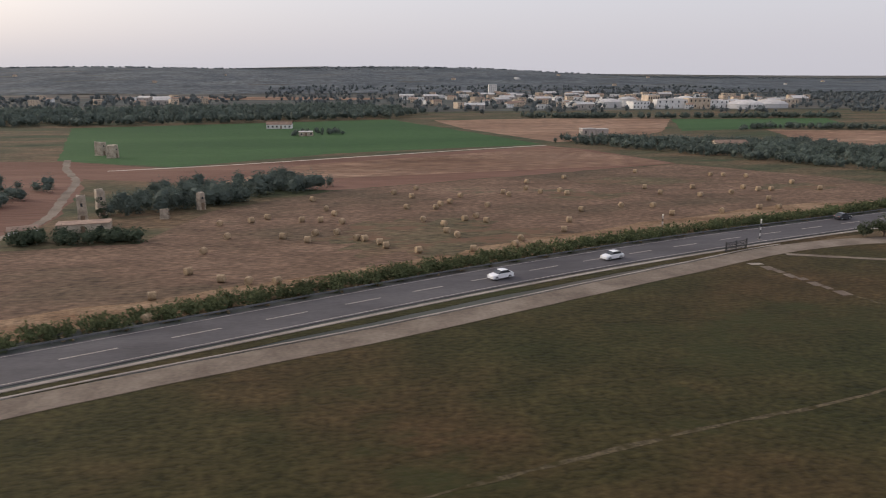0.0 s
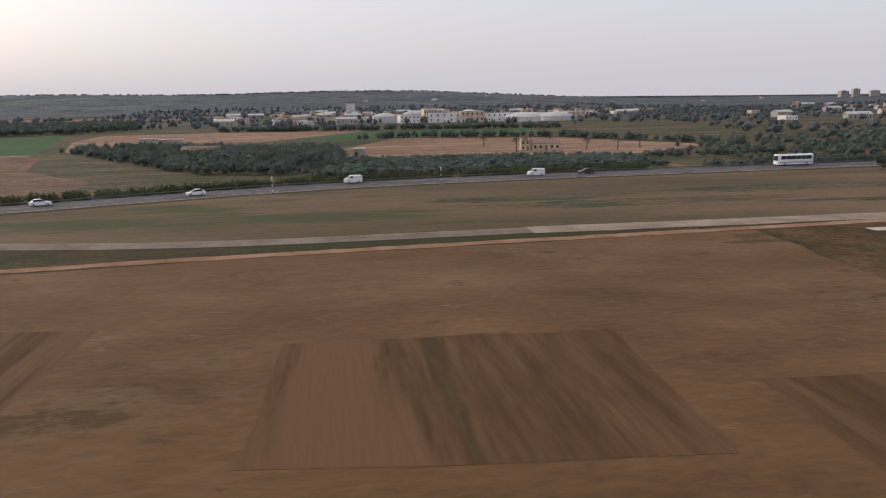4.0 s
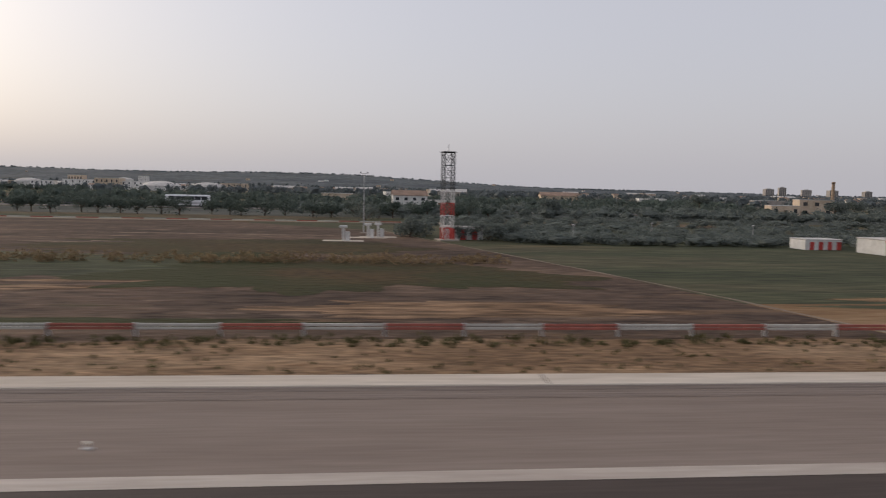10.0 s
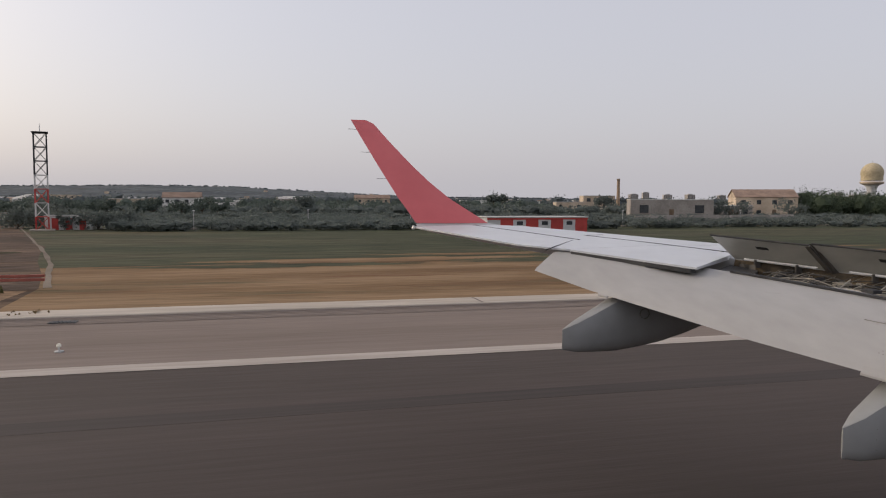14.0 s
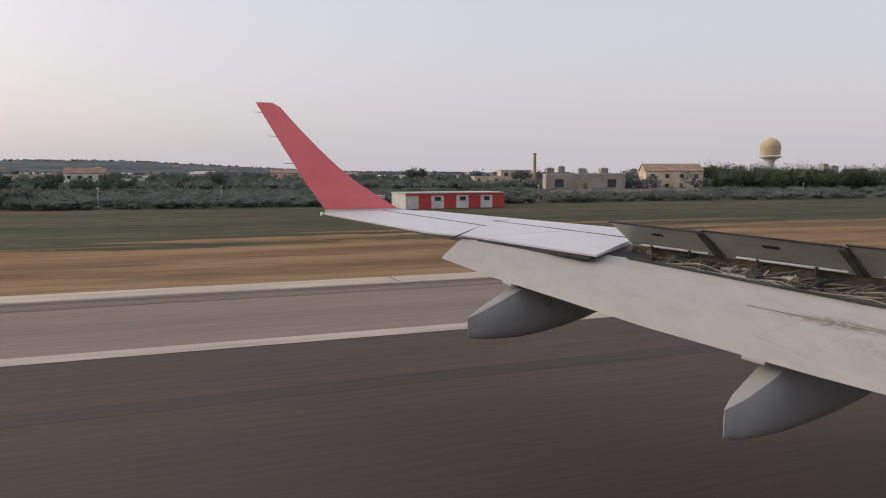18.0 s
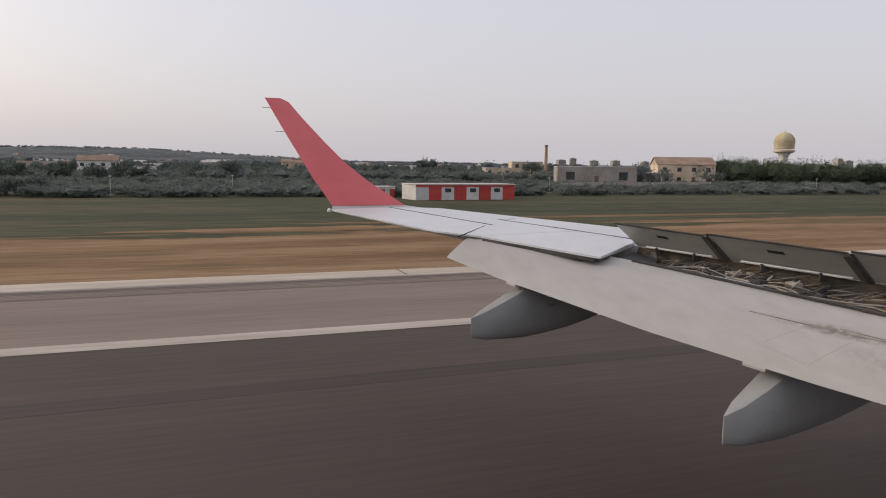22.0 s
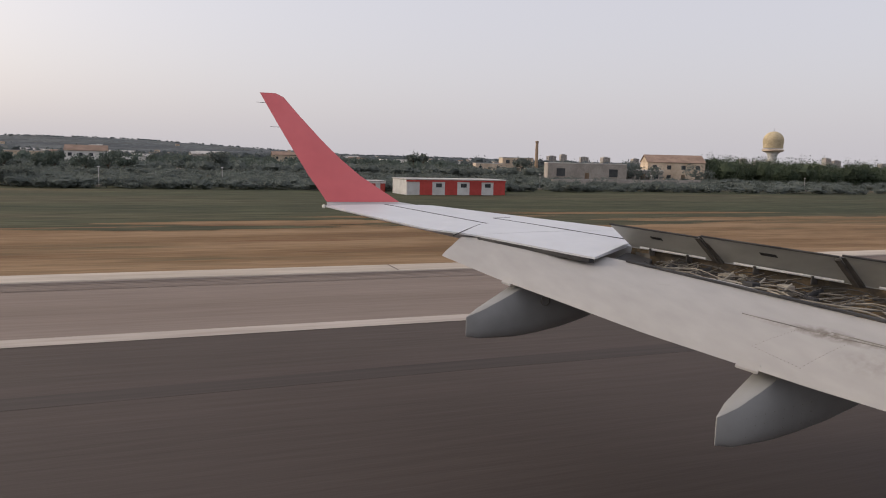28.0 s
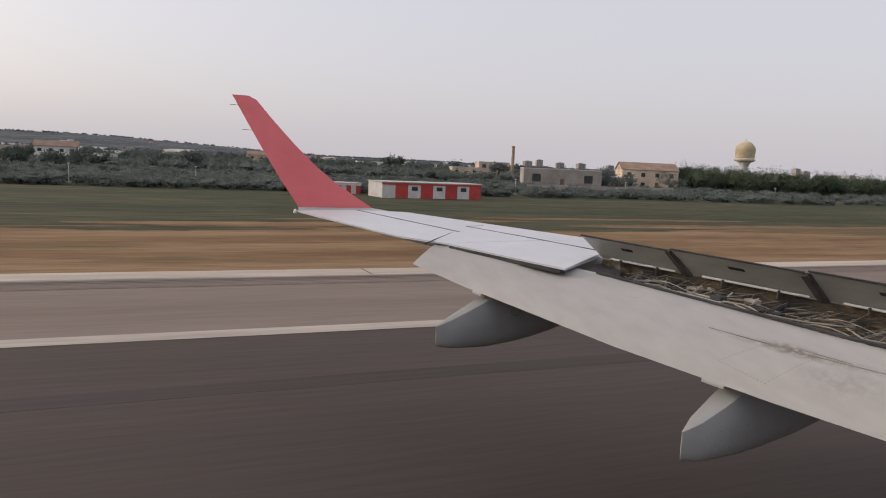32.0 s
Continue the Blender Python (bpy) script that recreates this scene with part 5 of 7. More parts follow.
def stone_tower(at, w, h, seed):
    t = thing("stone_tower", at, 15 * seed, "square ruined stone tower with a broken top", "tower", "old stone towers")
    rng = random.Random(seed)
    rings = []
    for z, s in ((-0.1, 1.06), (h * 0.5, 1.0), (h * 0.92, 0.95), (h, 0.93)):
        rings.append([(sx * w / 2 * s, sy * w / 2 * s, z + (rng.uniform(-0.35, 0.1) if z == h else 0)) for sx, sy in ((-1, -1), (0, -1), (1, -1), (1, 0), (1, 1), (0, 1), (-1, 1), (-1, 0))])
    part("wall", loft(rings), STONE, t)
    part("door", box((-0.3, -w / 2 * 1.08, 0), (0.3, -w / 2 * 0.9, 1.2)), WOOD_DARK, t)
    part("window", box((-0.15, -w / 2 * 1.01, h * 0.6), (0.15, -w / 2 * 0.9, h * 0.72)), GLASS_DARK, t)


for i, (x, y, w, h) in enumerate([(-35.4, 114.5, 1.25, 4.3), (-34.4, 120.5, 1.3, 4.2), (-19.6, 123.0, 1.0, 3.0), (-58.7, 211, 2.2, 3.8), (-53.9, 204, 2.2, 3.4), (-24, 116, 1.2, 1.6)]):
    stone_tower((x, y, 0), w, h, i + 1)


def tank(at, r, h, label):
    t = thing("storage_tank", at, 0, label, "storage tank", "storage tanks")
    part("shell", spun([(r, -0.1), (r, h)], 32), PAINT_WHITE, t, "", True)
    part("roof", spun([(r * 1.02, h), (r * 0.8, h + r * 0.12), (r * 0.4, h + r * 0.22), (0.05, h + r * 0.25)], 32), ROOF_GREY, t)
    part("ladder", box((-0.2, -r - 0.1, 0), (0.2, -r - 0.02, h)), GALVANISED, t)


for x, y, r, h in ((186.4, 452, 7.5, 4.0), (206, 470, 6, 5.0), (268, 430, 11, 2.8), (292, 440, 11, 2.6), (240, 455, 5, 6)):
    tank((x, y, 0), r, h, "white cylindrical storage tank beside the town")
for i, (x, y, w, h) in enumerate([(222, 440, 20, 5.5), (238, 436, 14, 6.5), (252, 440, 16, 5.0), (214, 452, 8, 8.0), (200, 440, 12, 4.5), (306, 446, 16, 5.0)]):
    house((x, y, 0), 4 * i - 8, w, 9, h, 5, 2, PLASTER_CREAM if i % 2 else PLASTER_WHITE, "flat", ROOF_GREY, "pale industrial block beside the storage tanks", "factory blocks", "factory", big=1.5)


def water_tower(at):
    """Round sandstone tower of coursed blocks with a wider head."""
    t = thing("brick_water_tower", at, 0, "old round sandstone water tower with a wider head", "water tower")
    part("shaft", spun([(1.0, -0.1), (0.92, 0.2), (0.86, 2.4), (0.86, 2.55)], 28), BRICK, t)
    part("cornice", spun([(0.86, 2.55), (1.12, 2.68), (1.14, 2.82), (1.0, 2.86)], 28), STONE, t)
    part("head", spun([(0.98, 2.86), (0.98, 3.3), (1.1, 3.36), (1.1, 3.48), (0.95, 3.5), (0.93, 3.3)], 28), BRICK, t)
    for a in (-110, -60):
        p = part("opening", box((0.80, -0.16, 0.15 if a == -110 else 0.9), (0.93, 0.16, 1.15 if a == -110 else 1.5), 0.01), GLASS_DARK, t)
        p.matrix_basis = pose(0, 0, 0, 0, 0, a)
    rng = random.Random(9)
    for i in range(9):
        p = part("stone", box((-0.14, -0.12, 0), (0.14, 0.12, 0.16), 0.03), STONE, t)
        a = rng.uniform(0, 6.28)
        p.matrix_basis = pose(1.35 * math.cos(a), 1.35 * math.sin(a), 0.0, 0, 0, rng.uniform(0, 90))
    block = put(box((-0.11, 0, -0.055), (0.11, 0.03, 0.055), 0.008), BRICK)
    for c in range(18):
        for k in range(20):
            a = 2 * math.pi * (k + 0.5 * (c % 2)) / 20
            if math.sin(a) < 0.35:
                z = 0.30 + c * 0.122
                r = 0.905 - 0.022 * z
                ob = new("brick", block)
                ob.parent = t
                ob.matrix_basis = pose(r * math.cos(a), r * math.sin(a), z, 0, 0, math.degrees(a) - 90)
    return t


water_tower((61.3, 58.3, 0))
woods("tower_weeds", 60, 33, inside([(59.4, 56.6), (63.4, 56.8), (63.6, 59.8), (59.6, 59.8)]), 0.15, 0.5, 26, 0.10, LEAF_OLIVE, "weeds round the foot of the tower", "weeds")

# ---------------------------------------------------------------- road furniture and traffic
gate = thing("metal_gate", (52.0, 82.5, 0), 22, "dark double metal gate between highway and service road", "gate")
for x in (-2.0, 0.0, 2.0):
    part("post", box((x - 0.07, -0.07, -0.05), (x + 0.07, 0.07, 1.35), 0.01), IRON_DARK, gate)
for x in (-1.0, 1.0):
    fr = bmesh.new()
    for z in (0.12, 1.15):
        box((x - 0.92, -0.03, z), (x + 0.92, 0.03, z + 0.07), 0, fr)
    part("gate_frame", fr, IRON_DARK, gate)
    for k in range(14):
        part("bar", tube((x - 0.85 + k * 0.131, 0, 0.15), (x - 0.85 + k * 0.131, 0, 1.18), 0.02, None, 5), IRON_DARK, gate)


def marker_mast(at):
    t = thing("marker_mast", at, 0, "slim mast with black and white bands", "mast", "marker masts")
    part("footing", box((-0.2, -0.2, -0.05), (0.2, 0.2, 0.12), 0.02), CONCRETE, t)
    for k in range(6):
        part("band", tube((0, 0, 0.12 + k * 0.42), (0, 0, 0.12 + (k + 1) * 0.42), 0.06, None, 8), PAINT_WHITE if k % 2 else IRON_DARK, t)
    part("lamp", spun([(0.09, 2.64), (0.11, 2.8), (0.03, 2.88)], 10), LAMP_GLASS, t)


for x, y in ((98.9, 97.5), (58.5, 87.5), (47, 93), (145, 111.5), (172, 119)):
    marker_mast((x, y, 0))


def wheel(parent, x, y, r=0.21):
    w = part("wheel", tube((x, y - 0.07, r), (x, y + 0.07, r), r, None, 16), TYRE, parent)
    part("rim", tube((x, y - 0.078, r), (x, y + 0.078, r), r * 0.6, None, 12), GALVANISED, w)


def car(at, turn, paint, label, van=False):
    """A small car 2.9 long, nose to +x."""
    t = thing("van" if van else "car", at, turn, label, "van" if van else "car", "traffic")
    hw = 0.58
    if van:
        side = [(-1.5, 0.16), (-1.52, 0.9), (-1.42, 1.32), (0.55, 1.34), (1.05, 0.86), (1.48, 0.72), (1.54, 0.3), (1.5, 0.16)]
    else:
        side = [(-1.40, 0.18), (-1.44, 0.52), (-1.36, 0.64), (-0.5, 0.68), (0.45, 0.67), (1.25, 0.56), (1.42, 0.42), (1.42, 0.18)]
    rings = []
    for y, k in ((-hw, 0.93), (-hw + 0.06, 1.0), (hw - 0.06, 1.0), (hw, 0.93)):
        rings.append([(x * k, y, 0.18 + (z - 0.18) * (0.5 + 0.5 * k)) for x, z in side])
    part("body", loft(rings), paint, t)
    if van:
        part("windscreen", loft([[(0.58, y, 1.28), (1.02, y, 0.88), (1.05, y, 0.90), (0.61, y, 1.31)] for y in (-0.5, 0.5)]), GLASS_DARK, t)
        for y in (-1, 1):
            part("side_window", box((0.1, y * (hw + 0.004) - 0.006, 0.88), (0.6, y * (hw + 0.004) + 0.006, 1.2)), GLASS_DARK, t)
    else:
        cabin = [(-1.05, 0.66), (-0.72, 0.96), (0.12, 0.98), (0.68, 0.66)]
        part("glasshouse", loft([[(x * k, y, z) for x, z in cabin] for y, k in ((-0.50, 1.0), (-0.42, 0.96), (0.42, 0.96), (0.50, 1.0))]), GLASS_DARK, t)
        part("roof", loft([[(x, y, z) for x, z in ((-0.74, 0.95), (-0.68, 0.99), (0.10, 1.01), (0.18, 0.955))] for y in (-0.45, 0.45)]), paint, t)
        for y in (-0.46, 0.46):
            part("pillar", tube((-0.30, y, 0.66), (-0.30, y * 0.95, 0.97), 0.03, None, 6), paint, t)
    for x in (-0.88, 0.88):
        for y in (-hw + 0.05, hw - 0.05):
            wheel(t, x, y)
    nose = 1.52 if van else 1.40
    for y in (-0.4, 0.4):
        part("headlight", box((nose - 0.04, y - 0.1, 0.44), (nose + 0.02, y + 0.1, 0.54), 0.01), LAMP_GLASS, t)
        part("tail_light", box((-nose - 0.03, y - 0.08, 0.46), (-nose + 0.03, y + 0.08, 0.58), 0.01), PAINT_RED, t)


def on_highway(x, lane):
    i = min(range(len(HIGHWAY)), key=lambda k: abs(HIGHWAY[k].x - x))
    d = HIGHWAY[i + 1] - HIGHWAY[i]
    s = Vector((-d.y, d.x, 0)).normalized()
    p = HIGHWAY[i] + d * ((x - HIGHWAY[i].x) / d.x) + s * lane
    return (p.x, p.y, 0.06), math.degrees(math.atan2(d.y, d.x))


for x, lane, paint, lab, van, back in ((18.8, -0.8, CAR_WHITE, "white hatchback on the highway", False, 1), (34.3, -0.8, CAR_WHITE, "white saloon on the highway", False, 1), 
                                       (80, 2.3, CAR_DARK, "dark car on the highway", False, 0), (113.5, 0.8, CAR_WHITE, "white car on the highway", False, 0), (133, -0.8, CAR_WHITE, "white saloon on the highway", False, 1),
                                       (158, 2.4, CAR_WHITE, "white delivery van on the highway", True, 1),  (190.8, 0.8, CAR_WHITE, "white van on the highway", True, 1), (200.5, 0.8, CAR_DARK, "grey car on the highway", False, 1)):
    at, turn = on_highway(x, lane)
    car(at, turn + 180 * back, paint, lab, van)


def bus(at, turn):
    t = thing("bus", at, turn, "white touring coach with dark windows on the highway", "bus", "traffic")
    ring = [(-0.8, 0.25), (-0.82, 1.2), (-0.76, 2.05), (-0.62, 2.2), (0.62, 2.2), (0.76, 2.05), (0.82, 1.2), (0.8, 0.25)]
    part("body", loft([[(x, y * k, z) for y, z in ring] for x, k in ((-3.9, 0.94), (-3.8, 1), (3.7, 1), (3.95, 0.9))]), CAR_WHITE, t)
    for s in (-1, 1):
        for k in range(6):
            part("side_window", box((-3.5 + k * 1.15, s * 0.815 - 0.012, 1.25), (-2.42 + k * 1.15, s * 0.815 + 0.012, 1.92)), GLASS_DARK, t)
        part("stripe", box((-3.7, s * 0.822 - 0.006, 0.55), (3.6, s * 0.822 + 0.006, 0.8)), GALVANISED, t)
    part("windscreen", box((3.80, -0.66, 1.0), (3.97, 0.66, 1.95), 0.02), GLASS_DARK, t)
    for x in (-2.4, 2.4):
        for y in (-0.74, 0.74):
            wheel(t, x, y, 0.32)


for x, lane in ((245, 2.2), (353, 2.2)):
    at, turn = on_highway(x, lane)
    bus(at, turn + 180)

# ---------------------------------------------------------------- airfield things


def board_fence(name, line, board, z0, z1, label, twin=True, pale=False):
    """Red and white boards on short posts along a line."""
    t = thing(name, (0, 0, 0), 0, label, "barrier")
    i = 0
    pts = [Vector((*p, 0)) for p in line]
    for a, b in zip(pts, pts[1:]):
        n = max(1, round((b - a).length / board))
        d = (b - a) / n
        ang = math.degrees(math.atan2(d.y, d.x))
        th = 0.012 if pale else 0.03
        red = put(box((0.02, -th, z0), (d.length - 0.02, th, z0 + (z1 - z0) * (0.42 if twin else 1)), 0.008), BOARD_RED)
        white = put(box((0.02, -th, z0), (d.length - 0.02, th, z0 + (z1 - z0) * (0.42 if twin else 1)), 0.008), BOARD_WHITE)
        w = 0.04 if twin else 0.018
        post = put(box((-w, -w, -0.05), (w, w, z1), 0.006), GALVANISED)
        for k in range(n):
            at = a + d * k
            for lift in ((0, (z1 - z0) * 0.55) if twin else (0,)):
                ob = part("board", red if i % 2 == 0 and not pale else white, None, t)
                ob.matrix_basis = pose(at.x, at.y, lift, 0, 0, ang)
            p = part("post", post, None, t)
            p.matrix_basis = pose(at.x, at.y, 0, 0, 0, ang) @ Matrix.Translation((0, 0.07, 0))
            i += 1
    return t


board_fence("striped_barrier", [(229.4, 20.6), (402.7, 20.6)], 2.32, 0.22, 0.40, "low red and white striped board barrier beside the runway")
board_fence("striped_fence", [(229.4, 20.8), (229.3, 68.5)], 1.9, 0.26, 0.30, "low white board fence across the field", False, True)
board_fence("striped_barrier", [(230, 69.5), (250, 72.5), (262, 77), (278, 84.5), (318, 86), (390, 87.5)], 2.5, 0.14, 0.26, "far white and red board barrier at the field's end", False)


def lattice_mast(at, h, w):
    t = thing("lattice_mast", at, 12, "red and white steel lattice mast with a platform", "mast")
    n = 7
    for k in range(n):
        z0, z1 = h * k / n, h * (k + 1) / n
        mat = IRON_DARK if k >= n - 3 else (PAINT_RED if k % 2 == 0 else PAINT_WHITE)
        c = [(-w / 2, -w / 2), (w / 2, -w / 2), (w / 2, w / 2), (-w / 2, w / 2)]
        for (ax, ay), (bx, by) in zip(c, c[1:] + c[:1]):
            part("leg", tube((ax, ay, z0), (ax, ay, z1), 0.045, None, 6), mat, t)
            part("crossbar", tube((ax, ay, z1), (bx, by, z1), 0.03, None, 5), mat, t)
            part("brace", tube((ax, ay, z0), (bx, by, z1), 0.022, None, 5), mat, t)
            part("brace", tube((bx, by, z0), (ax, ay, z1), 0.022, None, 5), mat, t)
    part("platform", box((-w * 0.65, -w * 0.65, h), (w * 0.65, w * 0.65, h + 0.08), 0.02), IRON_DARK, t)
    part("antenna", tube((0, 0, h + 0.05), (0, 0, h + 0.7), 0.03, 0.02, 6), GALVANISED, t)
    part("footing", box((-w, -w, -0.1), (w, w, 0.12), 0.03), CONCRETE, t)


def striped_block(at, turn, w, d, h, stripes, label, windows=0):
    """A flat-roofed building in red and white upright fields."""
    t = thing("striped_building", at, turn, label, "building", "striped airfield buildings")
    for k in range(stripes):
        x0, x1 = -w / 2 + w * k / stripes, -w / 2 + w * (k + 1) / stripes
        p = part("panel", box((x0, -d / 2, -0.05), (x1, d / 2, h)), PAINT_RED if k % 2 else PAINT_WHITE, t)
        if windows and k % 2 == 0 and k:
            part("window", box((x0 + 0.28 * (x1 - x0), -d / 2 - 0.02, h * 0.52), (x0 + 0.75 * (x1 - x0), -d / 2 + 0.02, h * 0.78)), GLASS_DARK, p)
        if windows and k % 2 == 1:
            part("door", box((x0 + 0.4 * (x1 - x0), -d / 2 - 0.02, 0), (x0 + 0.7 * (x1 - x0), -d / 2 + 0.02, h * 0.42)), PAINT_RED, p)
    part("roof", box((-w / 2 - 0.06, -d / 2 - 0.08, h), (w / 2 + 0.06, d / 2 + 0.06, h + 0.09), 0.02), ROOF_GREY, t)
    part("cornice", box((-w / 2 - 0.03, -d / 2 - 0.05, h - 0.13), (w / 2 + 0.03, -d / 2 - 0.005, h - 0.005)), PAINT_RED if windows else PAINT_WHITE, t)


def from_stand(az, y, z=0.0):
    return (SX + y * math.tan(radians(az)), y, z)


lattice_mast(from_stand(-14.5, 60), 7.3, 0.85)
striped_block(from_stand(-12.7, 62), 0, 3.4, 1.6, 1.05, 7, "small red and white striped hut beside the mast")
cab = thing("equipment_cabinet", from_stand(-11.4, 63), 0, "white metal equipment cabinet", "cabinet")
part("body", box((-0.65, -0.4, 0), (0.65, 0.4, 1.0), 0.03), PAINT_WHITE, cab)
part("door", box((-0.5, -0.42, 0.1), (0.1, -0.395, 0.9), 0.005), PAINT_WHITE, cab)
part("plinth", box((-0.75, -0.5, -0.05), (0.75, 0.5, 0.06)), CONCRETE, cab)
# long hut seen from the rollout
striped_block(from_stand(21.5, 52), 3, 8.2, 3.0, 1.12, 8, "long red and white striped airfield building", 1)
striped_block(from_stand(14.6, 56), 3, 3.2, 2.0, 0.8, 8, "small red and white striped outbuilding")


def wind_mast(at, h):
    t = thing("wind_mast", at, 0, "slim grey wind-measuring mast with a crossbar", "mast")
    part("pole", tube((0, 0, -0.1), (0, 0, h), 0.05, 0.03, 8), GALVANISED, t)
    part("crossbar", box((-0.35, -0.02, h - 0.05), (0.35, 0.02, h), 0.005), GALVANISED, t)
    for x in (-0.33, 0.33):
        part("sensor", spun([(0.03, h), (0.06, h + 0.08), (0.02, h + 0.16)], 8), IRON_DARK, t).location.x = x
    part("footing", box((-0.3, -0.3, -0.05), (0.3, 0.3, 0.1), 0.02), CONCRETE, t)


wind_mast(from_stand(-18.3, 68), 5.6)
for i, (az, y) in enumerate(((-19.6, 62), (-18.6, 63), (-22.5, 58))):
    s = thing("sight_unit", from_stand(az, y), 0, "white visibility sensor on a pale slab", "sensor", "airfield sensors")
    part("slab", box((-1.6, -0.7, -0.05), (1.6, 0.7, 0.03), 0.01), VERGE, s)
    part("post", box((-0.09, -0.09, 0.0), (0.09, 0.09, 1.1), 0.02), PAINT_WHITE, s)
    part("head", box((-0.3, -0.12, 1.05), (0.3, 0.12, 1.25), 0.03), PAINT_WHITE, s)
    part("cabinet", box((0.15, -0.2, 0.0), (0.5, 0.2, 0.75), 0.02), PAINT_WHITE, s)


def light_pole(at, h, label="slim pale lamp pole on the airfield"):
    t = thing("lamp_pole", at, 0, label, "lamp pole", "lamp poles")
    part("pole", tube((0, 0, -0.1), (0, 0, h), 0.035, 0.025, 8), GALVANISED, t)
    part("lamp", box((-0.1, -0.08, h - 0.04), (0.1, 0.08, h + 0.04), 0.02), PAINT_WHITE, t)
    part("footing", box((-0.2, -0.2, -0.05), (0.2, 0.2, 0.15), 0.02), CONCRETE, t)


for az, y in ((-4.5, 60), (12.0, 64), (28.6, 62), (37, 66), (47.5, 64), (4, 66)):
    light_pole(from_stand(az, y), 1.5)

# long low wall and ruined hangars
wall_thing = thing("boundary_wall", (0, 0, 0), 0, "long low pale block wall at the airfield's edge", "wall")
a, b = Vector(from_stand(29.5, 70)), Vector(from_stand(40.5, 74))
for k in range(12):
    p = a.lerp(b, k / 12)
    q = a.lerp(b, (k + 1) / 12)
    ob = part("panel", box((0.02, -0.1, -0.05), ((q - p).length - 0.02, 0.1, 0.85 + 0.03 * (k % 3)), 0.01), PLASTER_GREY, wall_thing)
    ob.matrix_basis = pose(p.x, p.y, 0, 0, 0, math.degrees(math.atan2((b - a).y, (b - a).x)))
house(from_stand(31.9, 92), -25, 11, 8, 2.6, 3, 1, PLASTER_GREY, "flat", ROOF_GREY, "ruined grey concrete hangar with a dark doorway", name="hangar", big=2.2)
house(from_stand(35.6, 97), -25, 8, 6, 1.8, 4, 1, PLASTER_GREY, "flat", ROOF_GREY, "low grey ruined building beside the hangar", name="ruin", big=1.2)
house(from_stand(38.4, 98), -25, 9, 6, 3.1, 4, 2, PLASTER_CREAM, "gable", ROOF_TILE, "cream brick building with a tiled roof behind pines", name="barracks", big=1.2)
house(from_stand(26.6, 150), -15, 7, 5, 3.6, 3, 2, PLASTER_CREAM, "flat", ROOF_GREY, "unfinished yellow house with empty window openings", name="ruin", big=1.6)
house(from_stand(24.4, 150), -15, 6, 5, 2.2, 3, 1, PLASTER_CREAM, "flat", ROOF_GREY, "low yellow annex of the unfinished house", name="ruin", big=1.3)
chim = thing("chimney", from_stand(28.2, 156), 0, "tall dark brick chimney behind the ruin", "chimney")
part("shaft", spun([(0.45, -0.1), (0.33, 7.4), (0.42, 7.5), (0.42, 7.8), (0.3, 7.82)], 14), BRICK, chim)
part("base", box((-0.7, -0.7, -0.1), (0.7, 0.7, 1.0), 0.05), BRICK, chim)
for az, y, w, h, mat, lab in ((-5.2, 150, 7, 2.8, PLASTER_WHITE, "white flat-roofed house beyond the scrub"), (-3.0, 156, 9, 1.8, PLASTER_WHITE, "long low white building beyond the scrub"), (-9, 190, 8, 2.6, PLASTER_CREAM, "cream house beyond the scrub"),
                              (9, 210, 10, 3.0, PLASTER_CREAM, "cream country house among trees"), (17, 230, 9, 2.6, PLASTER_WHITE, "white country house among trees"), (26, 240, 12, 2.6, PLASTER_GREY, "grey warehouse among trees"),
                              (48, 210, 9, 3.0, PLASTER_CREAM, "cream house with empty windows among trees"), (53, 230, 12, 3.2, PLASTER_WHITE, "white house among trees")):
    house(from_stand(az, y), -az * 0.4, w, 5, h, 4, 1 if h < 2.7 else 2, mat, "flat" if h < 2.7 else "gable", ROOF_GREY if h < 2.7 else ROOF_TILE, lab, "country houses", big=1.2)


def dome_tower(at):
    t = thing("dome_water_tower", at, 0, "tall water tower with an ochre round head on a pale stem", "water tower")
    part("stem", spun([(1.8, -0.1), (1.15, 1.5), (1.0, 6.6), (1.4, 7.9), (1.9, 8.3)], 28), PLASTER_WHITE, t, "", True)
    part("collar", spun([(1.9, 8.3), (2.65, 8.6), (2.75, 9.0), (2.6, 9.1)], 32), PLASTER_CREAM, t, "", True)
    prof = [(2.62 * math.cos(a) if a > -0.3 else 2.5, 11.2 + 2.6 * math.sin(a)) for a in [-0.8 + i * (1.5708 + 0.8 - 0.02) / 14 for i in range(15)]]
    part("dome", spun(prof, 36), DOME_PAINT, t, "ochre painted round head", True)
    for z in (10.3, 11.7):
        r = 2.64 * math.sqrt(max(0.0, 1 - ((z - 11.2) / 2.6) ** 2))
        part("seam", spun([(r - 0.02, z - 0.04), (r + 0.03, z), (r - 0.02, z + 0.04)], 36), PLASTER_CREAM, t)
    part("finial", tube((0, 0, 13.8), (0, 0, 14.5), 0.08, 0.04, 8), GALVANISED, t)


dome_tower(from_stand(45.2, 150, -1.4))

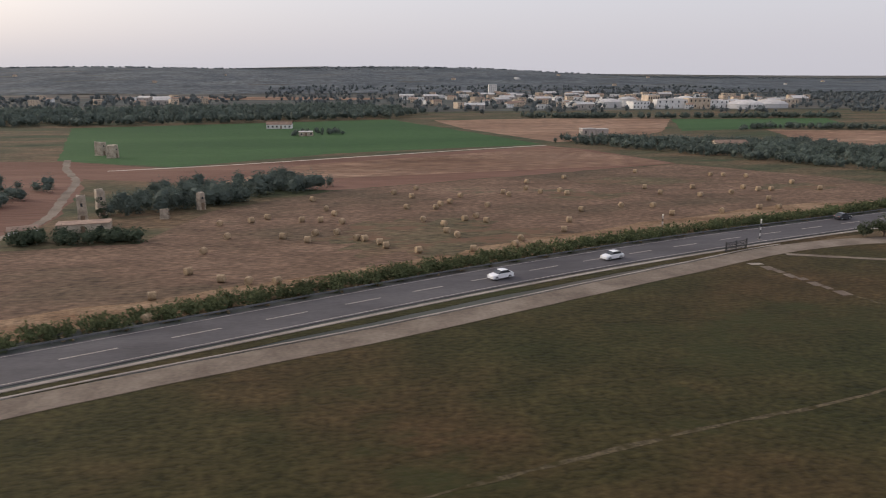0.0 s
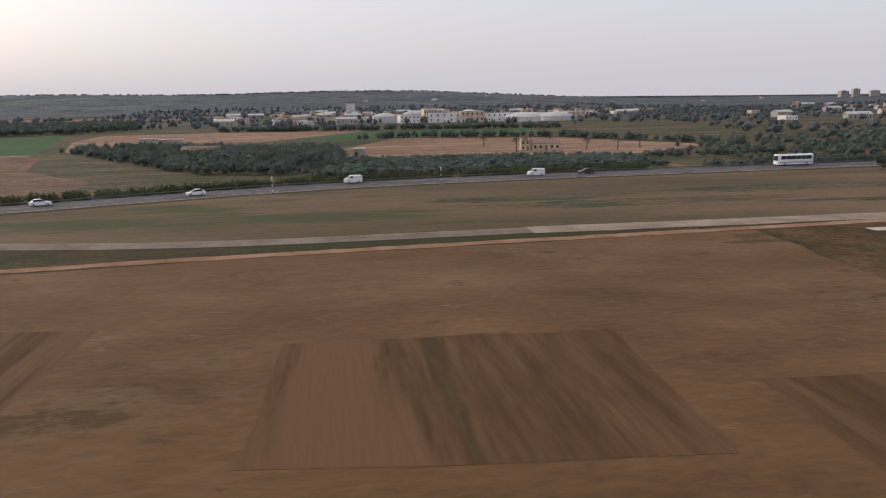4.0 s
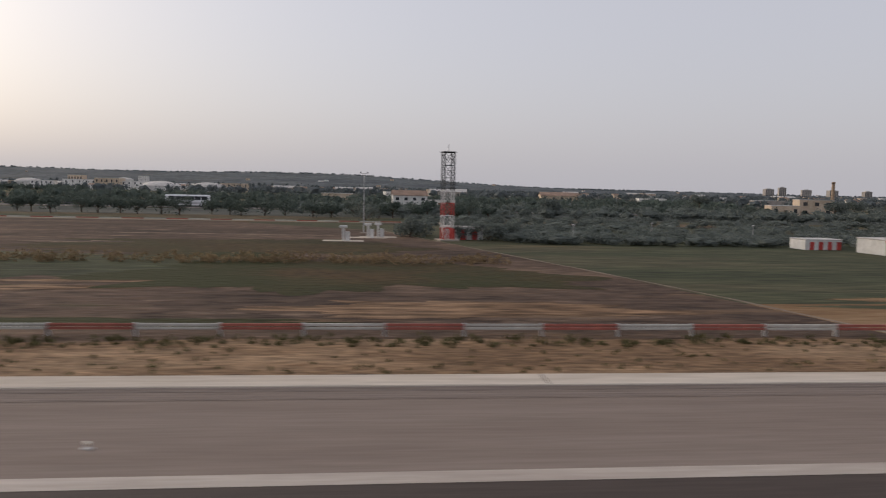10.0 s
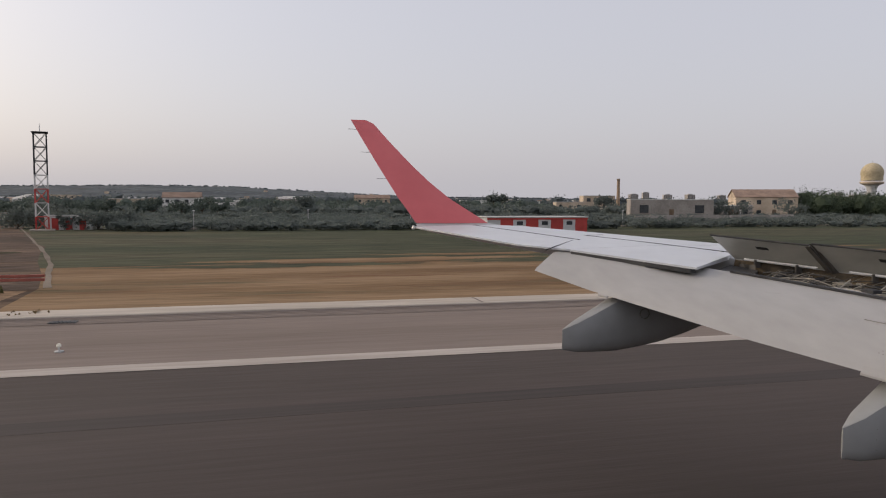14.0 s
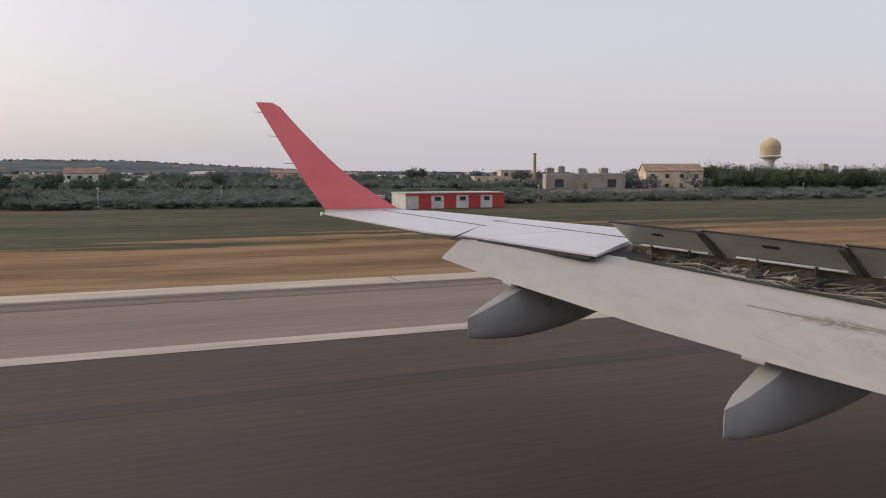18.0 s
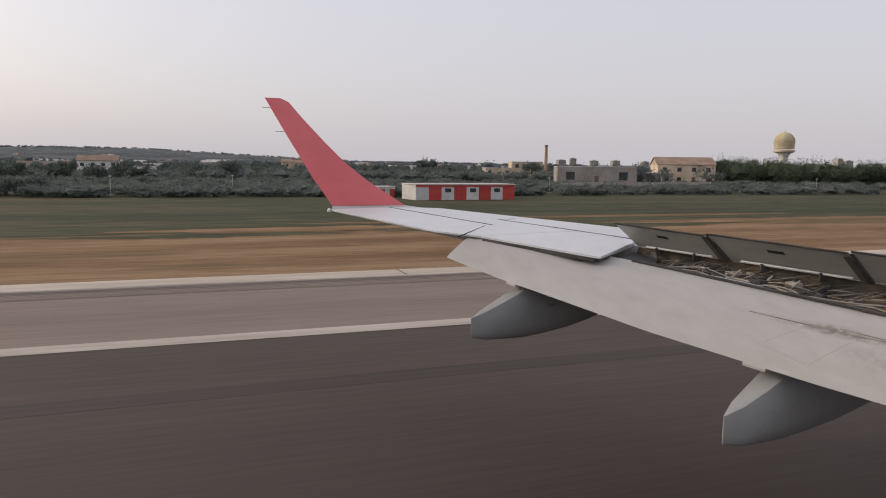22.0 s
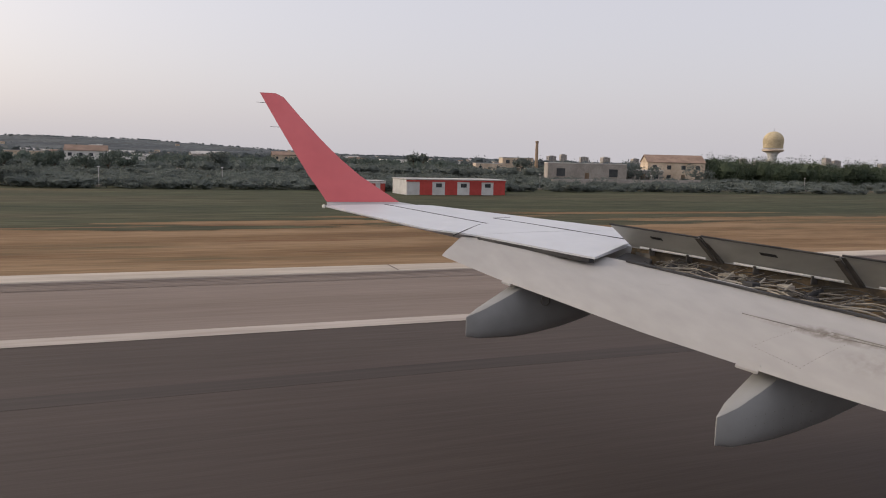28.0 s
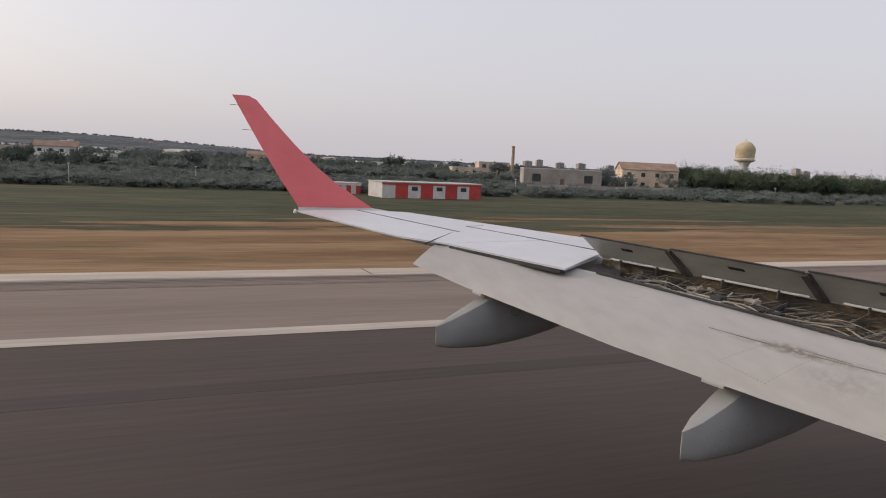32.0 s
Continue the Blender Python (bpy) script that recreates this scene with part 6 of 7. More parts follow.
# far towers of the city
flat_kinds = []
for i, (w, h, cols, rows_) in enumerate([(16, 30, 4, 9), (22, 24, 5, 7), (14, 36, 3, 10)]):
    t = thing("tower_block", (-1200 - 60 * i, 2700, rise(-1200 - 60 * i, 2700)), 0, "pale far apartment tower above the plain", "apartment tower", "city towers")
    part("wall", box((-w / 2, -6, -2), (w / 2, 6, h)), PLASTER_GREY, t)
    part("roof", box((-w / 4, -3, h), (w / 4, 3, h + 2.5)), ROOF_GREY, t)
    pane = put(box((-w / cols * 0.28, -6.15, 0), (w / cols * 0.28, -5.9, h / rows_ * 0.45)), GLASS_DARK)
    for r in range(rows_):
        for c in range(cols):
            part("window", pane, None, t).location = (-w / 2 + (c + 0.5) * w / cols, 0, (r + 0.4) * h / rows_)
    flat_kinds.append(t)
rng = random.Random(77)
for az, dist, k in ((29.3, 1500, 1), (30.2, 1520, 0), (31.8, 1600, 1), (33.4, 1500, 1), (43.2, 1500, 0), (44.2, 1450, 1), (45.1, 1500, 0), (48.6, 1480, 2), (49.2, 1480, 0), (52.0, 1600, 1), (38.5, 1700, 1), (35.6, 1750, 1)):
    x, y = SX + dist * math.sin(radians(az)), dist * math.cos(radians(az))
    copy_thing(flat_kinds[k], pose(x, y, rise(x, y) * 0.5, 0, 0, rng.uniform(-25, 10)) @ Matrix.Diagonal((0.8, 0.8, 0.62, 1)))

# runway lights and drain


def edge_light(at):
    t = thing("runway_light", at, 0, "small white runway edge light on the asphalt", "runway light", "runway lights")
    part("base", spun([(0.07, 0.0), (0.07, 0.015), (0.03, 0.025)], 12), GALVANISED, t)
    part("stem", tube((0, 0, 0.02), (0, 0, 0.08), 0.015, None, 8), PAINT_WHITE, t)
    part("lens", spun([(0.03, 0.075), (0.038, 0.095), (0.025, 0.125), (0.005, 0.13)], 12), LAMP_GLASS, t)


for x in (SX - 75.0, SX - 26.5, SX - 3.0, SX + 43.5):
    edge_light((x, 11.75, 0.031))
for x in (SX - 3.6, SX + 36, SX - 34, SX - 92):
    g = thing("drain_grate", (x, 14.6, 0.039), 0, "dark iron drain grate at the runway's edge", "drain grate", "drain grates")
    part("frame", box((-0.24, -0.13, 0), (0.24, 0.13, 0.012)), IRON_DARK, g)
    for k in range(6):
        part("slat", box((-0.21 + k * 0.072, -0.11, 0.013), (-0.17 + k * 0.072, 0.11, 0.020)), IRON_DARK, g)
pad_light = thing("field_marker", (213.6, 66.4, 0.06), 0, "small white marker box on the concrete pad", "marker")
part("body", box((-0.15, -0.15, 0), (0.15, 0.15, 0.4), 0.02), PAINT_WHITE, pad_light)
part("cap", spun([(0.12, 0.4), (0.1, 0.5), (0.02, 0.52)], 10), LAMP_GLASS, pad_light)

# ---------------------------------------------------------------- the airliner's wing over the runway
wing = thing("airliner_wing", (SX, -0.25, 0), 0, "pale grey airliner wing with red winglet, lowered flap and raised spoilers", "aircraft wing")


def z_top(y):
    return 1.972 + 0.0736 * (y - 5.27)


def x_lead(y):
    return 2.51 - 0.88 * (y - 7.12)


def x_shroud(y):
    """Rear edge of the fixed upper skin."""
    if y > 5.27:
        return 1.49 - 0.42 * (y - 6.86)
    if y > 4.25:
        return 2.31 - 0.535 * (y - 5.3)
    return 3.40 - 0.56 * (y - 4.66)


def skin(y, x):
    """Height of the upper skin over a plan position."""
    c = x_lead(y) - x_shroud(y)
    s = min(max((x - x_shroud(y)) / c, 0), 1)
    return z_top(y) + 0.012 * c * math.sin(math.pi * s) - (0.05 * c * ((s - 0.92) / 0.08) ** 2 if s > 0.92 else 0)


def section(y, s0, s1, slant=0.0, n=9, deep=0.085):
    """A rib between two shares of the chord: upper line from the rear forward, then back below."""
    c = x_lead(y) - x_shroud(y)
    up, low = [], []
    for k in range(n):
        s = s0 + (s1 - s0) * k / (n - 1)
        x = x_shroud(y) + c * s
        yy = y + slant * (x - x_shroud(y))
        up.append((x, yy, z_top(yy) + skin(y, x) - z_top(y)))
        low.append((x, yy, z_top(yy) - 0.014 - deep * c * math.sin(math.pi * min(s * 0.98, 1)) - (0.05 * c * ((s - 0.92) / 0.08) ** 2 if s > 0.92 else 0)))
    return up + low[::-1]


part("outer_panel", loft([section(4.31, 0, 0.30, 0.72, 9, 0.0), section(4.62, 0, 0.52, 0.5, 9, 0.02), section(4.85, 0, 0.80, 0.2), section(5.05, 0, 1), section(5.262, 0, 1)]), WING_WHITE, wing, "white upper skin panel", True)
tip_ys = (5.27, 5.6, 6.0, 6.4, 6.75, 6.95)
part("tip_panel", loft([section(y, 0.398, 1) for y in tip_ys]), WING_WHITE, wing, "white upper skin panel towards the tip", True)
part("aileron", loft([section(y, 0, 0.398, 0, 6) for y in tip_ys]), WING_WHITE, wing, "white aileron", True)


def lead_part(y):
    xr = 3.40 - 0.56 * (y - 4.66)
    xl = x_lead(y)
    return [(xr + (xl - xr) * s, y, z_top(y) + 0.02 * math.sin(math.pi * s) - 0.06 * s ** 6) for s in (0, 0.25, 0.5, 0.75, 0.9, 1)] + [(xr + (xl - xr) * s, y, z_top(y) - 0.02 - 0.28 * math.sin(math.pi * (0.2 + 0.8 * s)) - 0.06 * s ** 6) for s in (0.9, 0.6, 0.3, 0.0)]


part("inner_panel", loft([lead_part(y) for y in (1.3, 2.2, 3.0, 3.8, 4.6, 5.06)]), WING_GREY, wing, "grey upper skin ahead of the spoilers", True)
# dark joints of the skin
for (xa, ya), (xb, yb), w in (((2.05, 6.95), (2.62, 5.70), 0.009), ((2.82, 6.00), (3.50, 4.80), 0.009), ((2.82, 6.00), (3.02, 6.06), 0.006), ((2.13, 5.27), (2.55, 5.68), 0.0022)):
    rings = []
    for k in range(13):
        x, y = xa + (xb - xa) * k / 12, ya + (yb - ya) * k / 12
        z = skin(y, x) + 0.002
        rings.append([(x - w, y, z), (x + w, y, z), (x + w, y, z - 0.01), (x - w, y, z - 0.01)])
    part("skin_joint", loft(rings), SEAL_AND_SHADE, wing)

# winglet: height, span, nose, rear
curve = [(2.075, 7.02, 2.46, 1.50), (2.125, 7.10, 2.25, 1.49), (2.26, 7.20, 2.055, 1.415), (2.38, 7.33, 1.895, 1.35), (2.55, 7.47, 1.715, 1.27), (2.74, 7.63, 1.55, 1.18), (3.0, 7.83, 1.345, 1.06), (3.20, 7.98, 1.20, 0.97), (3.242, 8.015, 1.12, 0.95)]
rings = []
for z, y, xl, xr in curve[1:]:
    c = xl - xr
    rings.append([(xr + c * s, y + 0.035 * c * math.sin(math.pi * s), z) for s in (0, 0.3, 0.6, 0.85, 1)] + [(xr + c * s, y - 0.035 * c * math.sin(math.pi * s), z) for s in (0.85, 0.6, 0.3)])
part("winglet", loft(rings), WINGLET_RED, wing, "red winglet bent upwards", True)
root = []
for z, y, xl, xr in ((2.092, 6.952, 2.655, 1.455), (2.098, 7.03, 2.43, 1.48), (2.122, 7.098, 2.26, 1.488)):
    c = xl - xr
    root.append([(xr + c * s, y + 0.01 * math.sin(math.pi * s), z + 0.012 * math.sin(math.pi * s)) for s in (0, 0.3, 0.6, 0.85, 1)] + [(xr + c * s, y - 0.01 * math.sin(math.pi * s), z - 0.05 * c * math.sin(math.pi * s)) for s in (0.85, 0.6, 0.3)])
part("winglet_root", loft(root), WING_GREY, wing, "bare metal root of the winglet", True)
lamp = part("tip_light", tube((1.45, 7.03, 2.085), (1.60, 7.03, 2.09), 0.012, 0.02, 8), WING_GREY, wing)
part("lens", spun([(0.016, -0.018), (0.018, 0.0), (0.008, 0.02)], 10), LAMP_GLASS, lamp).location = (1.445, 7.03, 2.085)
for z, y, x in ((3.13, 7.94, 1.012), (2.87, 7.74, 1.125), (2.58, 7.50, 1.255), (2.36, 7.31, 1.35), (2.24, 7.18, 1.425)):
    part("static_wick", tube((x, y, z), (x - 0.10, y, z + 0.002), 0.003, 0.002, 5), SEAL_AND_SHADE, wing)

# flap
top_line = [(5.50, 2.50, 1.945), (4.9, 2.80, 1.912), (4.25, 3.13, 1.866), (3.53, 3.40, 1.822), (2.8, 3.575, 1.752), (2.0, 3.84, 1.693), (1.3, 4.07, 1.642)]
rear_line = [(5.25, 2.03, 1.81), (4.72, 2.25, 1.71), (4.20, 2.43, 1.645), (3.50, 2.68, 1.552), (2.62, 3.065, 1.445), (1.84, 3.367, 1.381), (1.144, 3.678, 1.312)]


def flap_ring(a, b, thick):
    a, b = Vector((a[1], a[0], a[2])), Vector((b[1], b[0], b[2]))
    up = []
    tuck = min(max((a.y - 4.5) / 0.3, 0), 1)       # runs in close under the fixed skin
    for s in (0, 0.03, 0.08, 0.2, 0.35, 0.45, 0.55, 0.65, 0.75, 0.85, 0.93, 1):
        p = b.lerp(a, s)
        p.z += 0.05 * math.sin(math.pi * s ** 0.75) + 0.034 * tuck * min(max((s - 0.2) / 0.35, 0), 1)
        if tuck:
            p.z = min(p.z, z_top(p.y) - 0.024)
        up.append(p)
    low = [b.lerp(a, s) + Vector((0, 0, -thick * math.sin(math.pi * min(1, s * 0.95 + 0.02)))) for s in (0.9, 0.6, 0.3, 0.08)]
    return up + low


rings = []
for i in range(len(top_line) - 1):
    for k in range(4):
        f = k / 4
        a = [p + (q - p) * f for p, q in zip(top_line[i], top_line[i + 1])]
        b = [p + (q - p) * f for p, q in zip(rear_line[i], rear_line[i + 1])]
        rings.append(flap_ring(a, b, 0.05 + 0.006 * i))
flap = part("flap", loft(rings), FLAP_GREY, wing, "pale grey lowered flap with soot marks", True)


def on_flap(i, s, up=0.0):
    """A place on the flap's upper face: i along the span, s from the rear edge forward."""
    j = min(int(i), len(top_line) - 2)
    a = [p + (q - p) * (i - j) for p, q in zip(top_line[j], top_line[j + 1])]
    r = [p + (q - p) * (i - j) for p, q in zip(rear_line[j], rear_line[j + 1])]
    return Vector((r[1], r[0], r[2])).lerp(Vector((a[1], a[0], a[2])), s) + Vector((0, 0, 0.05 * math.sin(math.pi * s ** 0.75) + up))



def grime(m, a, b, half, tone, most, size=26.0):
    """A smeared soot mark from a to b in the plan of the part, broken up along its length."""
    nt = m.node_tree
    bs = nt.nodes["Principled BSDF"]
    was = bs.inputs["Base Color"].links[0].from_socket
    co = nt.nodes.new("ShaderNodeTexCoord")
    mp = nt.nodes.new("ShaderNodeMapping")
    mp.vector_type = "TEXTURE"
    mid, d = (a + b) / 2, b - a
    mp.inputs["Location"].default_value = (mid.x, mid.y, 0)
    mp.inputs["Rotation"].default_value = (0, 0, math.atan2(d.y, d.x))
    mp.inputs["Scale"].default_value = (math.hypot(d.x, d.y) / 2, half, 10000)
    nt.links.new(co.outputs["Object"], mp.inputs["Vector"])
    far = nt.nodes.new("ShaderNodeVectorMath")
    far.operation = "LENGTH"
    nt.links.new(mp.outputs["Vector"], far.inputs[0])
    fall = nt.nodes.new("ShaderNodeMapRange")
    fall.inputs["From Min"].default_value, fall.inputs["From Max"].default_value = 1.0, 0.0
    nt.links.new(far.outputs["Value"], fall.inputs["Value"])
    n = nt.nodes.new("ShaderNodeTexNoise")
    n.inputs["Scale"].default_value, n.inputs["Detail"].default_value = size, 5
    nt.links.new(co.outputs["Object"], n.inputs["Vector"])
    crisp = nt.nodes.new("ShaderNodeMapRange")
    crisp.inputs["From Min"].default_value, crisp.inputs["From Max"].default_value = 0.3, 0.65
    crisp.inputs["To Max"].default_value = most
    nt.links.new(n.outputs["Fac"], crisp.inputs["Value"])
    mul = nt.nodes.new("ShaderNodeMath")
    mul.operation = "MULTIPLY"
    nt.links.new(fall.outputs["Result"], mul.inputs[0])
    nt.links.new(crisp.outputs["Result"], mul.inputs[1])
    mix = nt.nodes.new("ShaderNodeMix")
    mix.data_type = "RGBA"
    mix.inputs["B"].default_value = (*tone, 1)
    nt.links.new(mul.outputs["Value"], mix.inputs["Factor"])
    nt.links.new(was, mix.inputs["A"])
    nt.links.new(mix.outputs["Result"], bs.inputs["Base Color"])


for i0, i1, s0, s1, half, most in ((3.30, 4.75, 0.51, 0.63, 0.045, 0.75), (3.70, 4.15, 0.56, 0.60, 0.06, 0.9), (4.0, 4.6, 0.30, 0.42, 0.10, 0.35), (2.55, 2.72, 0.60, 0.68, 0.012, 0.6)):
    grime(FLAP_GREY, on_flap(i0, s0), on_flap(i1, s1), half, (0.115, 0.092, 0.068), most)
for i0, i1, s0, s1, w in ((3.38, 4.7, 0.52, 0.63, 0.0022), (3.95, 4.3, 0.62, 0.62, 0.002)):
    rings = []
    for k in range(12):
        t = k / 11
        g = w * (0.25 + math.sin(math.pi * t)) * 0.8
        p = on_flap(i0 + (i1 - i0) * t, s0 + (s1 - s0) * t, 0.0035)
        d = (on_flap(i0, s0 + 0.1) - on_flap(i0, s0)).normalized() * g
        rings.append([p - d, p + d, p + d + Vector((0, 0, -0.004)), p - d + Vector((0, 0, -0.004))])
    part("soot_streak", loft(rings), SOOT, flap)
for ia, ib, sa, sb in ((3.62, 3.77, 0.18, 0.52), (3.92, 4.08, 0.12, 0.52), (3.62, 3.92, 0.18, 0.12)):
    for k in range(14):
        p = on_flap(ia + (ib - ia) * k / 13, sa + (sb - sa) * k / 13)
        part("rivet", spun([(0.0026, -0.002), (0.002, 0.0016)], 6), SOOT, flap).location = p
# solid dark block between shroud and flap: the gap's shade is painted
gap = []
for k in range(8):
    y = 5.25 - k * 0.102
    gap.append([(x_shroud(y) + 0.03, y, z_top(y) - 0.017), (x_shroud(y) + 0.16, y, z_top(y) - 0.03), (x_shroud(y) + 0.16, y, z_top(y) - 0.12), (x_shroud(y) + 0.07, y, z_top(y) - 0.10)])
part("shroud_gap", loft(gap), SEAL_AND_SHADE, wing, "dark block standing in for the shade in the gap above the flap")

# dark strip added as the shadow line under the skin's rear edge
lip_seal = []
for k in range(10):
    y = 5.24 - k * 0.1
    x = x_shroud(y)
    lip_seal.append([(x - 0.012, y, z_top(y) - 0.014), (x + 0.03, y, z_top(y) - 0.014), (x + 0.03, y, z_top(y) - 0.044), (x - 0.014, y, z_top(y) - 0.042)])
part("lip_seal", loft(lip_seal), SEAL_AND_SHADE, wing, "dark strip painted as shade under the rear edge of the fixed skin")
# thin dark slab: shade of the open skin end put into its colour
cavity = [(3.00, 4.40), (3.12, 4.47), (3.36, 4.66), (3.40, 4.40), (3.24, 4.22), (3.10, 4.26)]
part("end_cavity_shade", loft([[(x, y, z_top(y) - h) for x, y in cavity] for h in (0.046, 0.075)]), IRON_DARK, wing, "dark slab standing in for the shade in the open end of the fixed skin")
part("end_curve", loft([[(3.36 + 0.045 * math.cos(a), 4.42 + 0.16 * math.sin(a) - 0.02, z_top(4.42) - h) for a in (0.2, 0.6, 1.0, 1.4, 1.44, 1.0, 0.6, 0.24)] for h in (0.012, 0.10)]), PIPE_DARK, wing)
# flap track fairings


def fairing(ax, ay, az, k, label):
    rows_ = [(0.0, 0.00, 0.140, 0.003, 0.0), (0.004, -0.002, 0.142, 0.007, 0.001), (0.10, -0.025, 0.185, 0.060, 0.02), (0.25, -0.035, 0.250, 0.090, 0.05), (0.42, -0.045, 0.325, 0.112, 0.09), (0.60, -0.030, 0.36, 0.118, 0.11), (0.80, 0.0, 0.39, 0.112, 0.12), (1.0, 0.05, 0.41, 0.095, 0.12), (1.25, 0.13, 0.42, 0.05, 0.12)]
    rings = []
    for x, low, high, hw, yo in rows_:
        mid = (low + high) / 2
        ring = []
        for cy, cz in ((0.0, 1.0), (-0.62, 0.97), (-0.70, 0.95), (-0.70, 0.95), (-0.96, 0.45), (-1.0, 0.0), (-0.94, -0.45), (-0.72, -0.8), (-0.35, -0.97), (0.0, -1.0), (0.5, -0.92), (0.94, -0.45), (1.0, 0.1), (0.9, 0.6), (0.70, 0.95), (0.70, 0.95), (0.5, 0.98)):
            ring.append((ax + k * x, ay + k * (yo + hw * cy), az + k * (mid + (high - mid) * cz)))
        rings.append(ring)
    return part("flap_fairing", loft(rings), FAIRING, wing, label, True)


fa = fairing(1.945, 4.52, 1.335, 1.0, "grey canoe-shaped flap track fairing")
fb = fairing(2.665, 2.82, 1.105, 1.10, "grey canoe-shaped flap track fairing with rivets")
rings = []
for k in range(25):
    a = 2 * math.pi * k / 24
    rings.append([(2.556 + r * math.cos(a), 4.492 + q, 1.566 + r * math.sin(a)) for r, q in ((0.036, 0.004), (0.036, -0.008), (0.034, -0.008), (0.034, 0.004))])
part("access_ring", loft(rings, True, False), SOOT, fa, "dark ring of a round access cover")
for j in range(3):
    for k in range(8):
        part("rivet", spun([(0.0025, 0), (0.002, 0.002)], 6), SOOT, fb).matrix_basis = pose(2.80 + 0.05 * k, 2.75 - 0.012 * k, 1.16 + 0.05 * j + 0.012 * k, 90, 0, 0)

for i0, i1 in ((1.14, 1.30), (3.60, 3.73)):
    rings = []
    for k in range(5):
        i = i0 + (i1 - i0) * k / 4
        p = on_flap(i, 0.035, 0.004)
        q = on_flap(i, 0.0, -0.004) + (on_flap(i, 0.0) - on_flap(i, 0.2)).normalized() * 0.006
        rings.append([p, q, q + Vector((0, 0, -0.012)), p + Vector((0, 0, -0.012))])
    part("end_plate", loft(rings), FLAP_GREY, flap, "small plate on the flap's rear edge over its track")
# spoilers and the open bay under them


def hinge(y):
    return Vector((3.40 - 0.56 * (y - 4.66), y, z_top(y) + 0.0))


def lip(y):
    return Vector((3.10 - 0.33 * (y - 4.24), y, z_top(y) - 0.012))


for n, (ya, yb) in enumerate(((4.66, 4.055), (4.04, 3.265), (3.25, 2.46), (2.445, 1.6))):
    rings = []
    for y in (ya, yb):
        h = hinge(y)
        t = h + Vector((-0.215, 0.0, 0.178 + 0.012 * n))
        nrm = Vector((0.05, 0, 0.055)).normalized() * 0.016
        rings.append([h, t, t + nrm * 0.5, h + nrm])
    sp = part("spoiler", loft(rings), SPOILER_UNDER, wing, "raised dark grey spoiler panel")
    e0, e1 = hinge(ya) + Vector((-0.217, 0, 0.180 + 0.012 * n)), hinge(yb) + Vector((-0.217, 0, 0.180 + 0.012 * n))
    part("edge_seal", tube(e0, e1, 0.007, None, 6), SEAL_AND_SHADE, sp)
    m0, m1 = hinge(ya - 0.10), hinge(yb + 0.06)
    part("hinge_tube", tube(m0 + Vector((-0.05, 0, 0.012)), m1 + Vector((-0.05, 0, 0.012)), 0.009, None, 8), HINGE, sp, "pale metal hinge tube")
    for f in (0.3, 0.72):
        c = hinge(ya + (yb - ya) * f)
        part("bracket", box((c.x - 0.075, c.y - 0.006, c.z - 0.04), (c.x - 0.02, c.y + 0.006, c.z + 0.02), 0.003), PIPE_DARK, sp)
    rings = []
    for y in (ya + (yb - ya) * 0.40, ya + (yb - ya) * 0.52):
        h = hinge(y)
        rings.append([h + Vector((-0.215, 0, 0.178 + 0.012 * n)) * s + Vector((-0.64, 0, -0.77)) * o for s, o in ((0.60, 0.0), (0.60, 0.003), (0.70, 0.003), (0.70, 0.0))])
    part("placard", loft(rings), SEAL_AND_SHADE, sp)
    if n < 3:
        # added dark plate behind each slit, standing in for its shade
        part("slit_shade", loft([[hinge(y) + Vector((0.004 + q, 0, w)) + Vector((-0.215, 0, 0.185)) * s for s, q, w in ((0, 0.0, -0.03), (1, 0.006, 0.004), (1, 0.02, 0.004), (0, 0.03, -0.03))] for y in (yb + 0.012, yb - 0.022)]), PIPE_DARK, sp)
    fold = hinge(yb) + Vector((0, 0, 0.0))
    part("rib", loft([[fold + Vector((-0.02, 0, -0.015)), fold + Vector((-0.21, 0, 0.165)), fold + Vector((-0.20, 0, 0.175)), fold + Vector((0.0, 0, 0.0))], [p + Vector((-0.01, 0.03, 0)) for p in (fold + Vector((-0.02, 0, -0.015)), fold + Vector((-0.21, 0, 0.165)), fold + Vector((-0.20, 0, 0.175)), fold + Vector((0.0, 0, 0.0)))]]), PIPE_DARK, sp)
floor_r = []
for k in range(8):
    y = 4.55 - k * 0.42
    h, l = hinge(y + 0.10), lip(y - 0.30)
    floor_r.append([h + Vector((-0.010, 0, -0.004)), h + Vector((-0.03, 0, -0.10)), l + Vector((0.03, 0, -0.12)), l + Vector((0.03, 0, -0.16)), h + Vector((0.06, 0, -0.16))])
bay = part("spoiler_bay", loft(floor_r), BAY_PRIMER, wing, "open bay with yellow primer and pipework")
part("bay_lip", loft([[lip(y) + Vector((-0.006, 0, -0.008)), lip(y) + Vector((0.008, 0, -0.004)), lip(y) + Vector((0.008, 0, -0.022)), lip(y) + Vector((-0.004, 0, -0.022))] for y in (4.28, 3.9, 3.3, 2.7, 2.1, 1.5)]), IRON_DARK, bay)
rng = random.Random(3)
for n in range(9):
    f, sag = 0.10 + 0.095 * n, rng.uniform(0, 6)
    rings = []
    for k in range(40):
        y = 4.30 - k * 0.066
        p = lip(y).lerp(hinge(y), f + 0.07 * math.sin(k * 0.55 + sag) * math.sin(k * 0.23 + n)) + Vector((0, 0, -0.045 + 0.022 * math.sin(k * 0.8 + sag)))
        r = 0.005 if n % 2 else 0.0035
        rings.append([p + Vector((r * math.cos(a * 1.047), 0, r * math.sin(a * 1.047))) for a in range(6)])
    part("pipe", loft(rings), PIPE if n in (1, 4) else (PIPE_DARK if n % 2 else SEAL_AND_SHADE), bay)
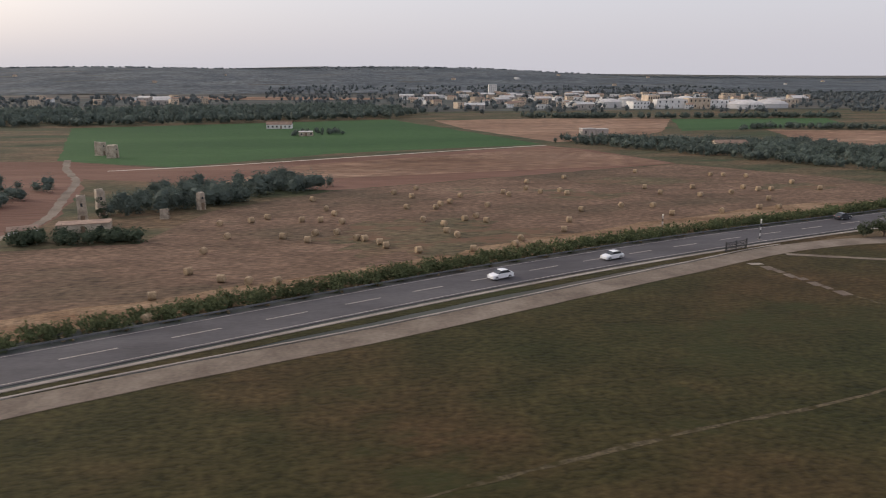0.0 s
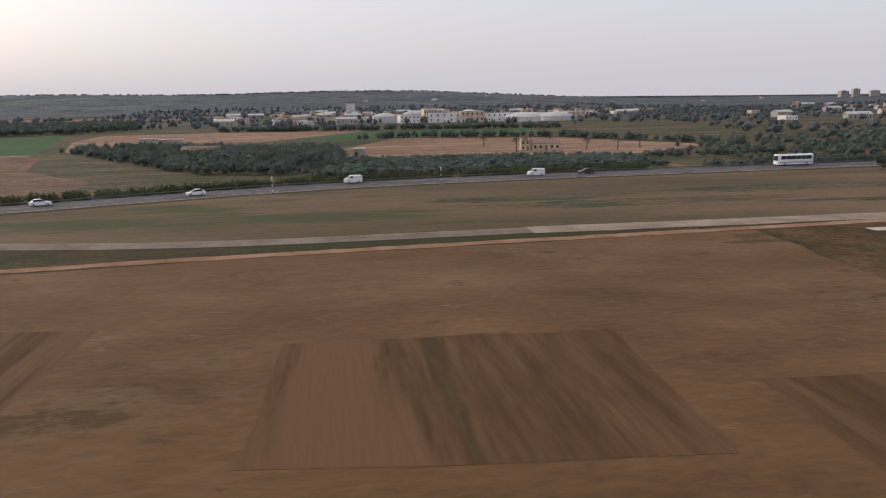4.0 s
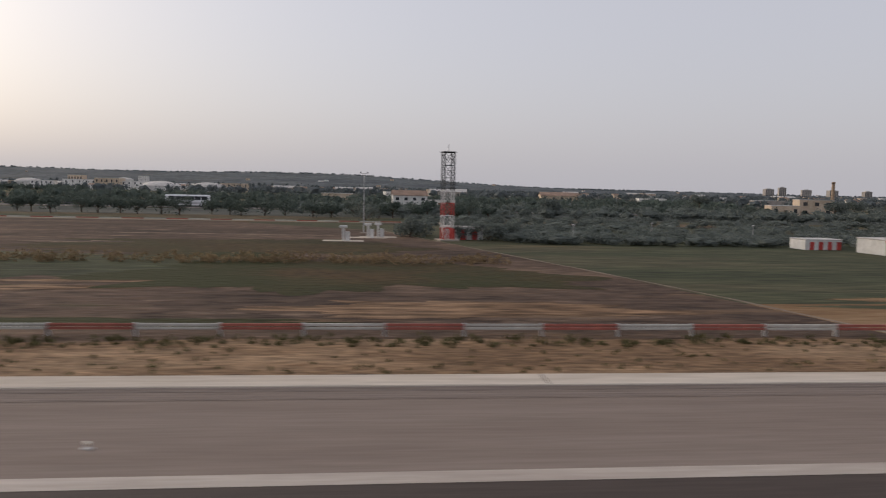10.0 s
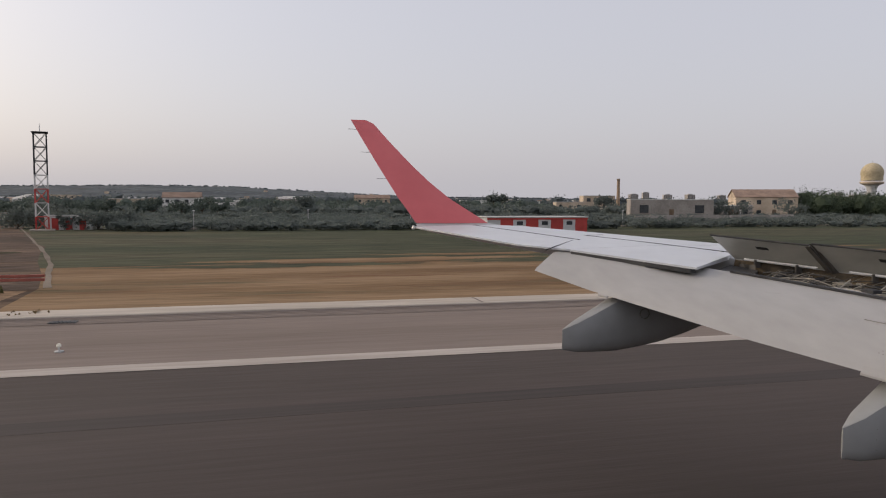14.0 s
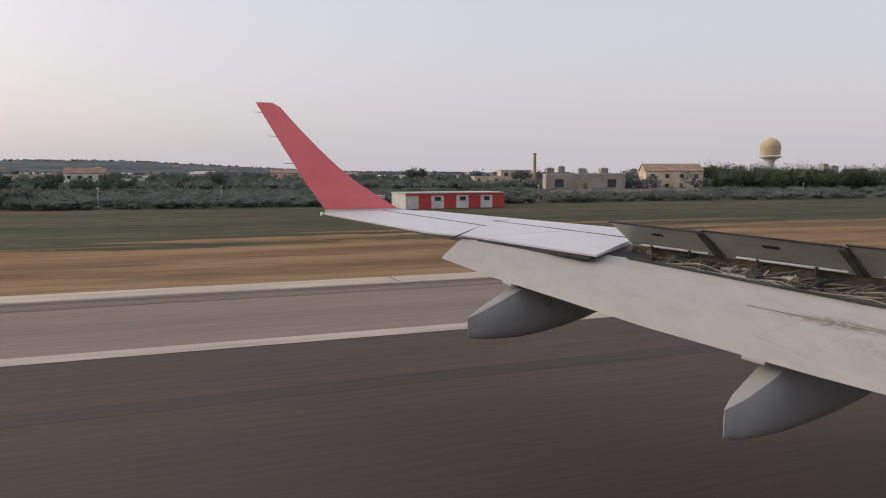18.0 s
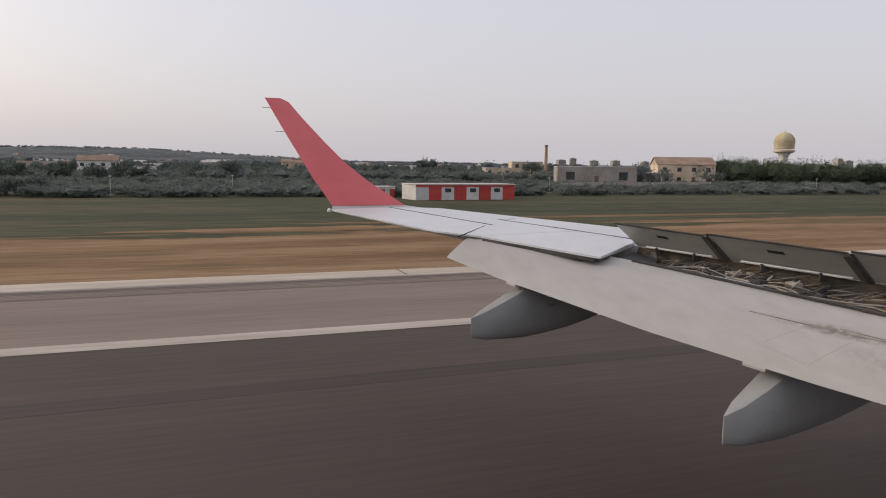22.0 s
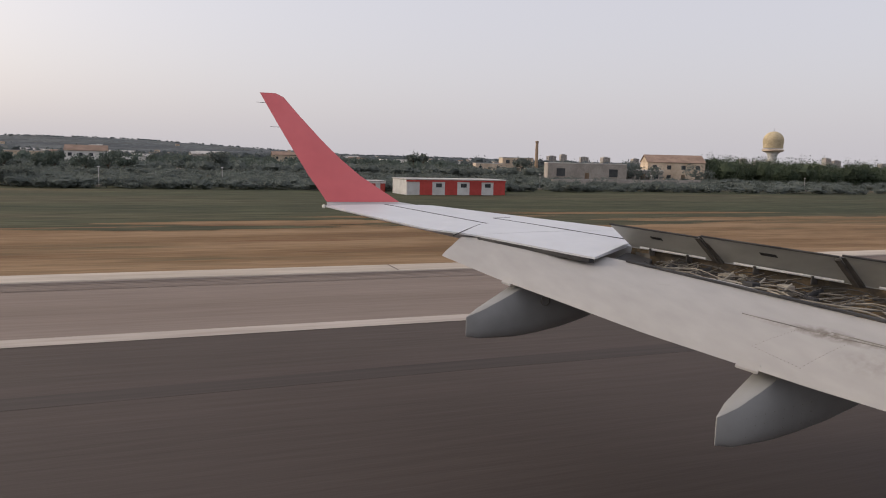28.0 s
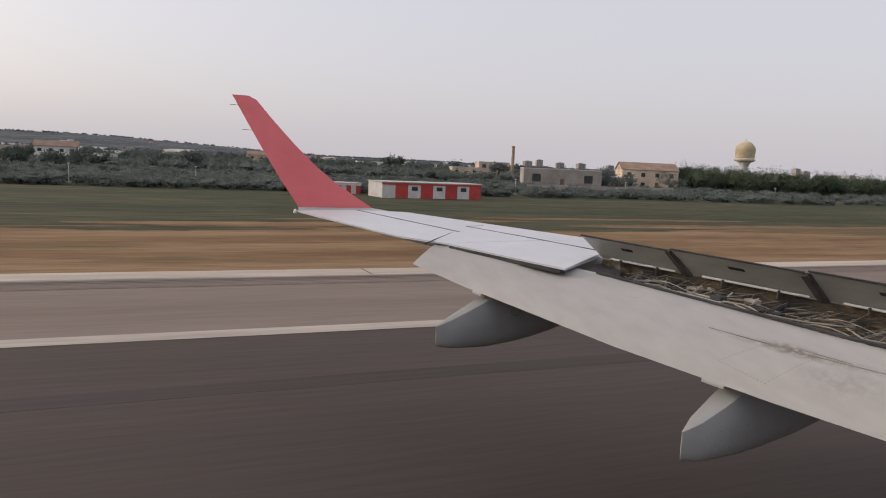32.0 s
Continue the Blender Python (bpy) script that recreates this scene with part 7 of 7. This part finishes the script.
for k in range(110):
    y = 4.28 - rng.random() * 2.3
    p, q = lip(y).lerp(hinge(y), rng.uniform(0.1, 0.5)), lip(y - rng.uniform(-0.1, 0.1)).lerp(hinge(y), rng.uniform(0.5, 0.95))
    part("link_rod", tube(p + Vector((0, 0, -0.06)), q + Vector((0, rng.uniform(-0.12, 0.12), rng.uniform(-0.05, 0.0))), rng.uniform(0.0016, 0.0036), None, 6), rng.choice((PIPE, PIPE, SEAL_AND_SHADE, PIPE_DARK)), bay)
for k in range(12):
    y = 4.26 - rng.random() * 2.2
    p = lip(y).lerp(hinge(y), rng.uniform(0.15, 0.85)) + Vector((0, 0, -0.085))
    s = rng.uniform(0.012, 0.035)
    part("fitting", box((p.x - s, p.y - s * 1.4, p.z), (p.x + s, p.y + s * 1.4, p.z + rng.uniform(0.03, 0.07)), 0.004), rng.choice((SEAL_AND_SHADE, SEAL_AND_SHADE, IRON_DARK, PIPE)), bay)
# pale conduit in straight runs
run = [lip(y).lerp(hinge(y), g) + Vector((0, 0, -0.03 - drop)) for y, g, drop in ((4.27, 0.75, 0.0), (4.16, 0.35, 0.02), (4.05, 0.62, 0.01), (3.86, 0.22, 0.02), (3.70, 0.34, 0.01), (3.45, 0.30, 0.01), (3.30, 0.22, 0.02), (3.02, 0.26, 0.01), (2.88, 0.40, 0.01), (2.70, 0.22, 0.02), (2.40, 0.30, 0.01), (2.20, 0.24, 0.02), (1.95, 0.30, 0.02))]
for p, q in zip(run, run[1:]):
    part("conduit", tube(p, q, 0.0065, None, 8), PIPE, bay, "pale metal conduit")
for y in (3.72, 3.52, 3.36, 2.62, 2.52, 2.28):
    p = lip(y).lerp(hinge(y), 0.3) + Vector((0, 0, -0.04))
    part("strut", tube(p, p + Vector((0.10, 0.02, 0.05)), 0.006, None, 6), PIPE, bay)
for y in (3.98, 3.3, 2.6):
    p = lip(y).lerp(hinge(y), 0.55) + Vector((0, 0, -0.07))
    part("actuator", tube(p + Vector((-0.10, 0.0, 0.0)), p + Vector((0.10, 0.04, 0.03)), 0.024, 0.02, 10), IRON_DARK, bay)
